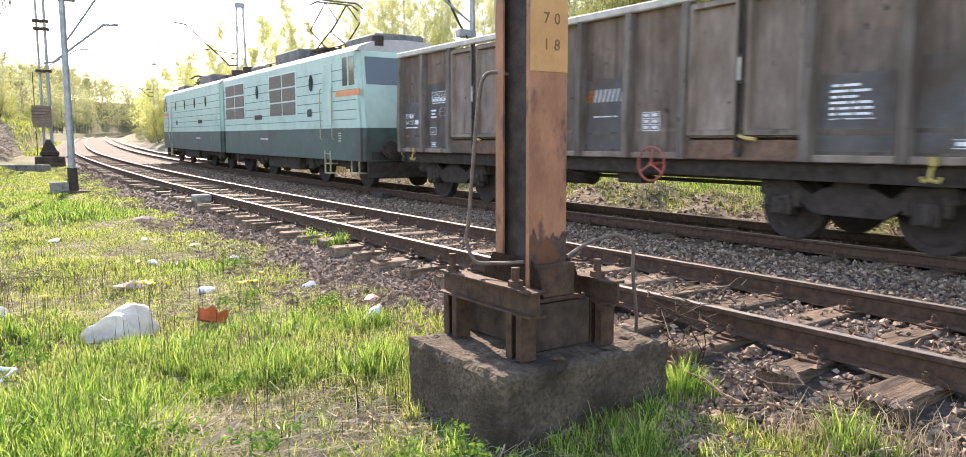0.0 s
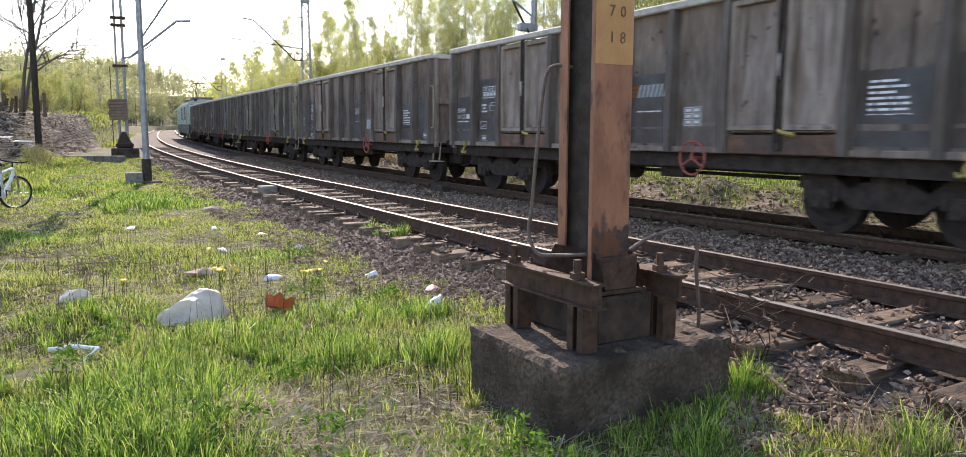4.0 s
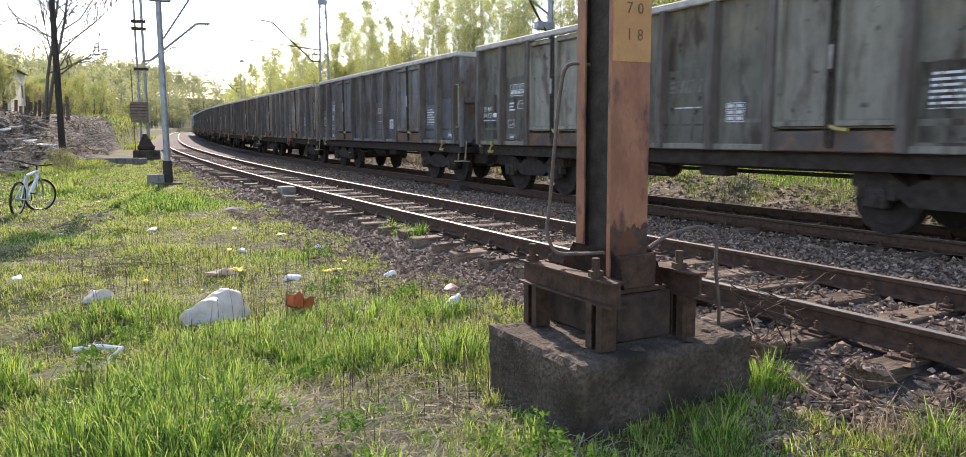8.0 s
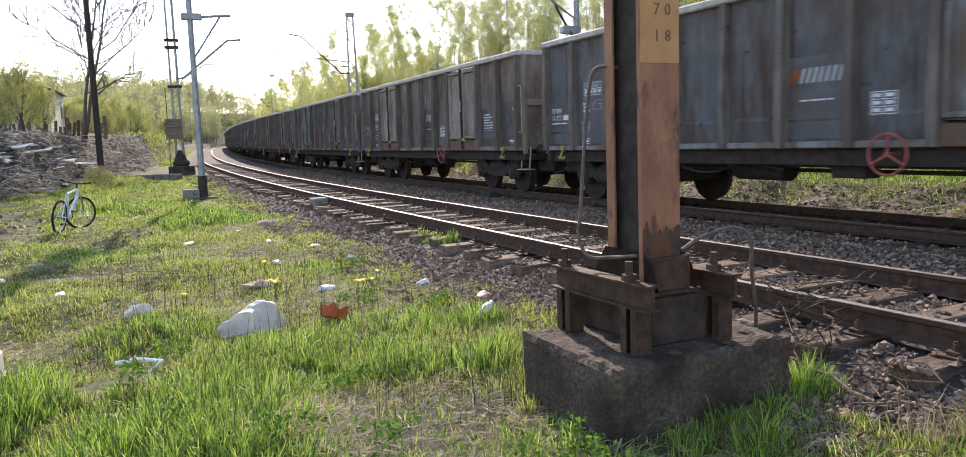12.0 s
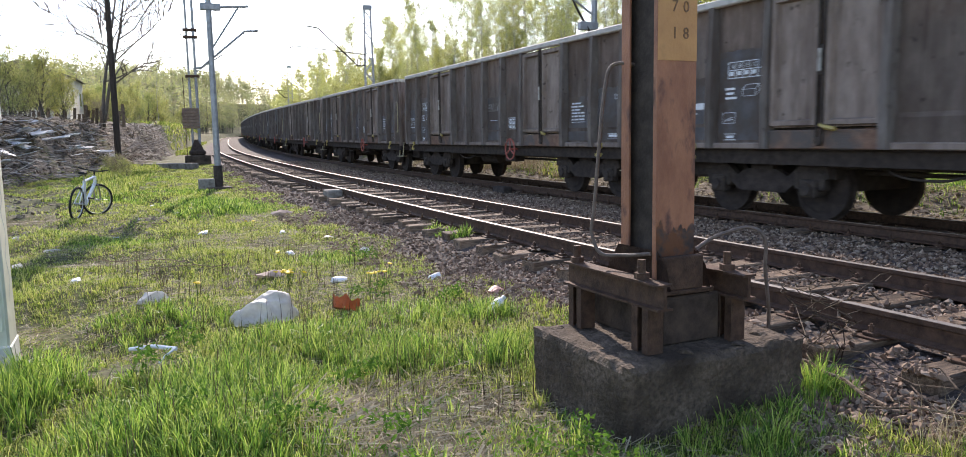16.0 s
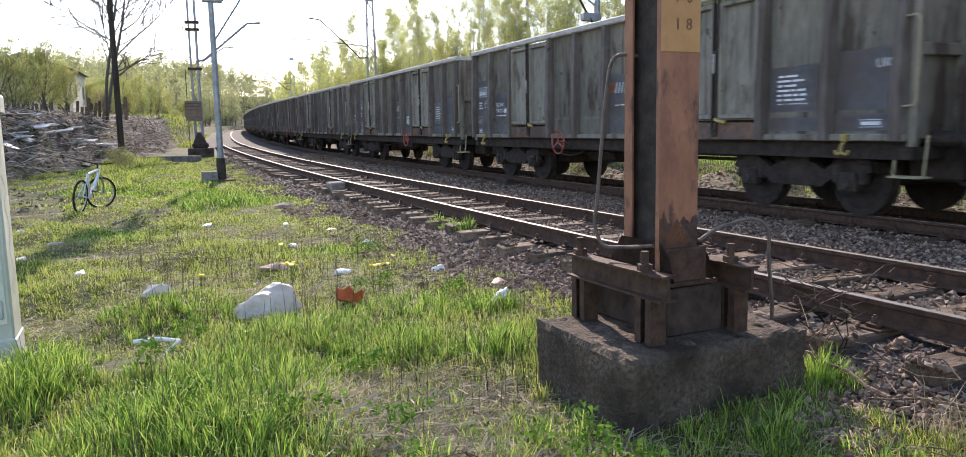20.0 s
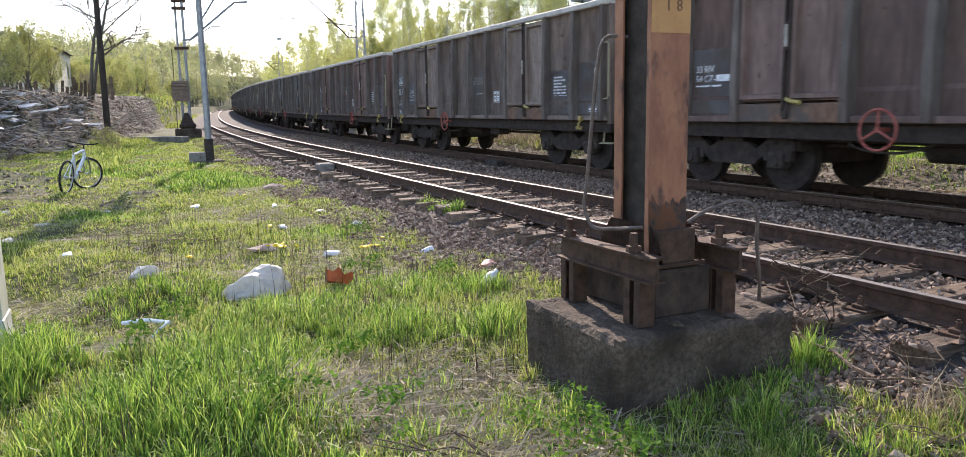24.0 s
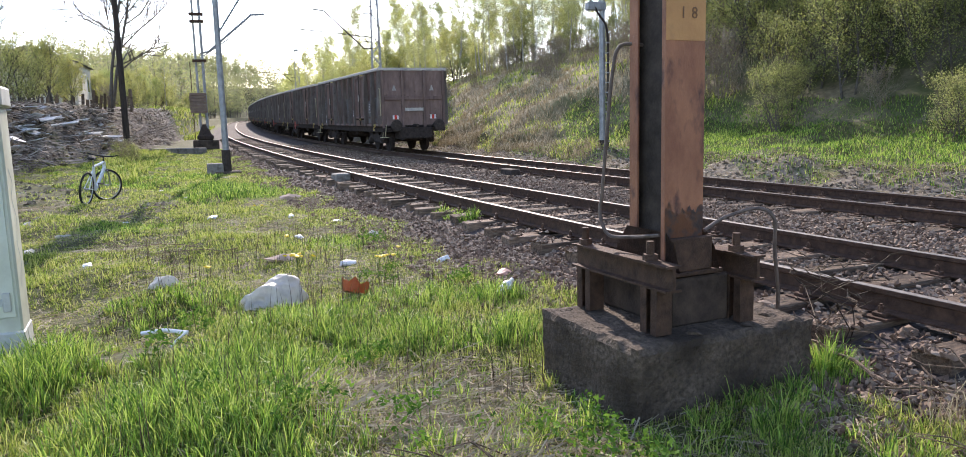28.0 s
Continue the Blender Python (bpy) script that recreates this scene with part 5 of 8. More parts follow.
# gusset plates at the foot
for y in (-0.135, 0.135):
    bm = bmesh.new()
    q = [(-0.3, 0.34), (0.3, 0.34), (0.28, 0.42), (0.18, 0.55), (-0.18, 0.55), (-0.26, 0.46)]
    f = bm.faces.new([bm.verts.new((a, y, z)) for a, z in q])
    bmesh.ops.solidify(bm, geom=[f], thickness=0.014)
    part("gusset_plate", bm, M["rust"], mast)
bm = bmesh.new()
box(bm, -0.26, 0.24, -0.2, 0.2, 0.31, 0.335, 0.004)
part("base_plate", bm, M["rust"], mast)
bm = bmesh.new()
box(bm, -0.25, -0.2, -0.13, 0.13, 0.335, 0.52, 0.006)
part("foot_plate", bm, M["rust"], mast)
# two beams beside the foot, on stub channels
beam = bmesh.new()
prof = [(-0.05, 0), (0.05, 0), (0.05, 0.012), (0.01, 0.014), (0.01, 0.126), (0.05, 0.128), (0.05, 0.14), (-0.05, 0.14), (-0.05, 0.128), (-0.01, 0.126), (-0.01, 0.014), (-0.05, 0.012)]
lo = [beam.verts.new((-0.42, a, b)) for a, b in prof]
hi = [beam.verts.new((0.5, a, b)) for a, b in prof]
beam.faces.new(lo); beam.faces.new(hi[::-1])
for i in range(len(prof)):
    beam.faces.new((lo[i], lo[(i + 1) % 12], hi[(i + 1) % 12], hi[i]))
bo = part("foot_beam", beam, M["rust"], mast)
bo.matrix_basis = pose(0, 0.27, 0.275)
again("foot_beam", bo, mast, pose(0, -0.3, 0.275))
stub = channel_mesh(0.1, 0.05, 0.03, 0.274, 0.009)
so = part("stub_channel", stub, M["rust"], mast)
so.matrix_basis = pose(-0.34, 0.27, 0)
for x, y, r in ((-0.2, 0.27, 180), (0.3, 0.27, 0), (0.44, 0.27, 180), (-0.34, -0.3, 0), (-0.2, -0.3, 180), (0.3, -0.3, 0), (0.44, -0.3, 180)):
    again("stub_channel", so, mast, pose(x, y, 0, 0, 0, r))
bm = bmesh.new()
box(bm, -0.25, 0.44, -0.25, 0.15, 0.03, 0.3, 0.012)
part("pedestal", bm, M["dark_rust"], mast, "dark steel pedestal")
blt = bmesh.new()
rod(blt, (0, 0, 0.41), (0, 0, 0.52), 0.022, n=10)
rod(blt, (0, 0, 0.415), (0, 0, 0.45), 0.042, n=6)
box(blt, -0.05, 0.05, -0.05, 0.05, 0.408, 0.417)
b0 = part("anchor_bolt", blt, M["rust"], mast)
b0.matrix_basis = pose(-0.22, 0.27, 0)
for x, y in ((0.42, 0.27), (-0.25, -0.3), (0.42, -0.3)):
    again("anchor_bolt", b0, mast, pose(x, y, 0))
# head of the mast with its arm, above the picture
bm = bmesh.new()
tube(bm, [(0, -0.1, 6.1), (0, -2.0, 7.3), (0, -2.6, 7.3)], 0.03)
tube(bm, [(0, -0.1, 7.8), (0, -2.0, 7.3)], 0.02)
part("bracket_arm", bm, M["mast_grey"], mast)

block = bmesh.new()
nx, ny, nz = 26, 32, 16
def block_pt(a, b, c):
    x, y, z = -0.47 + 0.97 * a, 0.55 - 1.24 * b, -0.6 + 0.63 * c
    w = noise.noise(Vector((x * 5, y * 5, z * 5))) * 0.014 + noise.noise(Vector((x * 17, y * 17, z * 17))) * 0.012
    r = 0.0
    edges = (a < 0.02 or a > 0.98) + (b < 0.02 or b > 0.98) + (c > 0.98)
    if edges >= 2:
        r = 0.012 + 0.04 * abs(noise.noise(Vector((x * 9, y * 9, z * 9 + 3))))
    cx, cy = 0.015, -0.07
    d = Vector((x - cx, y - cy, (z + 0.3) * 0.8))
    p = Vector((x, y, z)) - d.normalized() * r + Vector((w * (a < 0.02 or a > 0.98), w * (b < 0.02 or b > 0.98), w * (c > 0.98)))
    return p
pts = {}
def bv(i, j, k):
    if (i, j, k) not in pts:
        pts[i, j, k] = block.verts.new(block_pt(i / nx, j / ny, k / nz))
    return pts[i, j, k]
for i in range(nx):
    for j in range(ny):
        block.faces.new((bv(i, j, nz), bv(i + 1, j, nz), bv(i + 1, j + 1, nz), bv(i, j + 1, nz)))
for k in range(nz):
    for i in range(nx):
        for j in (0, ny):
            block.faces.new((bv(i, j, k), bv(i + 1, j, k), bv(i + 1, j, k + 1), bv(i, j, k + 1)))
    for j in range(ny):
        for i in (0, nx):
            block.faces.new((bv(i, j, k), bv(i, j + 1, k), bv(i, j + 1, k + 1), bv(i, j, k + 1)))
cb = empty("concrete_foundation", on(3.42, -2.48, 0))
part("block", block, M["concrete"], cb)
rc = np.random.default_rng(14)
for x, y, r in ((0.3, -0.52, 0.13), (0.1, -0.58, 0.08), (-0.3, 0.42, 0.07), (-0.38, 0.1, 0.06), (-0.4, -0.25, 0.05), (0.36, 0.44, 0.06), (-0.3, -0.5, 0.06)):
    bm = bmesh.new()
    for _ in range(18):
        d = rc.normal(0, 1, 3); d /= np.linalg.norm(d)
        bm.verts.new((d[0] * r, d[1] * r * 0.8, 0.03 + max(-0.4, d[2]) * r * 0.35))
    bmesh.ops.convex_hull(bm, input=bm.verts[:])
    bmesh.ops.delete(bm, geom=[v for v in bm.verts if not v.link_faces], context="VERTS")
    part("chip", bm, M["concrete"], cb).matrix_basis = pose(x, y, 0)
tagged(cb, "chipped dirty concrete foundation block in the grass", "foundation")

# loose earthing cables
M["cable"] = material("rusty_cable", (0.07, 0.05, 0.04), (0.16, 0.12, 0.1), 14, 0.7)
bm = bmesh.new()
tube(bm, curve_pts([(0.12, 0.06, 1.58), (0.2, 0.17, 1.58), (0.22, 0.21, 1.42), (0.23, 0.24, 1.1), (0.25, 0.26, 0.75), (0.26, 0.27, 0.62), (0.2, 0.25, 0.5), (0.06, 0.19, 0.5), (-0.14, 0.15, 0.53)], 6), 0.011, 8)
c1 = part("earthing_cable", bm, M["cable"]); c1.matrix_basis = on(3.42, -2.48, 0)
tagged(c1, "stiff brown earthing cable looped from the mast", "cable")
bm = bmesh.new()
tube(bm, curve_pts([(-0.18, -0.13, 0.54), (-0.16, -0.3, 0.6), (-0.2, -0.5, 0.64), (-0.26, -0.57, 0.58), (-0.24, -0.6, 0.4), (-0.2, -0.68, 0.1), (-0.14, -0.72, -0.1), (0.0, -0.85, -0.16), (0.2, -1.1, -0.18)], 6), 0.011, 8)
c2 = part("earthing_cable", bm, M["cable"]); c2.matrix_basis = on(3.42, -2.48, 0)
tagged(c2, "bent brown cable running from the mast to the rail", "cable")

# ---- other masts ----
def round_mast(name, s, u, h, r0, r1, mat, label, z=None, foot=True, lean=0.0):
    g = float(ground_z(s, u)) if z is None else z
    ob = tagged(empty(name, on(s, u, g)), label, "mast", "overhead line masts")
    bm = bmesh.new()
    rod(bm, (0, 0, 0.5 if foot else -0.3), (0, lean, h), r0, r1, n=12)
    part("shaft", bm, mat, ob)
    if foot:
        bm = bmesh.new()
        rod(bm, (0, 0, 0.05), (0, 0, 0.75), r0 * 1.45, r0 * 1.35, n=12)
        part("socket", bm, M["iron"], ob)
        bm = bmesh.new()
        box(bm, -0.4, 0.4, -0.4, 0.4, -0.3, 0.08, 0.03)
        part("footing", bm, M["concrete"], ob)
    return ob


m1 = round_mast("catenary_mast", 25.1, -2.95, 9.6, 0.1, 0.075, M["mast_grey"], "grey tubular mast with a slanted bracket arm")
bm = bmesh.new()
tube(bm, [(0, 0.55, 3.75), (0, 0.3, 3.8), (0, -1.05, 4.95), (0, -1.45, 4.98)], 0.035)
part("bracket_arm", bm, M["mast_grey"], m1)
bm = bmesh.new()
tube(bm, [(0, -0.05, 4.4), (0, -0.9, 5.7)], 0.03)
tube(bm, [(0, 0.1, 5.62), (0, -0.9, 5.7), (0, -1.2, 5.72)], 0.04)
part("stay", bm, M["mast_grey"], m1)
bm = bmesh.new()
box(bm, -0.1, 0.1, -0.35, 0.25, 5.55, 5.75, 0.02)
part("mast_head", bm, M["mast_grey"], m1)
# unseen box above the view, added to cast the broad shadow on the meadow
bm = bmesh.new()
box(bm, -0.2, 0.2, -0.3, 0.3, 6.5, 9.5, 0.03)
part("switch_box", bm, M["mast_grey"], m1)
bm = bmesh.new()
box(bm, -0.2, 0.2, 0.12, 0.6, 0.0, 0.34, 0.02)
ob = part("relay_box", bm, M["stone_grey"]); ob.matrix_basis = on(25.1, -2.95, float(ground_z(25.1, -2.95)))
tagged(ob, "low grey steel relay box at a mast's foot", "box")

pole = round_mast("wooden_pole", 42.0, -6.55, 11.5, 0.16, 0.12, M["mast_dark"], "tall dark tarred pole on the grass edge", foot=False)
pole["category"] = "pole"
pole["group"] = ""

m2 = round_mast("catenary_mast", 46.5, -2.5, 10.5, 0.085, 0.07, M["mast_grey"], "slim grey twin-post mast with rusty tension weights")
bm = bmesh.new()
rod(bm, (0.2, 0.36, 0.1), (0.2, 0.36, 11.0), 0.07, 0.055, n=10)
part("second_post", bm, M["mast_grey"], m2)
for z in (5.0, 7.2, 7.6):
    bm = bmesh.new(); box(bm, -0.15, 0.35, -0.2, 0.55, z, z + 0.12); part("cross_tie", bm, M["rust"], m2)
bm = bmesh.new()
tube(bm, [(0, 0.1, 5.2), (0, -1.5, 6.3), (0, -2.0, 6.3)], 0.035)
part("bracket_arm", bm, M["mast_grey"], m2)
tw = None
for k in range(7):
    if tw is None:
        bm = bmesh.new(); box(bm, -0.25, 0.15, -0.05, 0.85, 0.0, 0.15, 0.015); tw = part("tension_weight", bm, M["old_brick"], m2); tw.matrix_basis = pose(0, 0, 2.1)
    else:
        again("tension_weight", tw, m2, pose(0, 0.01 * (k % 3), 2.1 + 0.165 * k))
bm = bmesh.new(); rod(bm, (0.1, 0.7, 0.4), (0.1, 0.7, 5.0), 0.02, n=6); part("weight_rod", bm, M["rust"], m2)
bm = bmesh.new()
box(bm, -0.6, 0.6, -0.55, 0.85, -0.2, 0.55, 0.05)
part("footing", bm, M["concrete"], m2)
bm = bmesh.new()
box(bm, -0.4, 0.4, -0.3, 0.6, 0.552, 0.85, 0.08)
rod(bm, (0.05, 0.15, 0.85), (0.05, 0.15, 1.45), 0.38, 0.12, n=9)
part("earth_mound", bm, M["dark_rust"], m2, "dark heap of old fittings round the foot")
bm = bmesh.new()
box(bm, -0.3, 0.3, -1.55, 1.55, 0, 0.36, 0.03)
tr = part("cable_trough", bm, M["stone_grey"]); tr.matrix_basis = on(42.3, -4.2, float(ground_z(42.3, -4.2)) - 0.02, -38)
tagged(tr, "long grey weathered cable trough on the grass", "cable trough")

m3 = round_mast("catenary_mast", 20.2, 7.95, 7.6, 0.1, 0.085, M["mast_grey"], "pale grey tubular mast with conduit beside the far track", z=-0.32)
bm = bmesh.new()
tube(bm, curve_pts([(-0.22, -0.05, 0.1), (-0.22, -0.05, 2.0), (-0.22, -0.05, 4.0), (-0.1, 0.2, 4.6), (0.0, 0.6, 5.3), (0.1, 0.9, 6.0)], 5), 0.035)
part("conduit", bm, M["iron"], m3)
for k in range(12):
    bm = bmesh.new(); box(bm, -0.26, -0.16, -0.1, 0.0, 0.4 + 0.3 * k, 0.44 + 0.3 * k); part("clamp", bm, M["mast_grey"], m3)
bm = bmesh.new(); box(bm, -0.1, 0.1, -0.1, 0.55, 4.7, 4.95, 0.02); part("bracket_foot", bm, M["mast_grey"], m3)
bm = bmesh.new(); tube(bm, [(0, 0.1, 5.2), (0, 2.0, 6.4), (0, 2.6, 6.4)], 0.035); part("bracket_arm", bm, M["mast_grey"], m3)


def lattice_mast(s, u, h, label, z):
    ob = tagged(empty("lattice_mast", on(s, u, z)), label, "mast", "overhead line masts")
    w0, w1 = 0.34, 0.2
    for sy in (-1, 1):
        for sx in (-1, 1):
            bm = bmesh.new()
            rod(bm, (sx * w0 * 0.5, sy * w0, -0.2), (sx * w1 * 0.5, sy * w1, h), 0.05, 0.04, n=4)
            part("leg", bm, M["mast_grey"], ob)
    n = 14
    for k in range(n):
        a, b = k / n, (k + 1) / n
        wa, wb = w0 + (w1 - w0) * a, w0 + (w1 - w0) * b
        sg = 1 if k % 2 else -1
        bm = bmesh.new()
        for sx in (-1, 1):
            rod(bm, (sx * wa / 2, -sg * wa, a * h), (sx * wb / 2, sg * wb, b * h), 0.028, n=4)
        part("lacing", bm, M["mast_grey"], ob)
    bm = bmesh.new(); box(bm, -0.15, 0.15, -0.28, 0.28, h - 0.02, h + 0.25, 0.02); part("cap", bm, M["mast_grey"], ob)
    bm = bmesh.new()
    tube(bm, [(0, 0.2, h * 0.615), (0, 0.75, h * 0.61), (0, 1.0, h * 0.64), (0, 3.2, h * 0.86), (0, 3.9, h * 0.87)], 0.04)
    part("bracket_arm", bm, M["iron"], ob)
    bm = bmesh.new()
    tube(bm, [(0, 0.2, h * 0.69), (0, 2.6, h * 0.715), (0, 4.7, h * 0.735), (0, 5.0, h * 0.72)], 0.028)
    part("registration_tube", bm, M["iron"], ob)
    bm = bmesh.new()
    tube(bm, [(0, 0.2, h * 0.66), (0, 0.75, h * 0.66), (0, 0.75, h * 0.61)], 0.03)
    tube(bm, [(0, 0.2, h * 0.9), (0, 0.7, h * 0.9), (0, 0.7, h * 0.85), (0, 0.2, h * 0.85)], 0.03)
    part("insulator_bracket", bm, M["iron"], ob)
    return ob


lattice_mast(48.2, 8.1, 9.2, "grey steel lattice mast with a slanted arm behind the train", 0.0)
lattice_mast(96, 8.3, 9.2, "distant grey lattice mast with a slanted arm", 0.0)

# ---- roadside cabinet ----
M["cabinet"] = material("cream_cabinet", (0.5, 0.52, 0.42), (0.66, 0.67, 0.56), 2.5, 0.55, 0, 0.1, 60, dirt=(0.38, 0.38, 0.3), dirt_scale=1.5, dirt_lo=0.5, dirt_hi=0.75)
M["cab_cap"] = material("grey_cap", (0.45, 0.46, 0.42), (0.6, 0.6, 0.55), 5, 0.6)
M["blue_spray"] = material("blue_spray_paint", (0.015, 0.05, 0.3), (0.03, 0.1, 0.42), 8, 0.45)
gz = -0.36
cab = tagged(empty("utility_cabinet", on(5.7, -5.99, gz)), "cream plastic street cabinet sprayed with blue graffiti", "cabinet")
bm = bmesh.new(); box(bm, 0, 0.34, 0, 0.82, -0.1, 1.7, 0.015); part("body", bm, M["cabinet"], cab)
bm = bmesh.new(); box(bm, -0.025, 0.365, -0.025, 0.845, 1.702, 1.84, 0.015); part("cap", bm, M["cab_cap"], cab, "grey cap with rounded edge")
bm = bmesh.new(); box(bm, -0.012, -0.001, 0.03, 0.41, 0.32, 1.65, 0.004)
d0 = part("door", bm, M["cabinet"], cab)
again("door", d0, cab, pose(0, 0.39, 0))
bm = bmesh.new(); box(bm, -0.02, 0.36, -0.008, 0.83, -0.2, 0.22, 0.01); part("plinth", bm, M["cab_cap"], cab)
bm = bmesh.new()
tube(bm, curve_pts([(-0.016, 0.115, 1.08), (-0.016, 0.11, 0.95), (-0.016, 0.12, 0.8), (-0.016, 0.125, 0.66)], 5), 0.024)
tube(bm, curve_pts([(-0.016, 0.115, 1.08), (-0.016, 0.17, 0.95), (-0.016, 0.25, 0.86), (-0.016, 0.32, 0.97)], 5), 0.02)
tube(bm, curve_pts([(-0.016, 0.29, 0.68), (-0.016, 0.24, 0.84), (-0.016, 0.18, 0.78), (-0.016, 0.125, 0.66)], 5), 0.02)
for v in bm.verts:
    v.co.x = -0.0135 + (v.co.x + 0.016) * 0.06
part("graffiti", bm, M["blue_spray"], cab, "blue sprayed scrawl")
bm = bmesh.new()
tube(bm, curve_pts([(0.1, 0.0, 1.3), (0.2, 0.0, 1.2), (0.12, 0.0, 1.1), (0.22, 0.0, 0.95), (0.14, 0.0, 0.8), (0.22, 0.0, 0.65), (0.12, 0.0, 0.5)], 5), 0.008)
for v in bm.verts:
    v.co.y = -0.001 + v.co.y * 0.06
M["grey_spray"] = material("grey_spray_paint", (0.25, 0.32, 0.32), (0.35, 0.42, 0.42), 8, 0.5)
part("graffiti", bm, M["grey_spray"], cab, "thin grey sprayed line")
bm = bmesh.new()
for k in range(3):
    box(bm, -0.018, -0.012, 0.3, 0.38, 0.36 + 0.05 * k, 0.375 + 0.05 * k)
part("vent_slots", bm, M["iron"], cab)
bm = bmesh.new(); box(bm, -0.03, -0.012, 0.05, 0.1, 0.0, 0.13, 0.006); box(bm, -0.024, -0.012, 0.1, 0.15, 0.04, 0.09, 0.004)
hg = part("hinge", bm, M["cab_cap"], cab); hg.matrix_basis = pose(0, 0, 1.44)
again("hinge", hg, cab, pose(0, 0, 0.36))

# ---- bicycle ----
M["tyre"] = material("black_rubber", (0.015, 0.015, 0.015), (0.035, 0.035, 0.035), 20, 0.85)
M["white_frame"] = material("white_frame_paint", (0.65, 0.67, 0.68), (0.8, 0.82, 0.83), 8, 0.3)
M["steel"] = material("bare_steel", (0.3, 0.3, 0.3), (0.5, 0.5, 0.5), 20, 0.35, 0.8)
bike = tagged(empty("bicycle"), "white-framed bicycle parked leaning in the grass", "bicycle")
p = at(16.95, -6.35, float(ground_z(16.95, -6.35)))
bike.matrix_basis = pose(p[0], p[1], p[2] + 0.0, 0, 0, 90 + 17) @ pose(0, 0, 0, 7, 0, 0)


def ring(bm, c, R, r, n=28, k=8):
    tube(bm, [(c[0] + R * math.cos(2 * math.pi * i / n), c[1], c[2] + R * math.sin(2 * math.pi * i / n)) for i in range(n + 1)], r, k)


def bike_wheel(x, turn):
    bm = bmesh.new(); ring(bm, (0, 0, 0), 0.325, 0.021)
    t = part("tyre", bm, M["tyre"], bike); t.matrix_basis = pose(x, 0, 0.345, 0, 0, turn)
    bm = bmesh.new(); ring(bm, (0, 0, 0), 0.3, 0.01, k=6)
    part("rim", bm, M["steel"], t)
    bm = bmesh.new()
    for i in range(18):
        a = 2 * math.pi * i / 18
        rod(bm, (0.02 * math.cos(a), 0.02 * (-1) ** i, 0.02 * math.sin(a)), (0.3 * math.cos(a), 0, 0.3 * math.sin(a)), 0.0018, n=3, caps=False)
    rod(bm, (0, -0.05, 0), (0, 0.05, 0), 0.02)
    tagged(part("spokes", bm, M["steel"], t), kind="stuff")


bike_wheel(0.0, 0)
bike_wheel(1.06, -38)
bm = bmesh.new()
bb, st, ht, hb = (0.44, 0, 0.29), (0.3, 0, 0.78), (0.84, 0, 0.85), (0.87, 0, 0.72)
tube(bm, [bb, st], 0.028); tube(bm, [st, ht], 0.028); tube(bm, [bb, hb], 0.036); tube(bm, [ht, hb], 0.034)
for y in (-0.05, 0.05):
    tube(bm, [bb, (0, y, 0.345)], 0.012); tube(bm, [(0.3, 0, 0.74), (0, y, 0.345)], 0.011)
part("frame", bm, M["white_frame"], bike, "white frame")
bm = bmesh.new()
for y in (-0.06, 0.06):
    tube(bm, [(0.88, y, 0.68), (1.02, y, 0.5), (1.06, y, 0.345)], 0.016)
tube(bm, [(0.82, 0, 0.9), (0.88, 0, 0.68)], 0.018)
part("fork", bm, M["steel"], bike)
bm = bmesh.new(); tube(bm, curve_pts([(0.74, -0.3, 1.02), (0.8, -0.12, 0.98), (0.8, 0.12, 0.98), (0.74, 0.3, 1.02)], 4), 0.013); rod(bm, (0.82, 0, 0.88), (0.8, 0, 0.98), 0.016)
part("handlebar", bm, M["tyre"], bike)
bm = bmesh.new(); box(bm, 0.13, 0.4, -0.07, 0.07, 0.93, 0.98, 0.02)
for v in bm.verts:
    v.co.y *= 1.0 if v.co.x < 0.25 else 0.4
part("saddle", bm, M["tyre"], bike)
bm = bmesh.new(); rod(bm, (0.3, 0, 0.78), (0.27, 0, 0.93), 0.014); part("seat_post", bm, M["steel"], bike)
bm = bmesh.new()
rod(bm, (0.44, 0.06, 0.29), (0.44, 0.075, 0.29), 0.085, n=18)
tube(bm, [(0.44, 0.08, 0.29), (0.52, 0.09, 0.14)], 0.01); tube(bm, [(0.44, -0.08, 0.29), (0.36, -0.09, 0.44)], 0.01)
box(bm, 0.47, 0.57, 0.09, 0.17, 0.125, 0.15); box(bm, 0.31, 0.41, -0.17, -0.09, 0.43, 0.455)
part("crank", bm, M["iron"], bike)

# ---- grass ----
M["blade"] = leaf_material("grass_blades", [(0.086, 0.13, 0.025), (0.18, 0.265, 0.04), (0.325, 0.42, 0.064), (0.46, 0.52, 0.115), (0.53, 0.52, 0.18)], 0.45, 0.5)
M["lush"] = leaf_material("lush_grass_blades", [(0.05, 0.11, 0.02), (0.125, 0.25, 0.038), (0.26, 0.42, 0.06), (0.45, 0.55, 0.125)], 0.45, 0.48)
M["straw"] = leaf_material("dry_straw", [(0.2, 0.16, 0.09), (0.36, 0.3, 0.19), (0.47, 0.41, 0.28), (0.28, 0.22, 0.13)], 0.25, 0.7)
M["weed"] = leaf_material("weed_leaves", [(0.05, 0.12, 0.02), (0.1, 0.2, 0.03), (0.16, 0.28, 0.04)], 0.35, 0.8)
M["stalk"] = leaf_material("dry_stalks", [(0.05, 0.035, 0.025), (0.1, 0.07, 0.05), (0.16, 0.12, 0.08)], 0.05, 0.8)


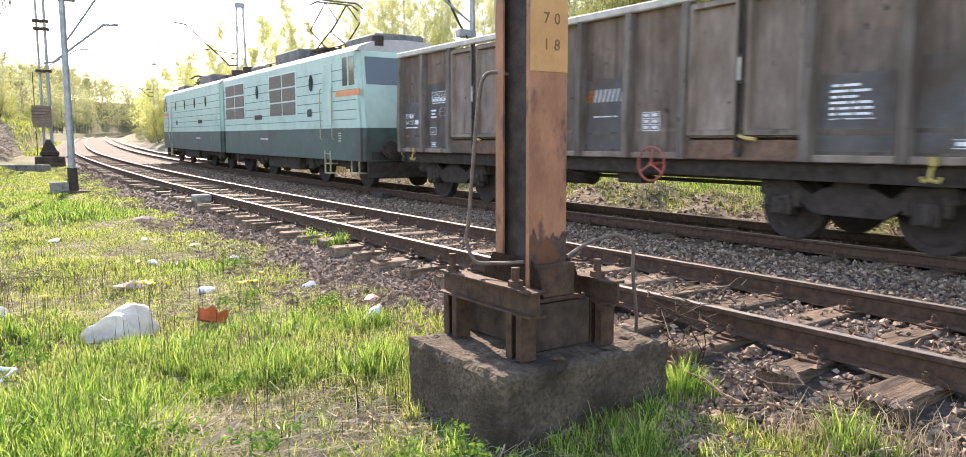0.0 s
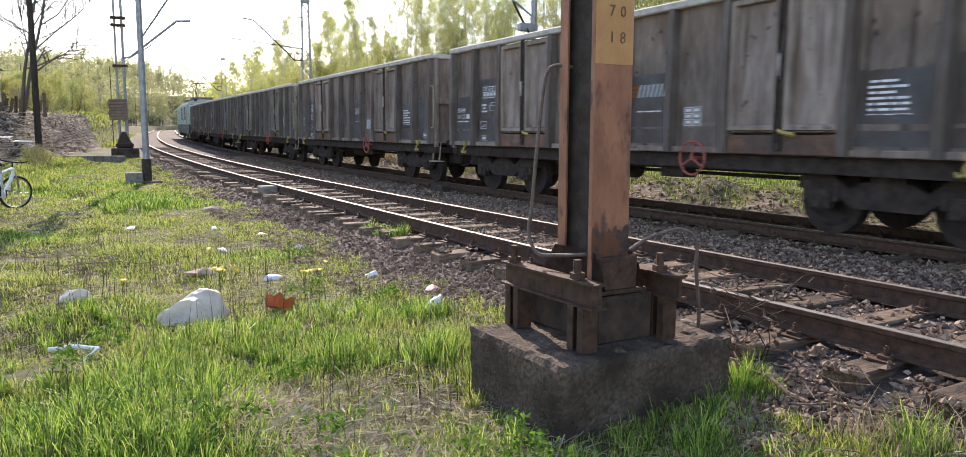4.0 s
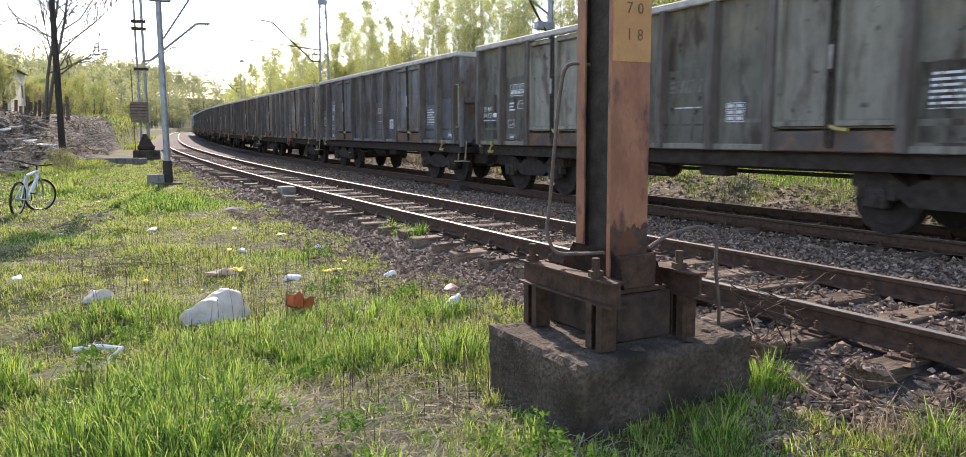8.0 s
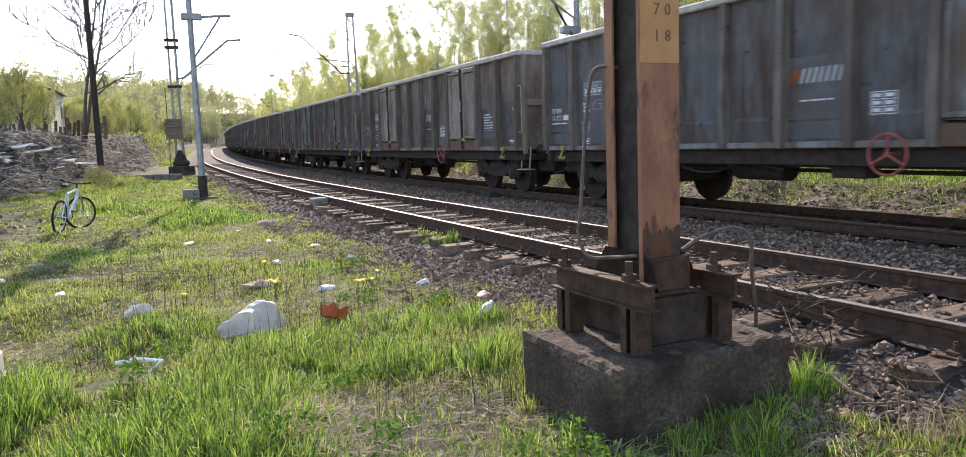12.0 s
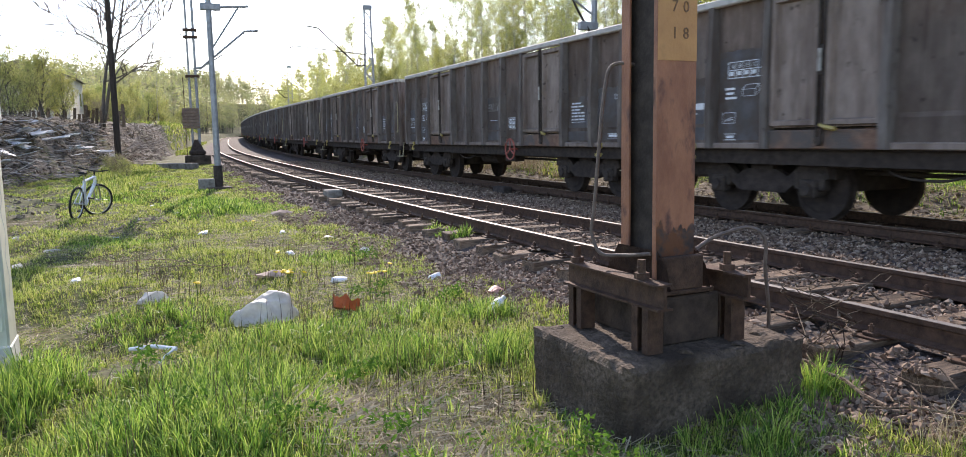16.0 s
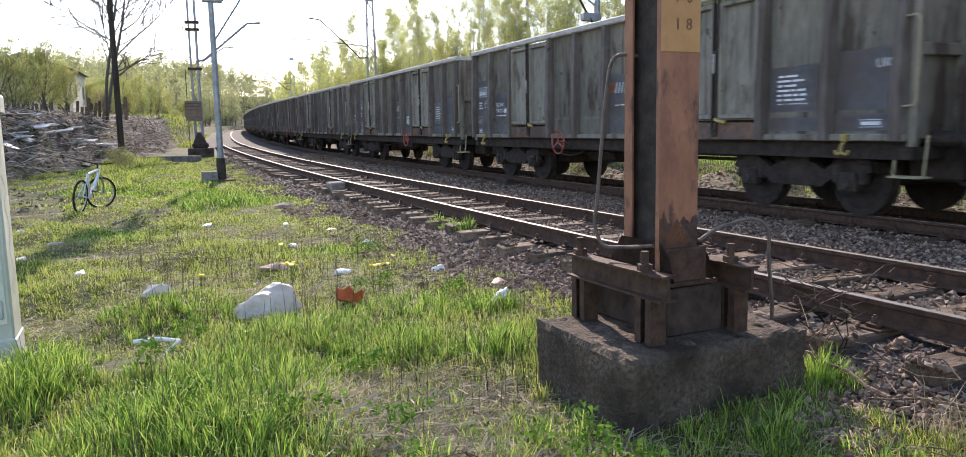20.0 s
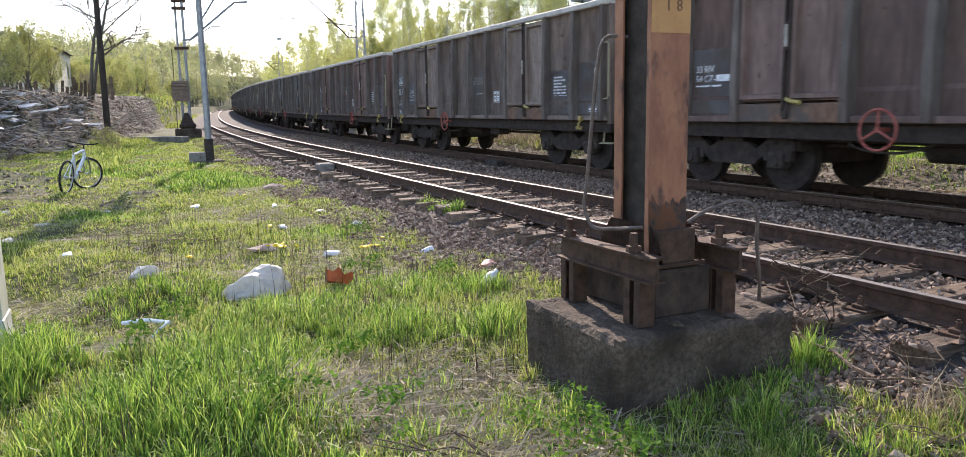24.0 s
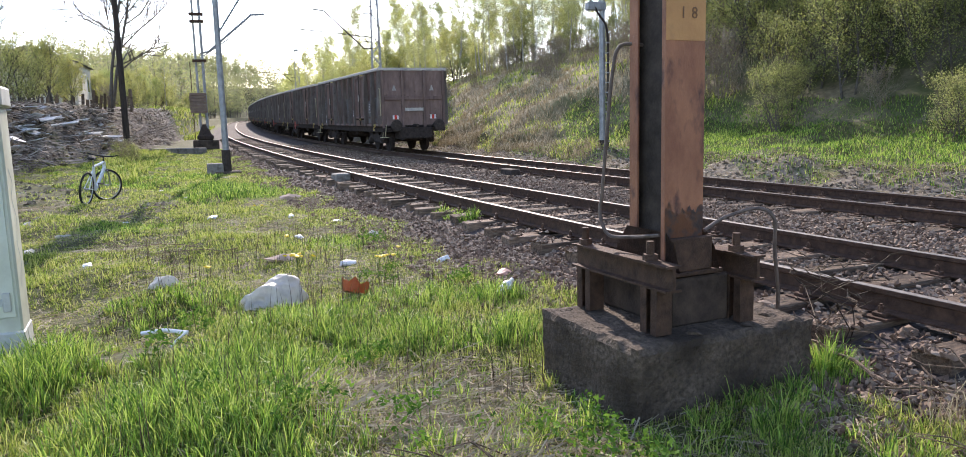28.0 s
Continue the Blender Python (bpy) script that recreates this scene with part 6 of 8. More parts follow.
def patchy(s, u, f, k=0.0):
    """Slow noise between 0 and 1 for patches of growth."""
    v = np.sin(s * f + 1.3 * np.sin(u * f * 1.3 + k)) + np.sin(u * f * 1.7 + 1.1 * np.sin(s * f * 0.8 + 2 * k) + k) + 0.7 * np.sin(s * f * 2.3 - u * f * 2.9 + k)
    return np.clip(0.5 + v / 4.2, 0, 1)


def blades(name, s, u, h, w, lean, mat, label, rs, z_off=0.0, parent=None, category="grass", flat=False):
    """Bent three-piece blades that taper to a point."""
    n = len(s)
    root = at(s, u, ground_z(s, u) + z_off)
    a = rs.random(n) * 6.283
    d = np.stack([np.cos(a), np.sin(a), 0 * a], -1)
    b = rs.random(n) * 6.283
    side = np.stack([np.cos(b), np.sin(b), 0 * b], -1) * (w / 2)[:, None]
    up = np.array([0, 0, 1.0])
    k = lean[:, None]
    hh = h[:, None]
    p1 = root + up * hh * 0.5 * np.sqrt(np.clip(1 - (0.35 * k) ** 2, 0.05, 1)) + d * hh * 0.18 * k
    p2 = root + up * hh * np.sqrt(np.clip(1 - (0.8 * k) ** 2, 0.02, 1)) * 0.95 + d * hh * 0.75 * k
    v = np.stack([root - side, root + side, p1 - side * 0.8, p1 + side * 0.8, p2], 1)
    t = np.array([(0, 1, 3), (0, 3, 2), (2, 3, 4)])
    f = (np.arange(n)[:, None, None] * 5 + t[None]).reshape(-1, 3)
    ob = mesh_arrays(name, v.reshape(-1, 3), f, mat, parent)
    return tagged(ob, label, category, kind="stuff")


def clear_of_things(s, u):
    """Where nothing solid stands on the meadow."""
    ok = ~((s > 2.93) & (s < 3.94) & (u > -3.05) & (u < -1.77))
    ok &= ~(np.hypot((s - 5.45) / 0.3, (u + 5.3) / 0.35) < 1)
    ok &= ~((s > 5.68) & (s < 6.08) & (u > -6.72) & (u < -5.84))
    return ok


def tufted(name, cs, cu, per, rad, h, w, mat, label, rs, spread=0.75):
    """Tufts whose blades fan out from their middle; per, rad and h are given for each tuft."""
    k = rs.poisson(per)
    i = np.repeat(np.arange(len(cs)), k)
    n = len(i)
    az = rs.random(n) * 6.283
    r = rad[i] * rs.random(n) ** 0.6
    z = ground_z(cs, cu) - 0.005
    root = at(cs, cu, z)[i] + np.stack([r * np.cos(az), r * np.sin(az), 0 * r], -1)
    az = az + rs.normal(0, 0.7, n)
    d = np.stack([np.cos(az), np.sin(az), 0 * az], -1)
    b = rs.random(n) * 6.283
    wide = (w[i] * rs.uniform(0.6, 1.3, n) / 2)[:, None]
    side = np.stack([np.cos(b), np.sin(b), 0 * b], -1) * wide
    hh = (h[i] * rs.uniform(0.45, 1.25, n))[:, None]
    q = (spread * np.clip(0.25 + r / rad[i], 0, 1.2) * rs.uniform(0.3, 1.2, n))[:, None]
    up = np.array([0, 0, 1.0])
    p1 = root + up * hh * 0.5 * np.sqrt(np.clip(1 - (0.4 * q) ** 2, 0.05, 1)) + d * hh * 0.2 * q
    droop = 1 - 0.45 * q ** 2
    p2 = root + up * hh * 0.85 * droop + d * hh * 0.6 * q
    p3 = root + up * hh * 0.95 * (droop - 0.25 * q ** 2) + d * hh * 0.9 * q
    v = np.stack([root - side, root + side, p1 - side * 0.9, p1 + side * 0.9, p2 - side * 0.55, p2 + side * 0.55, p3], 1)
    t = np.array([(0, 1, 3), (0, 3, 2), (2, 3, 5), (2, 5, 4), (4, 5, 6)])
    f = (np.arange(n)[:, None, None] * 7 + t[None]).reshape(-1, 3)
    return tagged(mesh_arrays(name, v.reshape(-1, 3), f, mat), label, "grass", kind="stuff")


def bare_spots(s, u):
    """Worn and strawy places in the meadow."""
    b = (np.hypot((s - 4.2) / 0.6, (u + 3.85) / 0.42) < 1) | (np.hypot((s - 7.2) / 0.4, (u + 4.2) / 0.4) < 1) | (np.hypot((s - 2.7) / 0.5, (u + 3.8) / 0.4) < 1)
    b |= (np.hypot((s - 5.5) / 0.35, (u + 5.3) / 0.4) < 1) | (np.hypot((s - 3.5) / 0.5, (u + 3.3) / 0.3) < 1)
    b |= np.hypot((s - 3.3) / 0.8, (u + 3.9) / 0.45) < 0.9 + 0.4 * np.sin(5 * s + 3 * u) + 0.2 * np.sin(13 * u)
    return b | ((s > 14) & (s < 30) & (u < -6.75 - 0.02 * (s - 14)))


rs = np.random.default_rng(21)
n = 74000
s_ = 1.4 + 46 * rs.random(n) ** 2.35
u_ = rs.uniform(-9.8, -1.55, n)
edge = -1.95 + 0.16 * np.sin(s_ * 1.3) + 0.12 * np.sin(s_ * 3.1)
cover = patchy(s_, u_, 1.5) * 0.6 + patchy(s_, u_, 4.0, 1.0) * 0.4
keep = (u_ < edge) & clear_of_things(s_, u_) & (rs.random(n) < 0.42 + 1.0 * cover) & (bank_share(s_, u_) < 0.12)
keep &= ~(bare_spots(s_, u_) & (rs.random(n) > 0.62))
keep &= rs.random(n) < 0.22 + 0.78 * np.clip((s_ - 1.5 - 0.3 * np.sin(2.1 * u_)) / 0.9, 0, 1)
keep &= ~((s_ > 15.6) & (s_ < 24) & (u_ < -6.55 - 0.07 * (s_ - 15.6)) & (rs.random(n) > 0.12))
s_, u_, cover = s_[keep], u_[keep], cover[keep]
far = np.clip((s_ - 5) / 16, 0, 1)
m = len(s_)
tufted("meadow_grass", s_, u_, 13 - 5 * far, (0.03 + 0.06 * rs.random(m)) * (1 + 1.2 * far), (0.045 + 0.12 * cover ** 1.5) * rs.uniform(0.5, 1.3, m) * (1 - 0.35 * np.clip((s_ - 5.2) / 1.5, 0, 1)), 0.0045 + 0.011 * far, M["blade"], "short yellow-green spring grass in tufts", rs, 0.95)

n = 5000
s_, u_ = rs.uniform(-4, 1.5, n), rs.uniform(-8, -2.05, n)
m = len(s_)
tufted("meadow_grass", s_, u_, np.full(m, 11.0), 0.03 + 0.06 * rs.random(m), rs.uniform(0.05, 0.15, m), np.full(m, 0.006), M["blade"], "spring grass tufts beside the track bed", rs, 0.95)

# rank grass and weeds on the rise between the bicycle and the bank
n = 5200
s_, u_ = rs.uniform(22, 44, n), rs.uniform(-7.9, -4.6, n)
keep = (patchy(s_, u_, 1.1) > 0.3) & (u_ > -6.3 - 0.055 * (s_ - 22)) & (u_ < -5.6 + 0.045 * (s_ - 22)) & clear_of_things(s_, u_)
s_, u_ = s_[keep], u_[keep]
m = len(s_)
tufted("rank_grass", s_, u_, np.full(m, 9.0), 0.06 + 0.09 * rs.random(m), rs.uniform(0.1, 0.3, m), np.full(m, 0.02), M["blade"], "rank green grass and weeds below the bank", rs, 0.95)

# lush tall tufts near the path, round the block and at the cabinet
cs, cu, ch = [], [], []
for c_s, c_u, rad, hh, cnt in ((4.7, -4.75, 0.75, 0.24, 3800), (4.0, -5.2, 0.6, 0.25, 2600), (5.6, -4.2, 0.6, 0.2, 2200), (5.0, -3.6, 0.5, 0.22, 2000), (6.0, -3.2, 0.6, 0.18, 1500), (3.5, -4.8, 0.5, 0.22, 1800),
                               (2.6, -2.45, 0.4, 0.22, 420), (2.75, -2.0, 0.28, 0.2, 200), (2.45, -2.9, 0.45, 0.2, 320), (3.1, -3.9, 0.5, 0.17, 900), (3.7, -3.7, 0.45, 0.15, 700), (3.0, -4.3, 0.3, 0.2, 400), (2.0, -2.35, 0.4, 0.15, 600), (4.6, -2.9, 0.5, 0.2, 1100), (5.4, -5.7, 0.45, 0.28, 1800), (4.9, -6.1, 0.5, 0.28, 1500),
                               (1.9, -1.7, 0.22, 0.24, 500), (2.95, -1.66, 0.16, 0.24, 420), (17.2, -3.4, 1.3, 0.2, 3200), (19.5, -3.7, 1.2, 0.2, 2600), (5.7, -2.5, 0.35, 0.2, 900), (6.7, -5.0, 0.7, 0.15, 1300), (9.5, -3.0, 0.6, 0.14, 900),
                               (12.5, -5.5, 1.0, 0.12, 1400), (3.2, -3.35, 0.3, 0.22, 700), (9.65, -1.0, 0.09, 0.26, 150), (10.1, -1.08, 0.08, 0.2, 120), (10.5, -1.12, 0.09, 0.22, 130), (22, -6.0, 1.6, 0.2, 3000), (27, -6.4, 1.8, 0.2, 2600), (32, -6.0, 2.2, 0.22, 2600), (24, -4.2, 1.3, 0.14, 1500)):
    cnt = max(6, int(cnt * 0.07))
    r = rad * np.sqrt(rs.random(cnt)) * (0.7 + 0.5 * rs.random(cnt))
    a = rs.random(cnt) * 6.283
    cs.append(c_s + r * np.cos(a)); cu.append(c_u + r * np.sin(a))
    ch.append(hh * (1.1 - 0.6 * r / rad) * rs.uniform(0.55, 1.2, cnt))
cs, cu, ch = np.concatenate(cs), np.concatenate(cu), np.concatenate(ch)
ok = clear_of_things(cs, cu) & ~(bare_spots(cs, cu) & (rs.random(len(cs)) > 0.3))
cs, cu, ch = cs[ok], cu[ok], np.clip(ch[ok], 0.04, 0.5)
far = np.clip((cs - 6) / 12, 0, 1)
tufted("lush_grass", cs, cu, 20 - 6 * far, (0.025 + 0.05 * rs.random(len(cs))) * (1 + 2 * far), ch, 0.006 + 0.012 * far, M["lush"], "tall fresh green grass tufts round the foundation", rs, 0.7)

# grass on the shelf beyond the far track and on the banks
n = 170000
s2 = -12 + 52 * rs.random(n)
u2 = 7.0 + 6.0 * rs.random(n) ** 0.8
k2 = rs.random(n) < np.where(u2 < 7.7, 0.8 * (patchy(s2, u2, 1.6) > 0.5), 0.35 + 0.65 * patchy(s2, u2, 0.8))
k2 &= s2 + 1.5 * np.sin(u2 * 1.7) < 25
s2, u2 = s2[k2], u2[k2]
blades("shelf_grass", s2, u2, rs.uniform(0.04, 0.14, len(s2)), rs.uniform(0.01, 0.022, len(s2)), rs.uniform(0.2, 1.0, len(s2)), M["lush"], "bright grass on the shelf beyond the tracks", rs)
n = 60000
s3, u3 = rs.uniform(20, 75, n), 7.2 + 20 * rs.random(n) ** 1.3
k3 = patchy(s3, u3, 0.9) > 0.5
s3, u3 = s3[k3], u3[k3]
n = len(s3)
blades("slope_grass", s3, u3, rs.uniform(0.08, 0.32, n), rs.uniform(0.015, 0.04, n), rs.uniform(0.3, 1.0, n), M["blade"], "yellow-green grass tufts on the hillside", rs)
n = 90000
s3, u3 = rs.uniform(20, 75, n), 7.2 + 20 * rs.random(n) ** 1.3
k3 = patchy(s3, u3, 0.9) < 0.62
s3, u3 = s3[k3], u3[k3]
n = len(s3)
blades("dry_slope_grass", s3, u3, rs.uniform(0.1, 0.4, n), rs.uniform(0.012, 0.035, n), rs.uniform(0.4, 1.1, n), M["straw"], "dead tan grass matted over the hillside", rs)
n = 42000
s3, u3 = rs.uniform(68, 135, n), -2.7 - 16 * rs.random(n) ** 1.5
blades("bank_grass", s3, u3, rs.uniform(0.15, 0.45, n), rs.uniform(0.04, 0.09, n), rs.uniform(0.3, 1.0, n), M["blade"], "grass on the far end of the bank", rs)

# straw and dead stems lying about
def straws(name, s, u, ln, w, mat, label, rs, z=0.012, lift=0.06):
    n = len(s)
    p = at(s, u, ground_z(s, u) + z + rs.random(n) * 0.03)
    a = rs.random(n) * 6.283
    d = np.stack([np.cos(a), np.sin(a), rs.normal(0, lift, n)], -1) * ln[:, None]
    side = np.stack([-np.sin(a), np.cos(a), 0 * a + 0.5], -1) * (w / 2)[:, None]
    v = np.stack([p - side, p + side, p + d + side, p + d - side], 1)
    f = np.arange(n * 4).reshape(n, 4)
    return tagged(mesh_arrays(name, v.reshape(-1, 3), f, mat), label, "dry grass", kind="stuff")


n = 70000
s4 = 1.5 + 16 * rs.random(n) ** 1.6
u4 = rs.uniform(-8, -2.0, n)
w4 = 1 - patchy(s4, u4, 1.5) * 0.65 - patchy(s4, u4, 4.0, 1.0) * 0.35
bare = bare_spots(s4, u4)
k4 = ((rs.random(n) < w4 * 0.8) | bare) & clear_of_things(s4, u4)
s4, u4 = s4[k4], u4[k4]
straws("dry_straw", s4, u4, rs.uniform(0.05, 0.22, len(s4)), rs.uniform(0.002, 0.005, len(s4)), M["straw"], "dead straw and stems lying on the ground", rs)
n = 9000
s4, u4 = rs.normal(3.4, 0.42, n), rs.normal(-3.85, 0.3, n)
k4 = clear_of_things(s4, u4)
straws("dry_straw", s4[k4], u4[k4], rs.uniform(0.04, 0.26, int(k4.sum())), rs.uniform(0.003, 0.008, int(k4.sum())), M["straw"], "flattened pale straw on a worn patch", rs, lift=0.12)
n = 14000
s5, u5 = rs.uniform(-10, 40, n), rs.uniform(6.6, 8.3, n)
straws("bank_straw", s5, u5, rs.uniform(0.1, 0.38, n), rs.uniform(0.005, 0.012, n), M["straw"], "dead stems over the dark earth bank", rs, lift=0.25)
n = 1500
s6, u6 = 3.6 + 8 * rs.random(n) ** 1.2, rs.uniform(-5.6, -2.3, n)
k6 = clear_of_things(s6, u6) & (patchy(s6, u6, 2.2, 2.0) > 0.42)
s6, u6 = s6[k6], u6[k6]
n = len(s6)
blades("dry_stalks", s6, u6, rs.uniform(0.12, 0.42, n), np.full(n, 0.005), rs.uniform(0.0, 0.35, n), M["stalk"], "thin dark dead stalks standing in the grass", rs)


def leafy(name, centres, per, rad, size, mat, label, rs, category="weeds", kind="stuff", flat=0.6, parent=None):
    """Small pointed leaves round the given world places."""
    c = np.repeat(np.asarray(centres, float), per, 0)
    n = len(c)
    d = rs.normal(0, 1, (n, 3))
    d /= np.linalg.norm(d, axis=1)[:, None]
    r = rad * rs.random(n) ** 0.5
    p = c + d * r[:, None] * np.array([1, 1, flat])
    a = rs.normal(0, 1, (n, 3)); a /= np.linalg.norm(a, axis=1)[:, None]
    b = np.cross(a, rs.normal(0, 1, (n, 3))); b /= np.linalg.norm(b, axis=1)[:, None] + 1e-9
    L = (size * rs.uniform(0.6, 1.4, n))[:, None]
    v = np.stack([p - a * L, p + b * L * 0.45, p + a * L, p - b * L * 0.45], 1)
    f = np.arange(n * 4).reshape(n, 4)
    return tagged(mesh_arrays(name, v.reshape(-1, 3), f, mat, parent), label, category, kind=kind)


wc = []
for c_s, c_u in ((4.55, -3.95), (3.3, -4.05), (3.0, -3.5), (2.8, -3.2), (4.0, -5.0), (5.2, -5.1), (2.5, -3.4), (3.6, -4.5), (6.3, -2.5), (5.9, -4.9), (6.9, -3.1), (9.0, -2.6)):
    for _ in range(7):
        a_s, a_u = c_s + rs.normal(0, 0.13), c_u + rs.normal(0, 0.13)
        wc.append(at(a_s, a_u, float(ground_z(a_s, a_u)) + 0.06 + 0.13 * rs.random()))
leafy("weed_leaves", wc, 30, 0.09, 0.017, M["weed"], "low leafy weeds with small pointed leaves", rs)

# ---- trees ----
M["bark_grey"] = material("grey_bark", (0.07, 0.06, 0.05), (0.17, 0.15, 0.13), 9, 0.9, 0, 0.6, 30, stretch=(3, 3, 0.6))
M["bark_birch"] = material("birch_bark", (0.3, 0.29, 0.27), (0.5, 0.48, 0.45), 7, 0.8, 0, 0.4, 30, stretch=(1, 1, 3), dirt=(0.06, 0.05, 0.045), dirt_scale=5, dirt_lo=0.55, dirt_hi=0.65)
M["leaf_spring"] = leaf_material("spring_leaves", [(0.36, 0.4, 0.13), (0.5, 0.52, 0.18), (0.64, 0.62, 0.26), (0.42, 0.45, 0.15)], 0.55)
M["leaf_yellow"] = leaf_material("yellow_leaves", [(0.36, 0.36, 0.108), (0.5, 0.47, 0.162), (0.32, 0.36, 0.108)], 0.5)
M["leaf_green"] = leaf_material("green_leaves", [(0.2, 0.26, 0.08), (0.34, 0.4, 0.12), (0.52, 0.54, 0.2)], 0.52)
M["leaf_dark"] = leaf_material("dark_bush_leaves", [(0.12, 0.145, 0.05), (0.25, 0.285, 0.085), (0.45, 0.47, 0.165)], 0.52)
M["leaf_bramble"] = leaf_material("bramble_leaves", [(0.17, 0.2, 0.065), (0.32, 0.35, 0.11), (0.5, 0.5, 0.19)], 0.5)
M["leaf_ivy"] = leaf_material("ivy_leaves", [(0.045, 0.055, 0.024), (0.085, 0.1, 0.038), (0.15, 0.165, 0.06)], 0.3)
M["bramble"] = material("bramble_stems", (0.16, 0.125, 0.095), (0.32, 0.27, 0.21), 9, 0.85, 0, 0.3, 30)
M["twig"] = leaf_material("twigs_and_buds", [(0.09, 0.075, 0.06), (0.16, 0.14, 0.1), (0.24, 0.22, 0.1)], 0.1, 0.8)


def bent(rs, p, d, length, k, wob, lift):
    """A wavering line of k pieces that bends upwards by lift."""
    pts = [np.array(p, float)]
    d = np.array(d, float)
    for _ in range(k):
        d = d + rs.normal(0, wob, 3) + np.array([0, 0, lift])
        d /= np.linalg.norm(d)
        pts.append(pts[-1] + d * length / k)
    return pts


def along(pts, f):
    x = f * (len(pts) - 1)
    i = min(int(x), len(pts) - 2)
    return pts[i] + (pts[i + 1] - pts[i]) * (x - i), (pts[i + 1] - pts[i]) / np.linalg.norm(pts[i + 1] - pts[i])


def build_tree(name, seed, height, r0, limbs, low, reach, bark, leaf, per, rad, size, label, category="tree", group="", stems=1, lift=0.12, subs=4, twigs=0, steep=0.5, splay=0.28, stout=1.0):
    """Stems with limbs all the way up, side branches on those, and leaves round their outer ends."""
    rs = np.random.default_rng(seed)
    big, fine = bmesh.new(), bmesh.new()
    tips = []
    for st in range(stems):
        sp = splay if stems > 1 else 0.03
        base = [rs.normal(0, 0.2) * (stems > 1), rs.normal(0, 0.2) * (stems > 1), -0.3]
        tr = bent(rs, base, [rs.normal(0, sp), rs.normal(0, sp), 1.0], height * rs.uniform(0.85, 1.05), 9, 0.05, 0.03)
        tube(big, tr, [r0 * (1 - 0.9 * i / 9) for i in range(10)], 7)
        for k in range(limbs):
            f = low + (0.98 - low) * (k + rs.random()) / limbs
            p, d = along(tr, f)
            az = k * 2.4 + rs.normal(0, 0.4)
            g = (f - low) / (1 - low)
            shape = math.sin(math.pi * min(1, 0.25 + 0.72 * g)) ** 0.7
            L = reach * shape * rs.uniform(0.7, 1.15)
            e = steep + 0.5 * g
            limb = bent(rs, p, [math.cos(az) * math.cos(e), math.sin(az) * math.cos(e), math.sin(e)], L, 5, 0.1, lift)
            tube(fine, limb, [max(0.006 * stout, r0 * (1 - f * 0.85) * 0.42 * max(1.0, 0.5 * stout) * (1 - 0.85 * i / 5)) for i in range(6)], 4)
            tips += [along(limb, q)[0] for q in (0.55, 0.8, 1.0)]
            for j in range(subs):
                q = 0.3 + 0.65 * (j + rs.random()) / subs
                p2, d2 = along(limb, q)
                v = rs.normal(0, 1, 3); v -= d2 * v.dot(d2); v /= np.linalg.norm(v)
                br = bent(rs, p2, d2 * 0.6 + v * 0.7 + np.array([0, 0, 0.2]), L * rs.uniform(0.25, 0.5), 3, 0.12, lift)
                tube(fine, br, [0.012 * stout, 0.009 * stout, 0.006 * stout, 0.004 * stout], 3)
                tips += [along(br, 0.6)[0], br[-1]]
                for _ in range(twigs):
                    p3, d3 = along(br, rs.uniform(0.2, 1.0))
                    v = rs.normal(0, 1, 3); v /= np.linalg.norm(v)
                    tw = bent(rs, p3, d3 * 0.7 + v * 0.6, L * rs.uniform(0.12, 0.25), 2, 0.15, lift)
                    tube(fine, tw, [0.007 * stout, 0.005 * stout, 0.003 * stout], 3)
                    tips.append(tw[-1])
    ob = empty(name)
    part("trunk", big, bark, ob, smooth=True)
    part("branchwork", fine, bark, ob, smooth=True)["kind"] = "stuff"
    if per:
        leafy("crown", tips, per, rad, size, leaf, "", rs, "", "stuff", 0.9, ob)
    return tagged(ob, label, category, group)


def plant(src, s, u, scale=1.0, turn=0.0, dz=0.0):
    p = at(s, u, float(ground_z(s, u)) + dz)
    m = pose(p[0], p[1], p[2], 0, 0, turn)
    ob = copy_thing(src, m)
    ob.matrix_basis = m @ Matrix.Scale(scale, 4)
    return ob


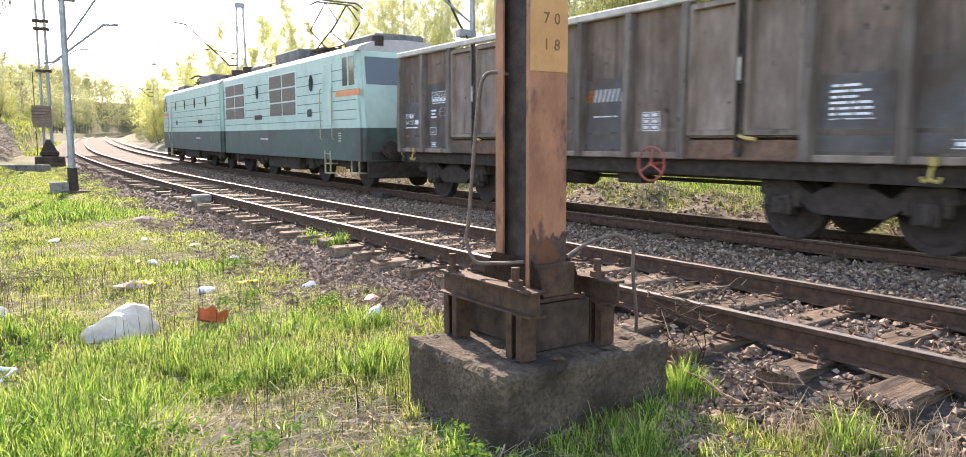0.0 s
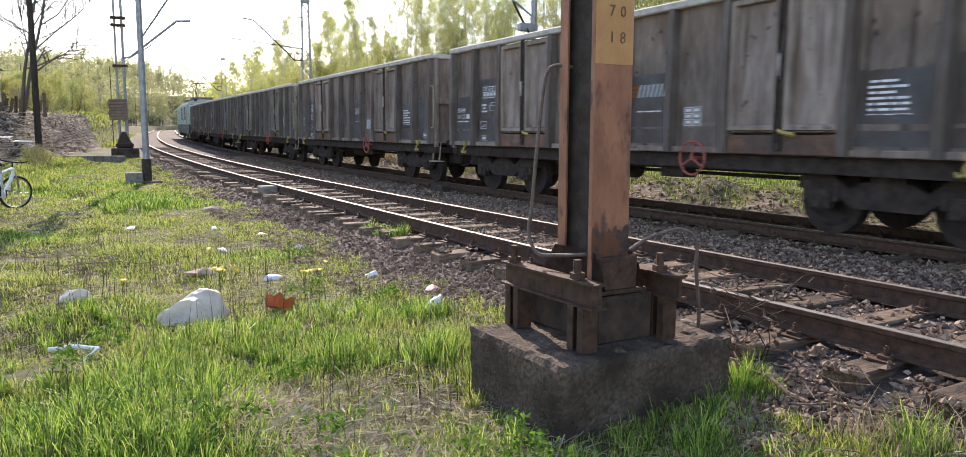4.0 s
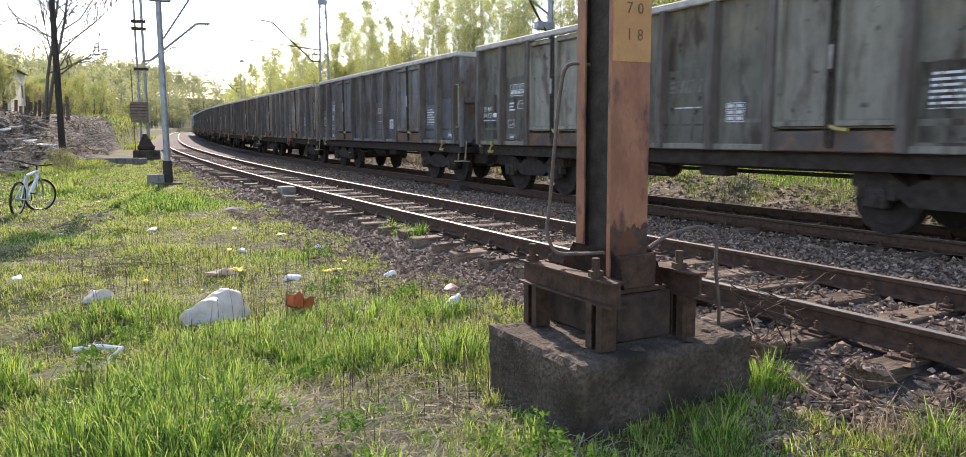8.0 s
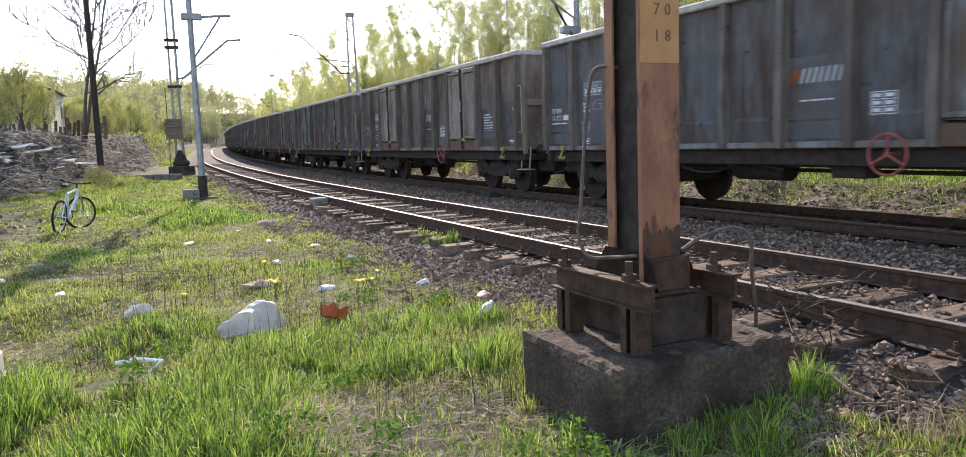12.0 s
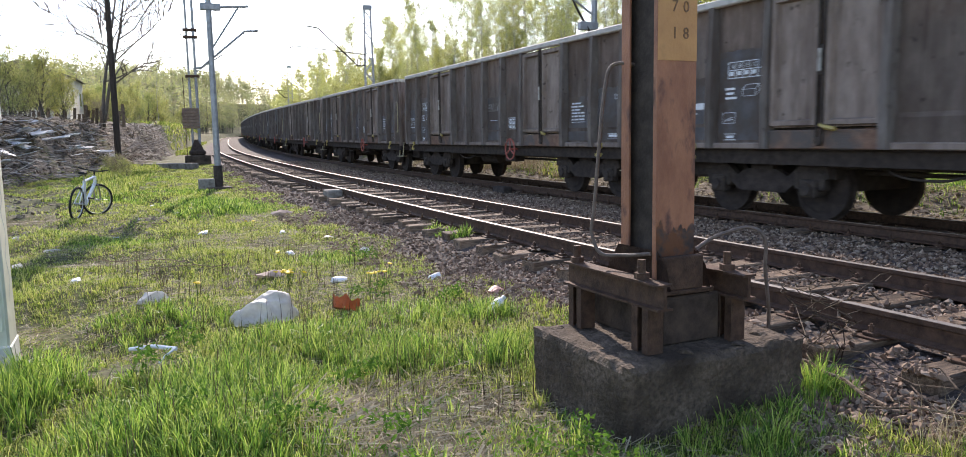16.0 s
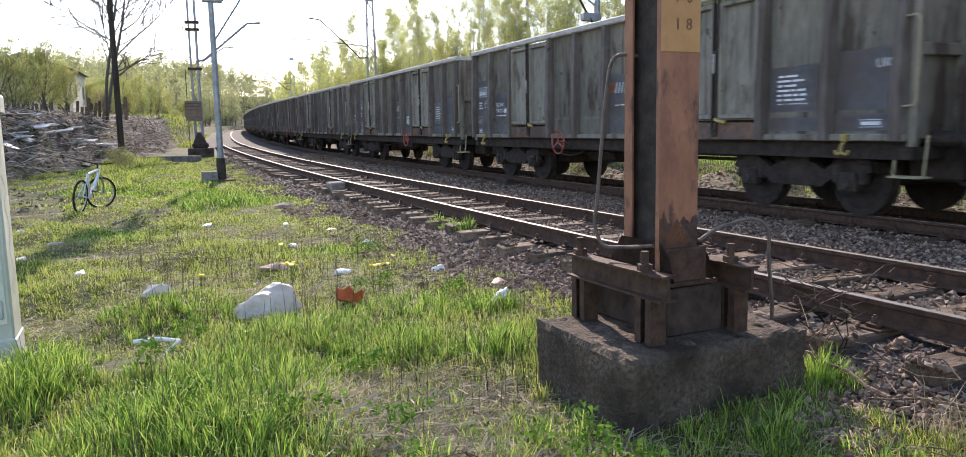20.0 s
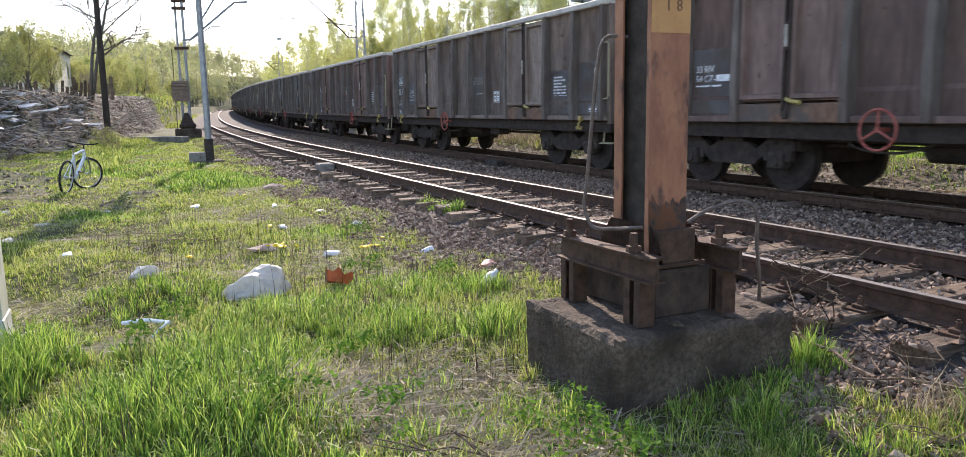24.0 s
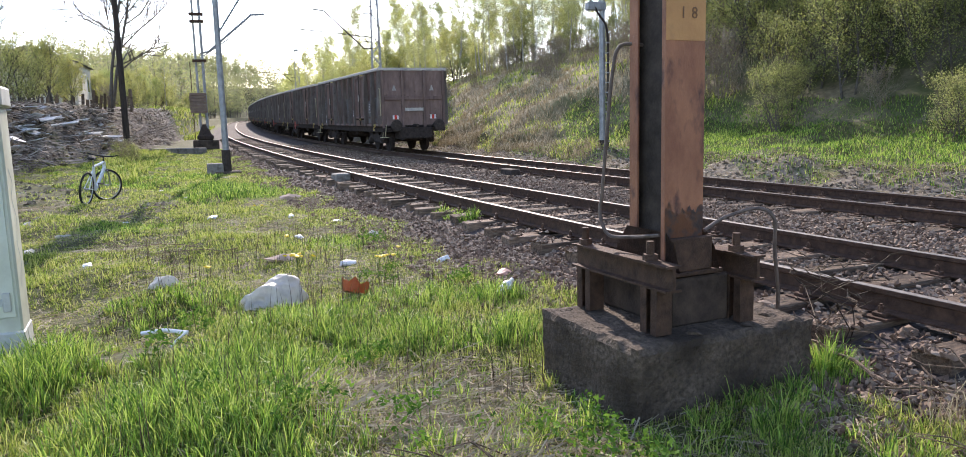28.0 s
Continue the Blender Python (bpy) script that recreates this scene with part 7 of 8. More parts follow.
SRC = {
    "birch": build_tree("birch", 1, 11, 0.07, 26, 0.22, 1.9, M["bark_birch"], M["leaf_spring"], 19, 0.36, 0.066, "slender birch with pale fresh yellow-green leaves", group="hillside trees"),
    "birch_b": build_tree("birch", 2, 13, 0.085, 26, 0.25, 2.2, M["bark_birch"], M["leaf_yellow"], 17, 0.42, 0.066, "tall thin tree with yellow spring foliage", group="hillside trees"),
    "maple": build_tree("maple_tree", 3, 9, 0.17, 24, 0.2, 3.2, M["bark_grey"], M["leaf_green"], 15, 0.5, 0.085, "round-crowned tree in fresh green leaf", group="hillside trees"),
    "thin": build_tree("thin_tree", 9, 12, 0.06, 24, 0.3, 1.8, M["bark_birch"], M["leaf_spring"], 11, 0.32, 0.056, "thin grey tree with sparse opening leaves", group="hillside trees", twigs=1),
    "bare": build_tree("bare_tree", 4, 15, 0.115, 22, 0.2, 6.2, M["bark_grey"], M["twig"], 4, 0.3, 0.03, "tall forked grey tree still bare of leaves", group="bare trees", subs=7, twigs=4, steep=0.4, stems=2, lift=0.07, splay=0.12, stout=3.0),
    "bush": build_tree("bush", 5, 3.2, 0.04, 12, 0.1, 1.3, M["bark_grey"], M["leaf_dark"], 17, 0.3, 0.032, "dense dark green hillside bush", "bush", "hillside bushes", stems=4, subs=3),
    "ivy": build_tree("ivy_tree", 12, 7.5, 0.15, 24, 0.04, 2.5, M["bark_grey"], M["leaf_ivy"], 24, 0.5, 0.075, "dense dark evergreen tree wrapped in ivy", group="hillside trees", subs=5),
    "bush_b": build_tree("bush", 6, 2.8, 0.035, 12, 0.08, 1.3, M["bark_grey"], M["leaf_bramble"], 17, 0.3, 0.032, "fresh green leafy bush", "bush", "hillside bushes", stems=4, subs=3),
    "bush_c": build_tree("bush", 8, 2.2, 0.022, 10, 0.05, 1.1, M["bramble"], M["straw"], 3, 0.22, 0.022, "dry tangled brown bush", "bush", "hillside bushes", stems=6, subs=4, twigs=1),
    "yellow": build_tree("bush", 7, 4.6, 0.07, 16, 0.1, 1.9, M["bark_grey"], M["leaf_yellow"], 11, 0.34, 0.06, "broad shrub in yellow spring leaf", "bush", "hillside bushes", stems=3),
}
rt = np.random.default_rng(77)


def scatter(kinds, s0, s1, u0, u1, step, lo=0.8, hi=1.25, skip=0.0):
    s = s0
    while s < s1:
        u = u0
        while u < u1:
            if rt.random() >= skip:
                plant(SRC[kinds[int(rt.integers(len(kinds)))]], s + rt.uniform(-0.45, 0.45) * step, u + rt.uniform(-0.45, 0.45) * step, rt.uniform(lo, hi), rt.uniform(0, 360))
            u += step
        s += step


# hillside right of the far track: bushes first, trees above
scatter(["bush_c", "bush_b", "bush"], 0, 24, 12.2, 13.6, 1.6, 0.4, 0.75, 0.35)
scatter(["bush", "bush_b", "bush", "bush_c"], -6, 23, 13.6, 16.4, 1.9, 0.7, 1.15)
for s, u, sc in ((3, 14.2, 0.8), (6.5, 15.5, 0.95), (10, 14.6, 0.8), (9.5, 18, 1.1), (5, 19, 1.1), (1, 17, 1.0), (-2, 14.6, 0.9)):
    plant(SRC["ivy"], s, u, sc, 67 * s)
scatter(["bush", "bush_b", "yellow", "bush"], -10, 26, 16.2, 27, 2.4, 1.1, 1.8)
scatter(["birch", "maple", "birch_b"], -14, 30, 24, 40, 4.6, 0.8, 1.1)
scatter(["bush_c", "bush_b", "bush_c"], 24, 52, 12.0, 28, 2.8, 0.4, 0.85, 0.2)
scatter(["thin", "birch", "birch_b", "thin"], 41, 52, 13.5, 34, 3.4, 0.42, 0.62, 0.12)
scatter(["thin", "birch", "birch_b", "thin"], 52, 64, 13.5, 34, 3.4, 0.6, 0.95, 0.1)
scatter(["thin", "birch"], 30, 41, 22, 34, 4.4, 0.5, 0.8, 0.35)
scatter(["birch", "birch_b", "yellow", "thin"], 54, 125, 11.0, 40, 5.0, 0.6, 0.95, 0.05)
scatter(["yellow", "bush_b", "yellow"], 52, 125, 9.3, 11.0, 3.2, 0.6, 0.95)
# left side: far edge of the valley
scatter(["maple", "thin", "birch"], 84, 135, -40, -9.5, 5.5, 0.38, 0.62)
scatter(["bush_b", "yellow"], 74, 130, -18, -7, 3.6, 0.5, 0.9)

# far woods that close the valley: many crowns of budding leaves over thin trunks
# bud colours, paled and greyed to hold the haze of the distance
M["leaf_bud_hazed"] = leaf_material("budding_leaves", [(0.26, 0.25, 0.16), (0.36, 0.35, 0.19), (0.42, 0.43, 0.17), (0.32, 0.36, 0.15)], 0.5)


def far_wood(name, s, u, lo, hi, leaf, label, rs):
    n = len(s)
    base = at(s, u, ground_z(s, u, False))
    h = rs.uniform(lo, hi, n)
    c, per = [], 36
    for k in range(per):
        f = rs.uniform(0.22, 1.0, n)
        w = h * 0.27 * np.sin(np.pi * np.clip(0.18 + 0.8 * f, 0, 1)) ** 0.8
        a = rs.random(n) * 6.283
        r = w * rs.random(n) ** 0.5
        c.append(base + np.stack([r * np.cos(a), r * np.sin(a), f * h], -1))
    wood = tagged(empty(name), label, "woods")
    leafy("crowns", np.concatenate(c), 10, 1.0, 0.24, leaf, "", rs, "", "stuff", 0.8, wood)
    tr = bmesh.new()
    for p, q in zip(base, h):
        rod(tr, p, p + np.array([0, 0, q * 0.85]), 0.07, 0.02, n=4, caps=False)
    tagged(part("trunks", tr, M["bark_grey"], wood), kind="stuff")
    return wood


rw = np.random.default_rng(91)
n = 520
far_wood("far_woods", rw.uniform(125, 250, n), rw.uniform(-75, -7, n), 6.5, 12, M["leaf_bud_hazed"], "distant budding woods closing the valley, haze put into their leaf colour", rw)
n = 760
far_wood("far_woods", rw.uniform(200, 330, n), rw.uniform(-85, -5, n), 8, 14, M["leaf_bud_hazed"], "woods on the hill that closes the valley, leaf colour greyed for haze", rw)
n = 240
far_wood("far_woods", rw.uniform(80, 250, n), rw.uniform(-110, -34, n), 8, 14, M["leaf_green"], "distant fresh green woods beyond the bank", rw)
n = 170
far_wood("far_woods", rw.uniform(120, 270, n), rw.uniform(11, 45, n), 7, 11, M["leaf_spring"], "distant yellow-green woods on the hillside", rw)

# ---- trees and sheds on the rubble bank ----
for s, u, k, sc, tn in ((49, -7.75, "bare", 0.95, 20), (80, -5.7, "thin", 0.56, 80), (74, -8.4, "yellow", 0.7, 0), (78, -6.6, "maple", 0.36, 200), (82, -7.6, "maple", 0.4, 90), (86, -6.4, "yellow", 0.8, 40), (70, -8.0, "bush_b", 1.0, 60),
                        (40, -11.2, "bush_b", 1.15, 10), (39.5, -12.6, "bush_b", 1.2, 130), (41, -10.5, "bush_b", 0.8, 220), (44, -9.9, "yellow", 0.72, 30), (45.5, -9.3, "yellow", 0.55, 200), (36, -12.2, "bush_b", 0.9, 60), (34, -11.9, "bush_c", 0.9, 90),
                        (58, -8.3, "bush_c", 0.8, 0), (64, -7.4, "yellow", 0.45, 130), (60, -14.5, "maple", 0.45, 20), (57, -11.8, "yellow", 0.72, 10), (59, -13.0, "yellow", 0.8, 150), (55, -10.6, "yellow", 0.6, 250), (30, -12.6, "bush", 0.9, 75), (37, -6.5, "bush_b", 0.35, 20), (34, -5.9, "bush_b", 0.3, 110), (36, -6.3, "bush_c", 0.45, 50)):
    plant(SRC[k], s, u, sc, tn)
for ob in SRC.values():
    q = 60 + 6 * list(SRC.values()).index(ob)
    p = at(q, -24, float(ground_z(q, -24)))
    ob.matrix_basis = pose(p[0], p[1], p[2])

# rubble, branches and white boards on the bank
M["rubble"] = stone_material("rubble_bits", [(0.06, 0.047, 0.036), (0.17, 0.134, 0.104), (0.1, 0.078, 0.06), (0.23, 0.19, 0.145), (0.12, 0.092, 0.068), (0.46, 0.42, 0.36)])
rb = np.random.default_rng(31)
n = 15000
s_, u_ = rb.uniform(20, 68, n), rb.uniform(-17, -4.6, n)
b_ = bank_share(s_, u_)
k_ = (b_ > 0.01) & (b_ < 0.97) & (rb.random(n) < 0.9)
s_, u_ = s_[k_], u_[k_]
scatter_stones("rubble", s_, u_, ground_z(s_, u_) + 0.02, rb.uniform(0.03, 0.13, len(s_)) * rb.uniform(0.3, 1.0, len(s_)), M["rubble"], "dark rubble, earth clods and broken bricks on the bank", rb, 0.5)
M["debris"] = leaf_material("weathered_debris", [(0.065, 0.048, 0.035), (0.16, 0.122, 0.09), (0.27, 0.215, 0.16), (0.44, 0.38, 0.3)], 0.05, 0.85)
n = 26000
s_, u_ = rb.uniform(20, 68, n), rb.uniform(-17, -4.6, n)
b_ = bank_share(s_, u_)
k_ = (b_ > 0.0) & (b_ < 0.95)
straws("dead_branches", s_[k_], u_[k_], rb.uniform(0.2, 1.2, int(k_.sum())), rb.uniform(0.012, 0.05, int(k_.sum())), M["debris"], "dead branches strewn over the bank", rb, 0.1, 0.3)
M["board"] = material("pale_board", (0.5, 0.49, 0.46), (0.72, 0.7, 0.66), 6, 0.6, 0, 0.1, 30, dirt=(0.3, 0.28, 0.25), dirt_scale=2)
bd = None
for i in range(190):
    s, u = rb.uniform(26, 52), rb.uniform(-13.5, -7)
    b = float(bank_share(s, u))
    if b < 0.05 or b > 0.85:
        continue
    m = on(s, u, float(ground_z(s, u)) + 0.22, rb.uniform(0, 360)) @ pose(0, 0, 0, rb.normal(0, 14), rb.normal(0, 14), 0) @ Matrix.Diagonal((rb.uniform(0.4, 1.3), rb.uniform(0.5, 1.2), 1, 1))
    if bd is None:
        bm = bmesh.new(); box(bm, -0.4, 0.4, -0.18, 0.18, -0.015, 0.015, 0.004)
        bd = part("board", bm, M["board"]); bd.matrix_basis = m
        tagged(bd, "dirty white board thrown on the rubble", "board", "boards on the rubble")
    else:
        o = copy_thing(bd, Matrix()); o.matrix_basis = m

for s, u, k, w in ((35.5, -9.3, 1.7, 1.9), (37, -9.0, 2.2, 0.9), (40, -8.2, 1.9, 1.0), (43.5, -7.6, 2.4, 0.9), (33.8, -9.6, 1.3, 0.8), (41, -8.6, 1.6, 0.8)):
    copy_thing(bd, Matrix()).matrix_basis = on(s, u, float(ground_z(s, u)) + 0.3, 65 + rb.uniform(-25, 25)) @ pose(0, 0, 0, -14, rb.normal(0, 8), 0) @ Matrix.Diagonal((k, w, 1.5, 1))

# low stones and litter on the worn path by the bicycle
n = 900
s_, u_ = rb.uniform(13, 24, n), rb.uniform(-9.5, -6.6, n)
scatter_stones("path_rubble", s_, u_, ground_z(s_, u_), rb.uniform(0.02, 0.07, n), M["rubble"], "pale broken stones on the worn path", rb, 0.5)
n = 260
s_, u_ = rb.normal(15.6, 1.0, n), rb.normal(-4.9, 0.35, n)
scatter_stones("path_rubble", s_, u_, ground_z(s_, u_), rb.uniform(0.02, 0.06, n), M["rubble"], "broken stones in the grass", rb, 0.5)

n = 7000
s_, u_ = rb.uniform(-8, 42, n), rb.uniform(6.45, 8.1, n)
scatter_stones("bank_clods", s_, u_, ground_z(s_, u_) + 0.01, rb.uniform(0.015, 0.055, n), M["rubble"], "dark earth clods and stones on the far bank", rb, 0.6)

# ---- buildings beyond the bank ----
M["plaster"] = material("cream_plaster", (0.55, 0.5, 0.4), (0.68, 0.63, 0.52), 3, 0.85, 0, 0.2, 30)
M["roof"] = material("dark_roof_sheet", (0.08, 0.08, 0.08), (0.16, 0.15, 0.15), 4, 0.7)


def house(name, s, u, l, w, h, rise, wall, label, turn=0.0):
    ob = tagged(empty(name, on(s, u, float(ground_z(s, u, False)) - 0.1, turn)), label, "house")
    bm = bmesh.new(); box(bm, -l / 2, l / 2, -w / 2, w / 2, 0, h); part("wall", bm, wall, ob)
    bm = bmesh.new()
    q = [(-l / 2 - 0.3, -w / 2 - 0.3, h), (l / 2 + 0.3, -w / 2 - 0.3, h), (l / 2 + 0.3, w / 2 + 0.3, h), (-l / 2 - 0.3, w / 2 + 0.3, h), (-l / 2 - 0.3, 0, h + rise), (l / 2 + 0.3, 0, h + rise)]
    v = [bm.verts.new((x, y, z + 0.003)) for x, y, z in q]
    for f in ((0, 1, 5, 4), (2, 3, 4, 5), (0, 4, 3), (1, 2, 5), (0, 3, 2, 1)):
        bm.faces.new([v[i] for i in f])
    part("roof", bm, M["roof"], ob)
    for x in (-l / 4, l / 4):
        for sg in (-1, 1):
            bm = bmesh.new(); box(bm, x - 0.5, x + 0.5, sg * w / 2 - 0.02, sg * w / 2 + 0.02, h * 0.4, h * 0.4 + 1.2); wd = part("window", bm, M["cream_frame"], ob)
            bm = bmesh.new(); box(bm, x - 0.43, x + 0.43, sg * w / 2 - 0.026, sg * w / 2 + 0.026, h * 0.4 + 0.07, h * 0.4 + 1.13); part("pane", bm, M["glass"], wd)
    return ob


house("house", 70, -14.6, 8, 6.5, 3.5, 1.2, M["plaster"], "cream plastered house with a dark roof behind bushes")
# old plank fence along the crest
fence = tagged(empty("plank_fence", on(47, -9.2, float(ground_z(47, -9.2)), 70)), "broken dark plank fence on the bank", "fence")
pl = None
for k in range(26):
    m = pose(-3 + 0.24 * k, 0, 0, rb.normal(0, 3), rb.normal(0, 4), 0) @ Matrix.Diagonal((1, 1, rb.uniform(0.3, 0.7), 1))
    if rb.random() < 0.4:
        continue
    if pl is None:
        bm = bmesh.new(); box(bm, -0.08, 0.08, -0.015, 0.015, -0.3, 1.0, 0.004); pl = part("plank", bm, M["sleeper"], fence); pl.matrix_basis = m
    else:
        again("plank", pl, fence, m)
for k in range(4):
    bm = bmesh.new(); box(bm, -3.1 + 2 * k, -2.96 + 2 * k, 0.02, 0.16, -0.4, 0.85, 0.01); part("post", bm, M["sleeper"], fence)

# ---- litter in the grass ----
M["bag"] = material("white_plastic_sheet", (0.54, 0.51, 0.45), (0.76, 0.73, 0.66), 9, 0.45, 0, 0.6, 14, sheer=0.3)
M["white_plastic"] = material("white_plastic", (0.68, 0.69, 0.7), (0.84, 0.85, 0.86), 8, 0.4)
M["orange_plastic"] = material("orange_plastic", (0.3, 0.11, 0.045), (0.42, 0.17, 0.07), 8, 0.6)
M["pink_plastic"] = material("pink_plastic", (0.62, 0.3, 0.22), (0.8, 0.5, 0.4), 7, 0.5)
M["clay"] = material("pink_stone", (0.4, 0.29, 0.22), (0.55, 0.42, 0.34), 8, 0.85, 0, 0.5, 20)


def lump(name, s, u, rx, ry, rz, mat, label, category, seed, crumple=0.25, turn=0.0, lift=0.0, group=""):
    """A crumpled sheet or bag: a noisy half-flattened shell."""
    bm = bmesh.new()
    rc = np.random.default_rng(seed)
    for _ in range(60 if rx > 0.15 else 26):
        d = rc.normal(0, 1, 3)
        d /= np.linalg.norm(d)
        k = 1 + crumple * rc.uniform(-0.6, 0.25)
        bm.verts.new((d[0] * rx * k, d[1] * ry * k, max(-0.25, d[2]) * rz * k))
    bmesh.ops.convex_hull(bm, input=bm.verts[:])
    bmesh.ops.delete(bm, geom=[v for v in bm.verts if not v.link_faces], context="VERTS")
    bmesh.ops.subdivide_edges(bm, edges=bm.edges[:], cuts=2, use_grid_fill=True)
    for v in bm.verts:
        w = noise.noise(v.co * 9 / max(rx, 0.1) * 0.12 + Vector((seed, 0, 0))) + 0.6 * noise.noise(v.co * 60)
        v.co *= 1 + 0.14 * w
    ob = part(name, bm, mat)
    ob.matrix_basis = on(s, u, float(ground_z(s, u)) + rz * 0.22 + lift, turn)
    return tagged(ob, label, category, group)


bm = bmesh.new()
bmesh.ops.create_icosphere(bm, subdivisions=5, radius=1.0)
for v in bm.verts:
    d = v.co.normalized()
    folds = sum(abs(noise.noise(Vector((d.x * f * 0.6 + 7, d.y * f, d.z * f * 0.5 + f)))) / k for f, k in ((1.5, 1.0), (3.2, 1.8), (7.0, 4.0)))
    r = 1.06 - 0.34 * folds
    v.co = Vector((d.x * 0.2 * r, d.y * (0.3 + 0.06 * max(0.0, d.y)) * r, max(-0.02, d.z) * 0.24 * r * (1 - 0.2 * d.y)))
bag = part("plastic_bag", bm, M["bag"], smooth=True)
bag.matrix_basis = on(6.55, -4.2, float(ground_z(6.55, -4.2)) + 0.03, 25)
tagged(bag, "crumpled translucent white plastic bag on the grass", "plastic bag")
lump("plastic_scrap", 7.3, -5.1, 0.08, 0.17, 0.1, M["bag"], "torn scrap of pale plastic film", "litter", 5, 0.5, 20, group="litter")
lump("plastic_scrap", 6.45, -2.05, 0.075, 0.13, 0.07, M["pink_plastic"], "pink and orange crumpled wrapper", "litter", 7, 0.3, 20, group="litter")
lump("plastic_scrap", 7.5, -2.25, 0.07, 0.09, 0.07, M["white_plastic"], "small white crumpled wrapper", "litter", 9, 0.3, 0, group="litter")
lump("plastic_scrap", 8.0, -3.2, 0.06, 0.12, 0.05, M["white_plastic"], "flat white scrap of wrapper", "litter", 11, 0.4, 0, group="litter")
lump("plastic_scrap", 9.75, -2.4, 0.08, 0.1, 0.07, M["bag"], "dirty white scrap in the grass", "litter", 13, 0.4, 0, group="litter")
lump("plastic_scrap", 15.6, -2.5, 0.12, 0.28, 0.1, M["clay"], "dirty pale piece of foam beside the ballast", "litter", 15, 0.3, 20, group="litter")
lump("plastic_scrap", 8.7, -3.8, 0.12, 0.2, 0.07, M["clay"], "pale pink lump of clay in the grass", "litter", 17, 0.3, 20, group="litter")
for k, (s, u) in enumerate(((12.0, -6.3), (13.2, -4.2), (11.0, -6.6), (10.4, -3.3), (13.5, -6.9), (14.2, -5.6), (17.5, -4.4), (8.9, -5.8), (6.2, -5.9), (20.5, -4.9), (11.5, -2.5), (12.6, -3.0))):
    lump("plastic_scrap", s, u, 0.06, 0.12, 0.05, M["white_plastic"] if k % 2 else M["bag"], "small pale scrap of litter in the grass", "litter", 20 + k, 0.4, 37 * k, group="litter")
bottle = tagged(empty("plastic_bottle", on(5.78, -2.36, float(ground_z(5.78, -2.36)) + 0.06) @ pose(0, 0, 0, 62, 0, 25)), "squashed white plastic bottle in the grass", "bottle")
bm = bmesh.new()
for (z0, r0), (z1, r1) in zip(((-0.12, 0.035), (-0.11, 0.048), (0.03, 0.05), (0.07, 0.04), (0.1, 0.018)), ((-0.11, 0.048), (0.03, 0.05), (0.07, 0.04), (0.1, 0.018), (0.12, 0.018))):
    rod(bm, (0, 0, z0), (0, 0, z1), r0, r1, n=14, caps=False)
part("body", bm, M["white_plastic"], bottle, smooth=True)
bm = bmesh.new(); rod(bm, (0, 0, 0.105), (0, 0, 0.13), 0.021, n=12); part("cap", bm, M["white_plastic"], bottle)
tub = bmesh.new()
k = 14
lo = [tub.verts.new((0.07 * math.cos(2 * math.pi * i / k), 0.12 * math.sin(2 * math.pi * i / k), 0)) for i in range(k)]
hi = [tub.verts.new((0.085 * math.cos(2 * math.pi * i / k), 0.14 * math.sin(2 * math.pi * i / k), 0.1 + 0.035 * math.sin(i * 2.4))) for i in range(k)]
tub.faces.new(lo[::-1])
for i in range(k):
    tub.faces.new((lo[i], lo[(i + 1) % k], hi[(i + 1) % k], hi[i]))
bmesh.ops.solidify(tub, geom=tub.faces[:], thickness=0.004)
tb = part("broken_tub", tub, M["orange_plastic"])
tb.matrix_basis = on(6.5, -3.52, float(ground_z(6.5, -3.52)) + 0.05, 20) @ pose(0, 0, 0, 20, 12, 0)
tagged(tb, "broken orange plastic tub in dry grass", "litter", "litter")
bm = bmesh.new()
tube(bm, [(0, 0, 0), (0.16, 0.02, 0.015), (0.33, 0.0, 0.0)], 0.015, 8)
ob = part("plastic_tube", bm, M["white_plastic"]); ob.matrix_basis = on(5.62, -5.28, float(ground_z(5.6, -5.3)) + 0.12, -115)
tagged(ob, "thin white plastic tube lying in the grass", "litter", "litter")
bm = bmesh.new()
tube(bm, [(0, 0, 0), (0.06, 0.02, 0.03), (0.12, 0.0, 0.07)], 0.008, 6)
ob = part("plastic_tube", bm, M["white_plastic"]); ob.matrix_basis = on(5.4, -5.1, float(ground_z(5.4, -5.1)) + 0.03, -60)
tagged(ob, "short white plastic tube in the grass", "litter", "litter")

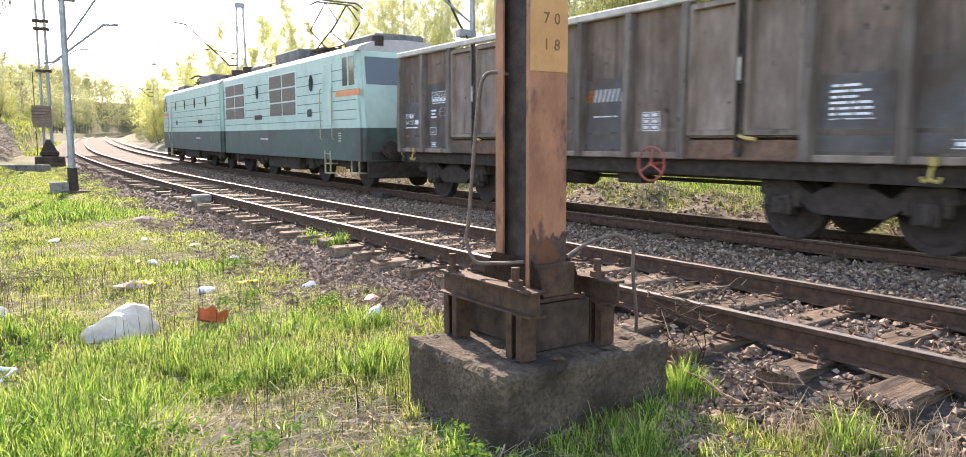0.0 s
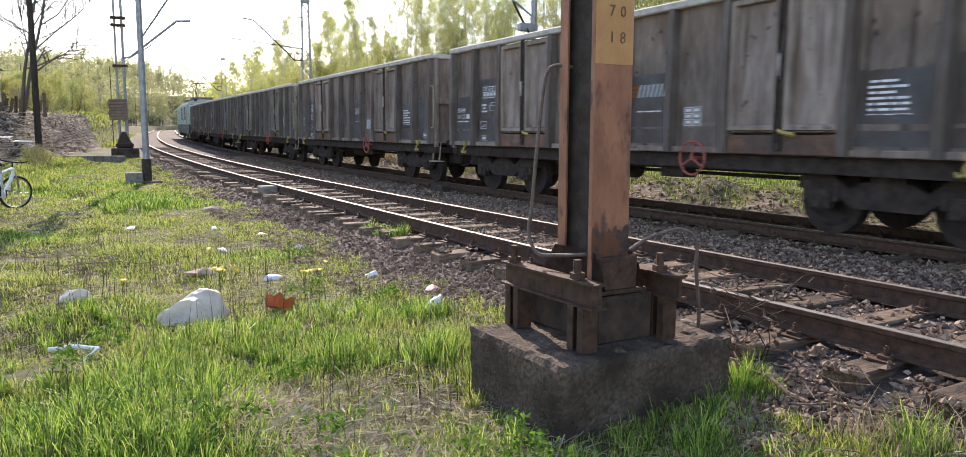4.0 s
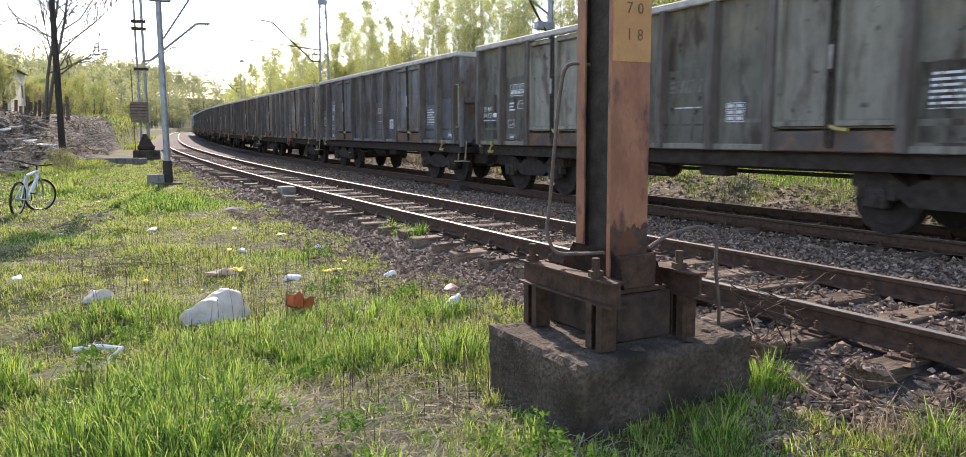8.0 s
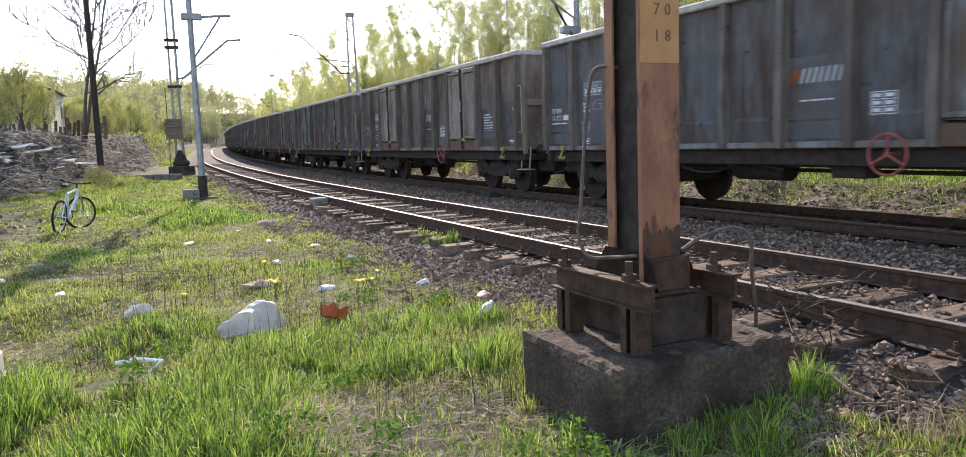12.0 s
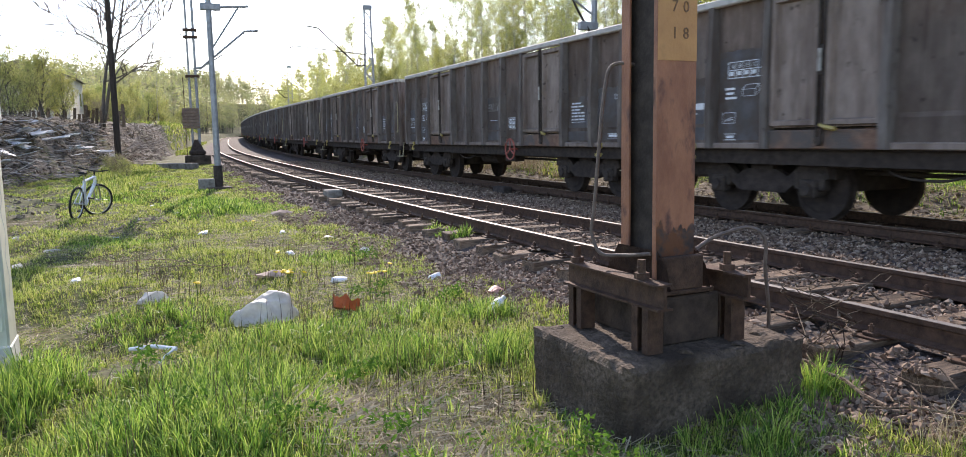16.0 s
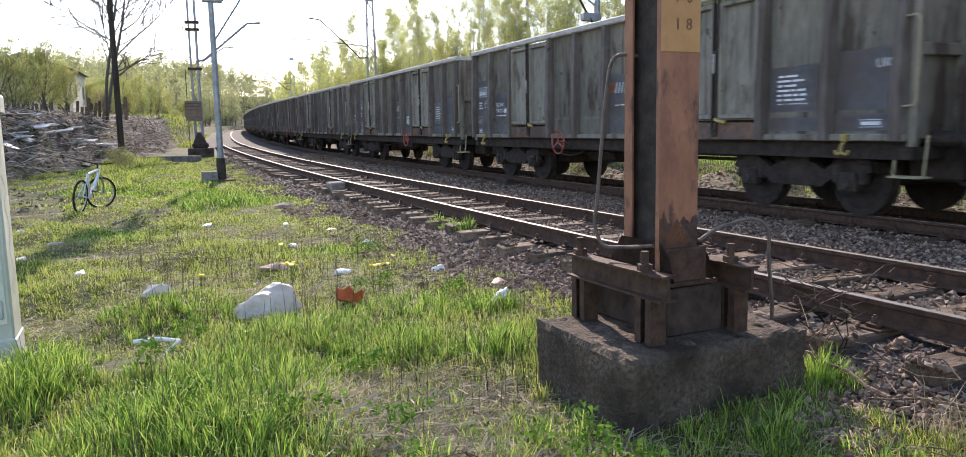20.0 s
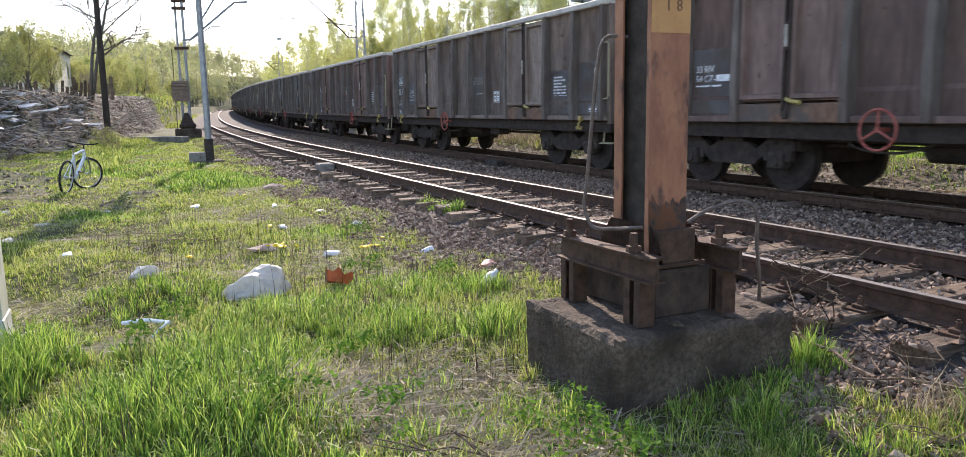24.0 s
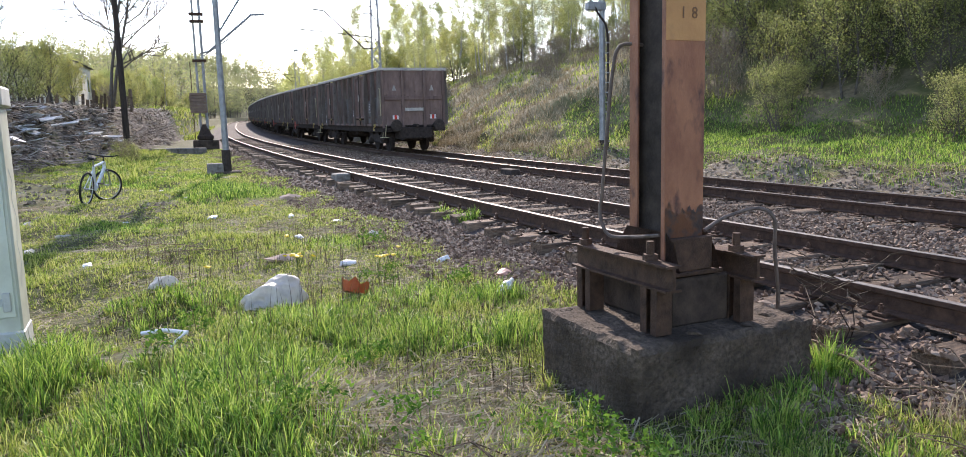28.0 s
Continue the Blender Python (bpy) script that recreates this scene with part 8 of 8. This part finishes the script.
# dandelions
M["petal"] = material("dandelion_yellow", (0.7, 0.5, 0.01), (0.85, 0.65, 0.03), 30, 0.6)
fl = None
rd = np.random.default_rng(9)
for c_s, c_u, cnt in ((8.2, -3.75, 9), (7.45, -2.95, 5), (7.3, -4.75, 2), (9.0, -3.55, 2), (7.9, -2.8, 1), (13.5, -3.4, 2)):
    for k in range(cnt):
        s, u = c_s + rd.normal(0, 0.09), c_u + rd.normal(0, 0.09)
        m = on(s, u, float(ground_z(s, u)), rd.uniform(0, 360)) @ pose(0, 0, 0, rd.normal(0, 8), rd.normal(0, 8), 0)
        if fl is None:
            fl = tagged(empty("dandelion", m), "yellow dandelion in flower", "flower", "dandelions")
            bm = bmesh.new(); rod(bm, (0, 0, -0.02), (0, 0, 0.17), 0.003, n=5); part("stem", bm, M["weed"], fl)
            bm = bmesh.new()
            for j in range(16):
                a = j * 2.4
                r = 0.027 * math.sqrt((j + 1) / 16)
                box(bm, r * 0.4, r, -0.006, 0.006, 0.17, 0.18, 0, pose(0, 0, 0.004 * (1 - j / 16), 0, 0, math.degrees(a)))
            rod(bm, (0, 0, 0.165), (0, 0, 0.178), 0.012, n=8)
            part("flower_head", bm, M["petal"], fl, "yellow flower head")
        else:
            copy_thing(fl, m)

# stout dry sticks and pale dead tufts at the edge of the ballast
for k, (s, u, a, l) in enumerate(((2.5, -1.75, -14, 1.3), (3.3, -1.0, -38, 0.8), (1.7, -1.5, 20, 0.9))):
    r2 = np.random.default_rng(40 + k)
    pts = [Vector((l * i / 8, 0.03 * r2.normal(), 0.05 + 0.02 * r2.random() + 0.05 * math.sin(i * 0.4))) for i in range(9)]
    bm = bmesh.new(); tube(bm, pts, [0.013 * (1 - 0.075 * i) for i in range(9)], 6)
    for i in (3, 5, 6):
        tube(bm, [pts[i], pts[i] + Vector((0.07, 0.08 * r2.normal(), 0.04)), pts[i] + Vector((0.16, 0.16 * r2.normal(), 0.07))], [0.006, 0.005, 0.003], 4)
    ob = part("stick", bm, M["sleeper"]); ob.matrix_basis = on(s, u, float(ground_z(s, u)) + 0.02, a)
    tagged(ob, "brown dry fallen branch lying over the ballast", "stick", "sticks")
rs = np.random.default_rng(63)
n = 420
s6 = np.concatenate([rs.normal(2.0, 0.14, n // 2), rs.normal(1.6, 0.2, n // 2)])
u6 = np.concatenate([rs.normal(-1.75, 0.12, n // 2), rs.normal(-1.55, 0.16, n // 2)])
blades("dead_tufts", s6, u6, rs.uniform(0.12, 0.36, n), rs.uniform(0.003, 0.006, n), rs.uniform(0.3, 1.1, n), M["straw"], "pale dead grass stems at the edge of the ballast", rs)
# dry twigs over the ballast, weed behind the mast
for k, (s, u, a, l) in enumerate(((2.0, -1.25, 25, 1.1), (1.7, -1.7, 60, 0.6), (1.6, -0.4, -30, 0.8), (2.5, -3.75, 70, 0.7), (2.8, -3.6, 110, 0.6), (4.6, 0.4, 10, 0.9), (10.0, -4.6, 80, 1.4), (9.4, -4.2, 70, 1.2))):
    r2 = np.random.default_rng(k)
    pts = [Vector((l * i / 6, 0.05 * r2.normal(), 0.03 + 0.05 * r2.random() + (0.12 * i / 6 if k % 3 == 0 else 0))) for i in range(7)]
    bm = bmesh.new(); tube(bm, pts, [0.006 * (1 - 0.1 * i) for i in range(7)], 5)
    for i in (2, 4):
        tube(bm, [pts[i], pts[i] + Vector((0.1, 0.1 * r2.normal(), 0.06)), pts[i] + Vector((0.22, 0.2 * r2.normal(), 0.05))], [0.005, 0.004, 0.002], 4)
    ob = part("twig", bm, M["sleeper"]); ob.matrix_basis = on(s, u, float(ground_z(s, u)) + 0.02, a)
    tagged(ob, "dry thin fallen twig", "twig", "twigs")
bm = bmesh.new()
r2 = np.random.default_rng(3)
for k in range(9):
    b0 = Vector((r2.normal(0, 0.1), r2.normal(0, 0.1), 0))
    pts = [b0 + Vector((0.04 * i * r2.normal(), 0.04 * i * r2.normal(), 0.1 * i)) for i in range(6)]
    tube(bm, pts, [0.004, 0.004, 0.0035, 0.003, 0.0025, 0.002], 4)
    for i in range(2, 6):
        rod(bm, pts[i], pts[i] + Vector((0.04 * r2.normal(), 0.04 * r2.normal(), 0.03)), 0.006, 0.002, n=4)
ob = part("dry_weed", bm, M["stalk"]); ob.matrix_basis = on(3.2, -1.3, -0.25)
tagged(ob, "dry seeded weed standing in the ballast", "weed", kind="stuff")
# cable boxes beside the rails
bm = bmesh.new(); box(bm, -0.26, 0.26, -0.18, 0.18, -0.3, -0.01, 0.03)
ob = part("track_box", bm, M["stone_grey"]); ob.matrix_basis = on(17.6, -0.98, 0)
tagged(ob, "weathered grey cement box beside the rail", "box")
bm = bmesh.new(); box(bm, -0.35, 0.35, -0.12, 0.12, -0.3, -0.03, 0.02)
ob = part("track_box", bm, M["iron"]); ob.matrix_basis = on(17.5, FAR_U - 1.15, FAR_Z)
tagged(ob, "dark cable box beside the far rail", "box")


def motions():
    for ob, back, half in RIDERS:
        walk(ob, ride_rows(back, half))


motions()
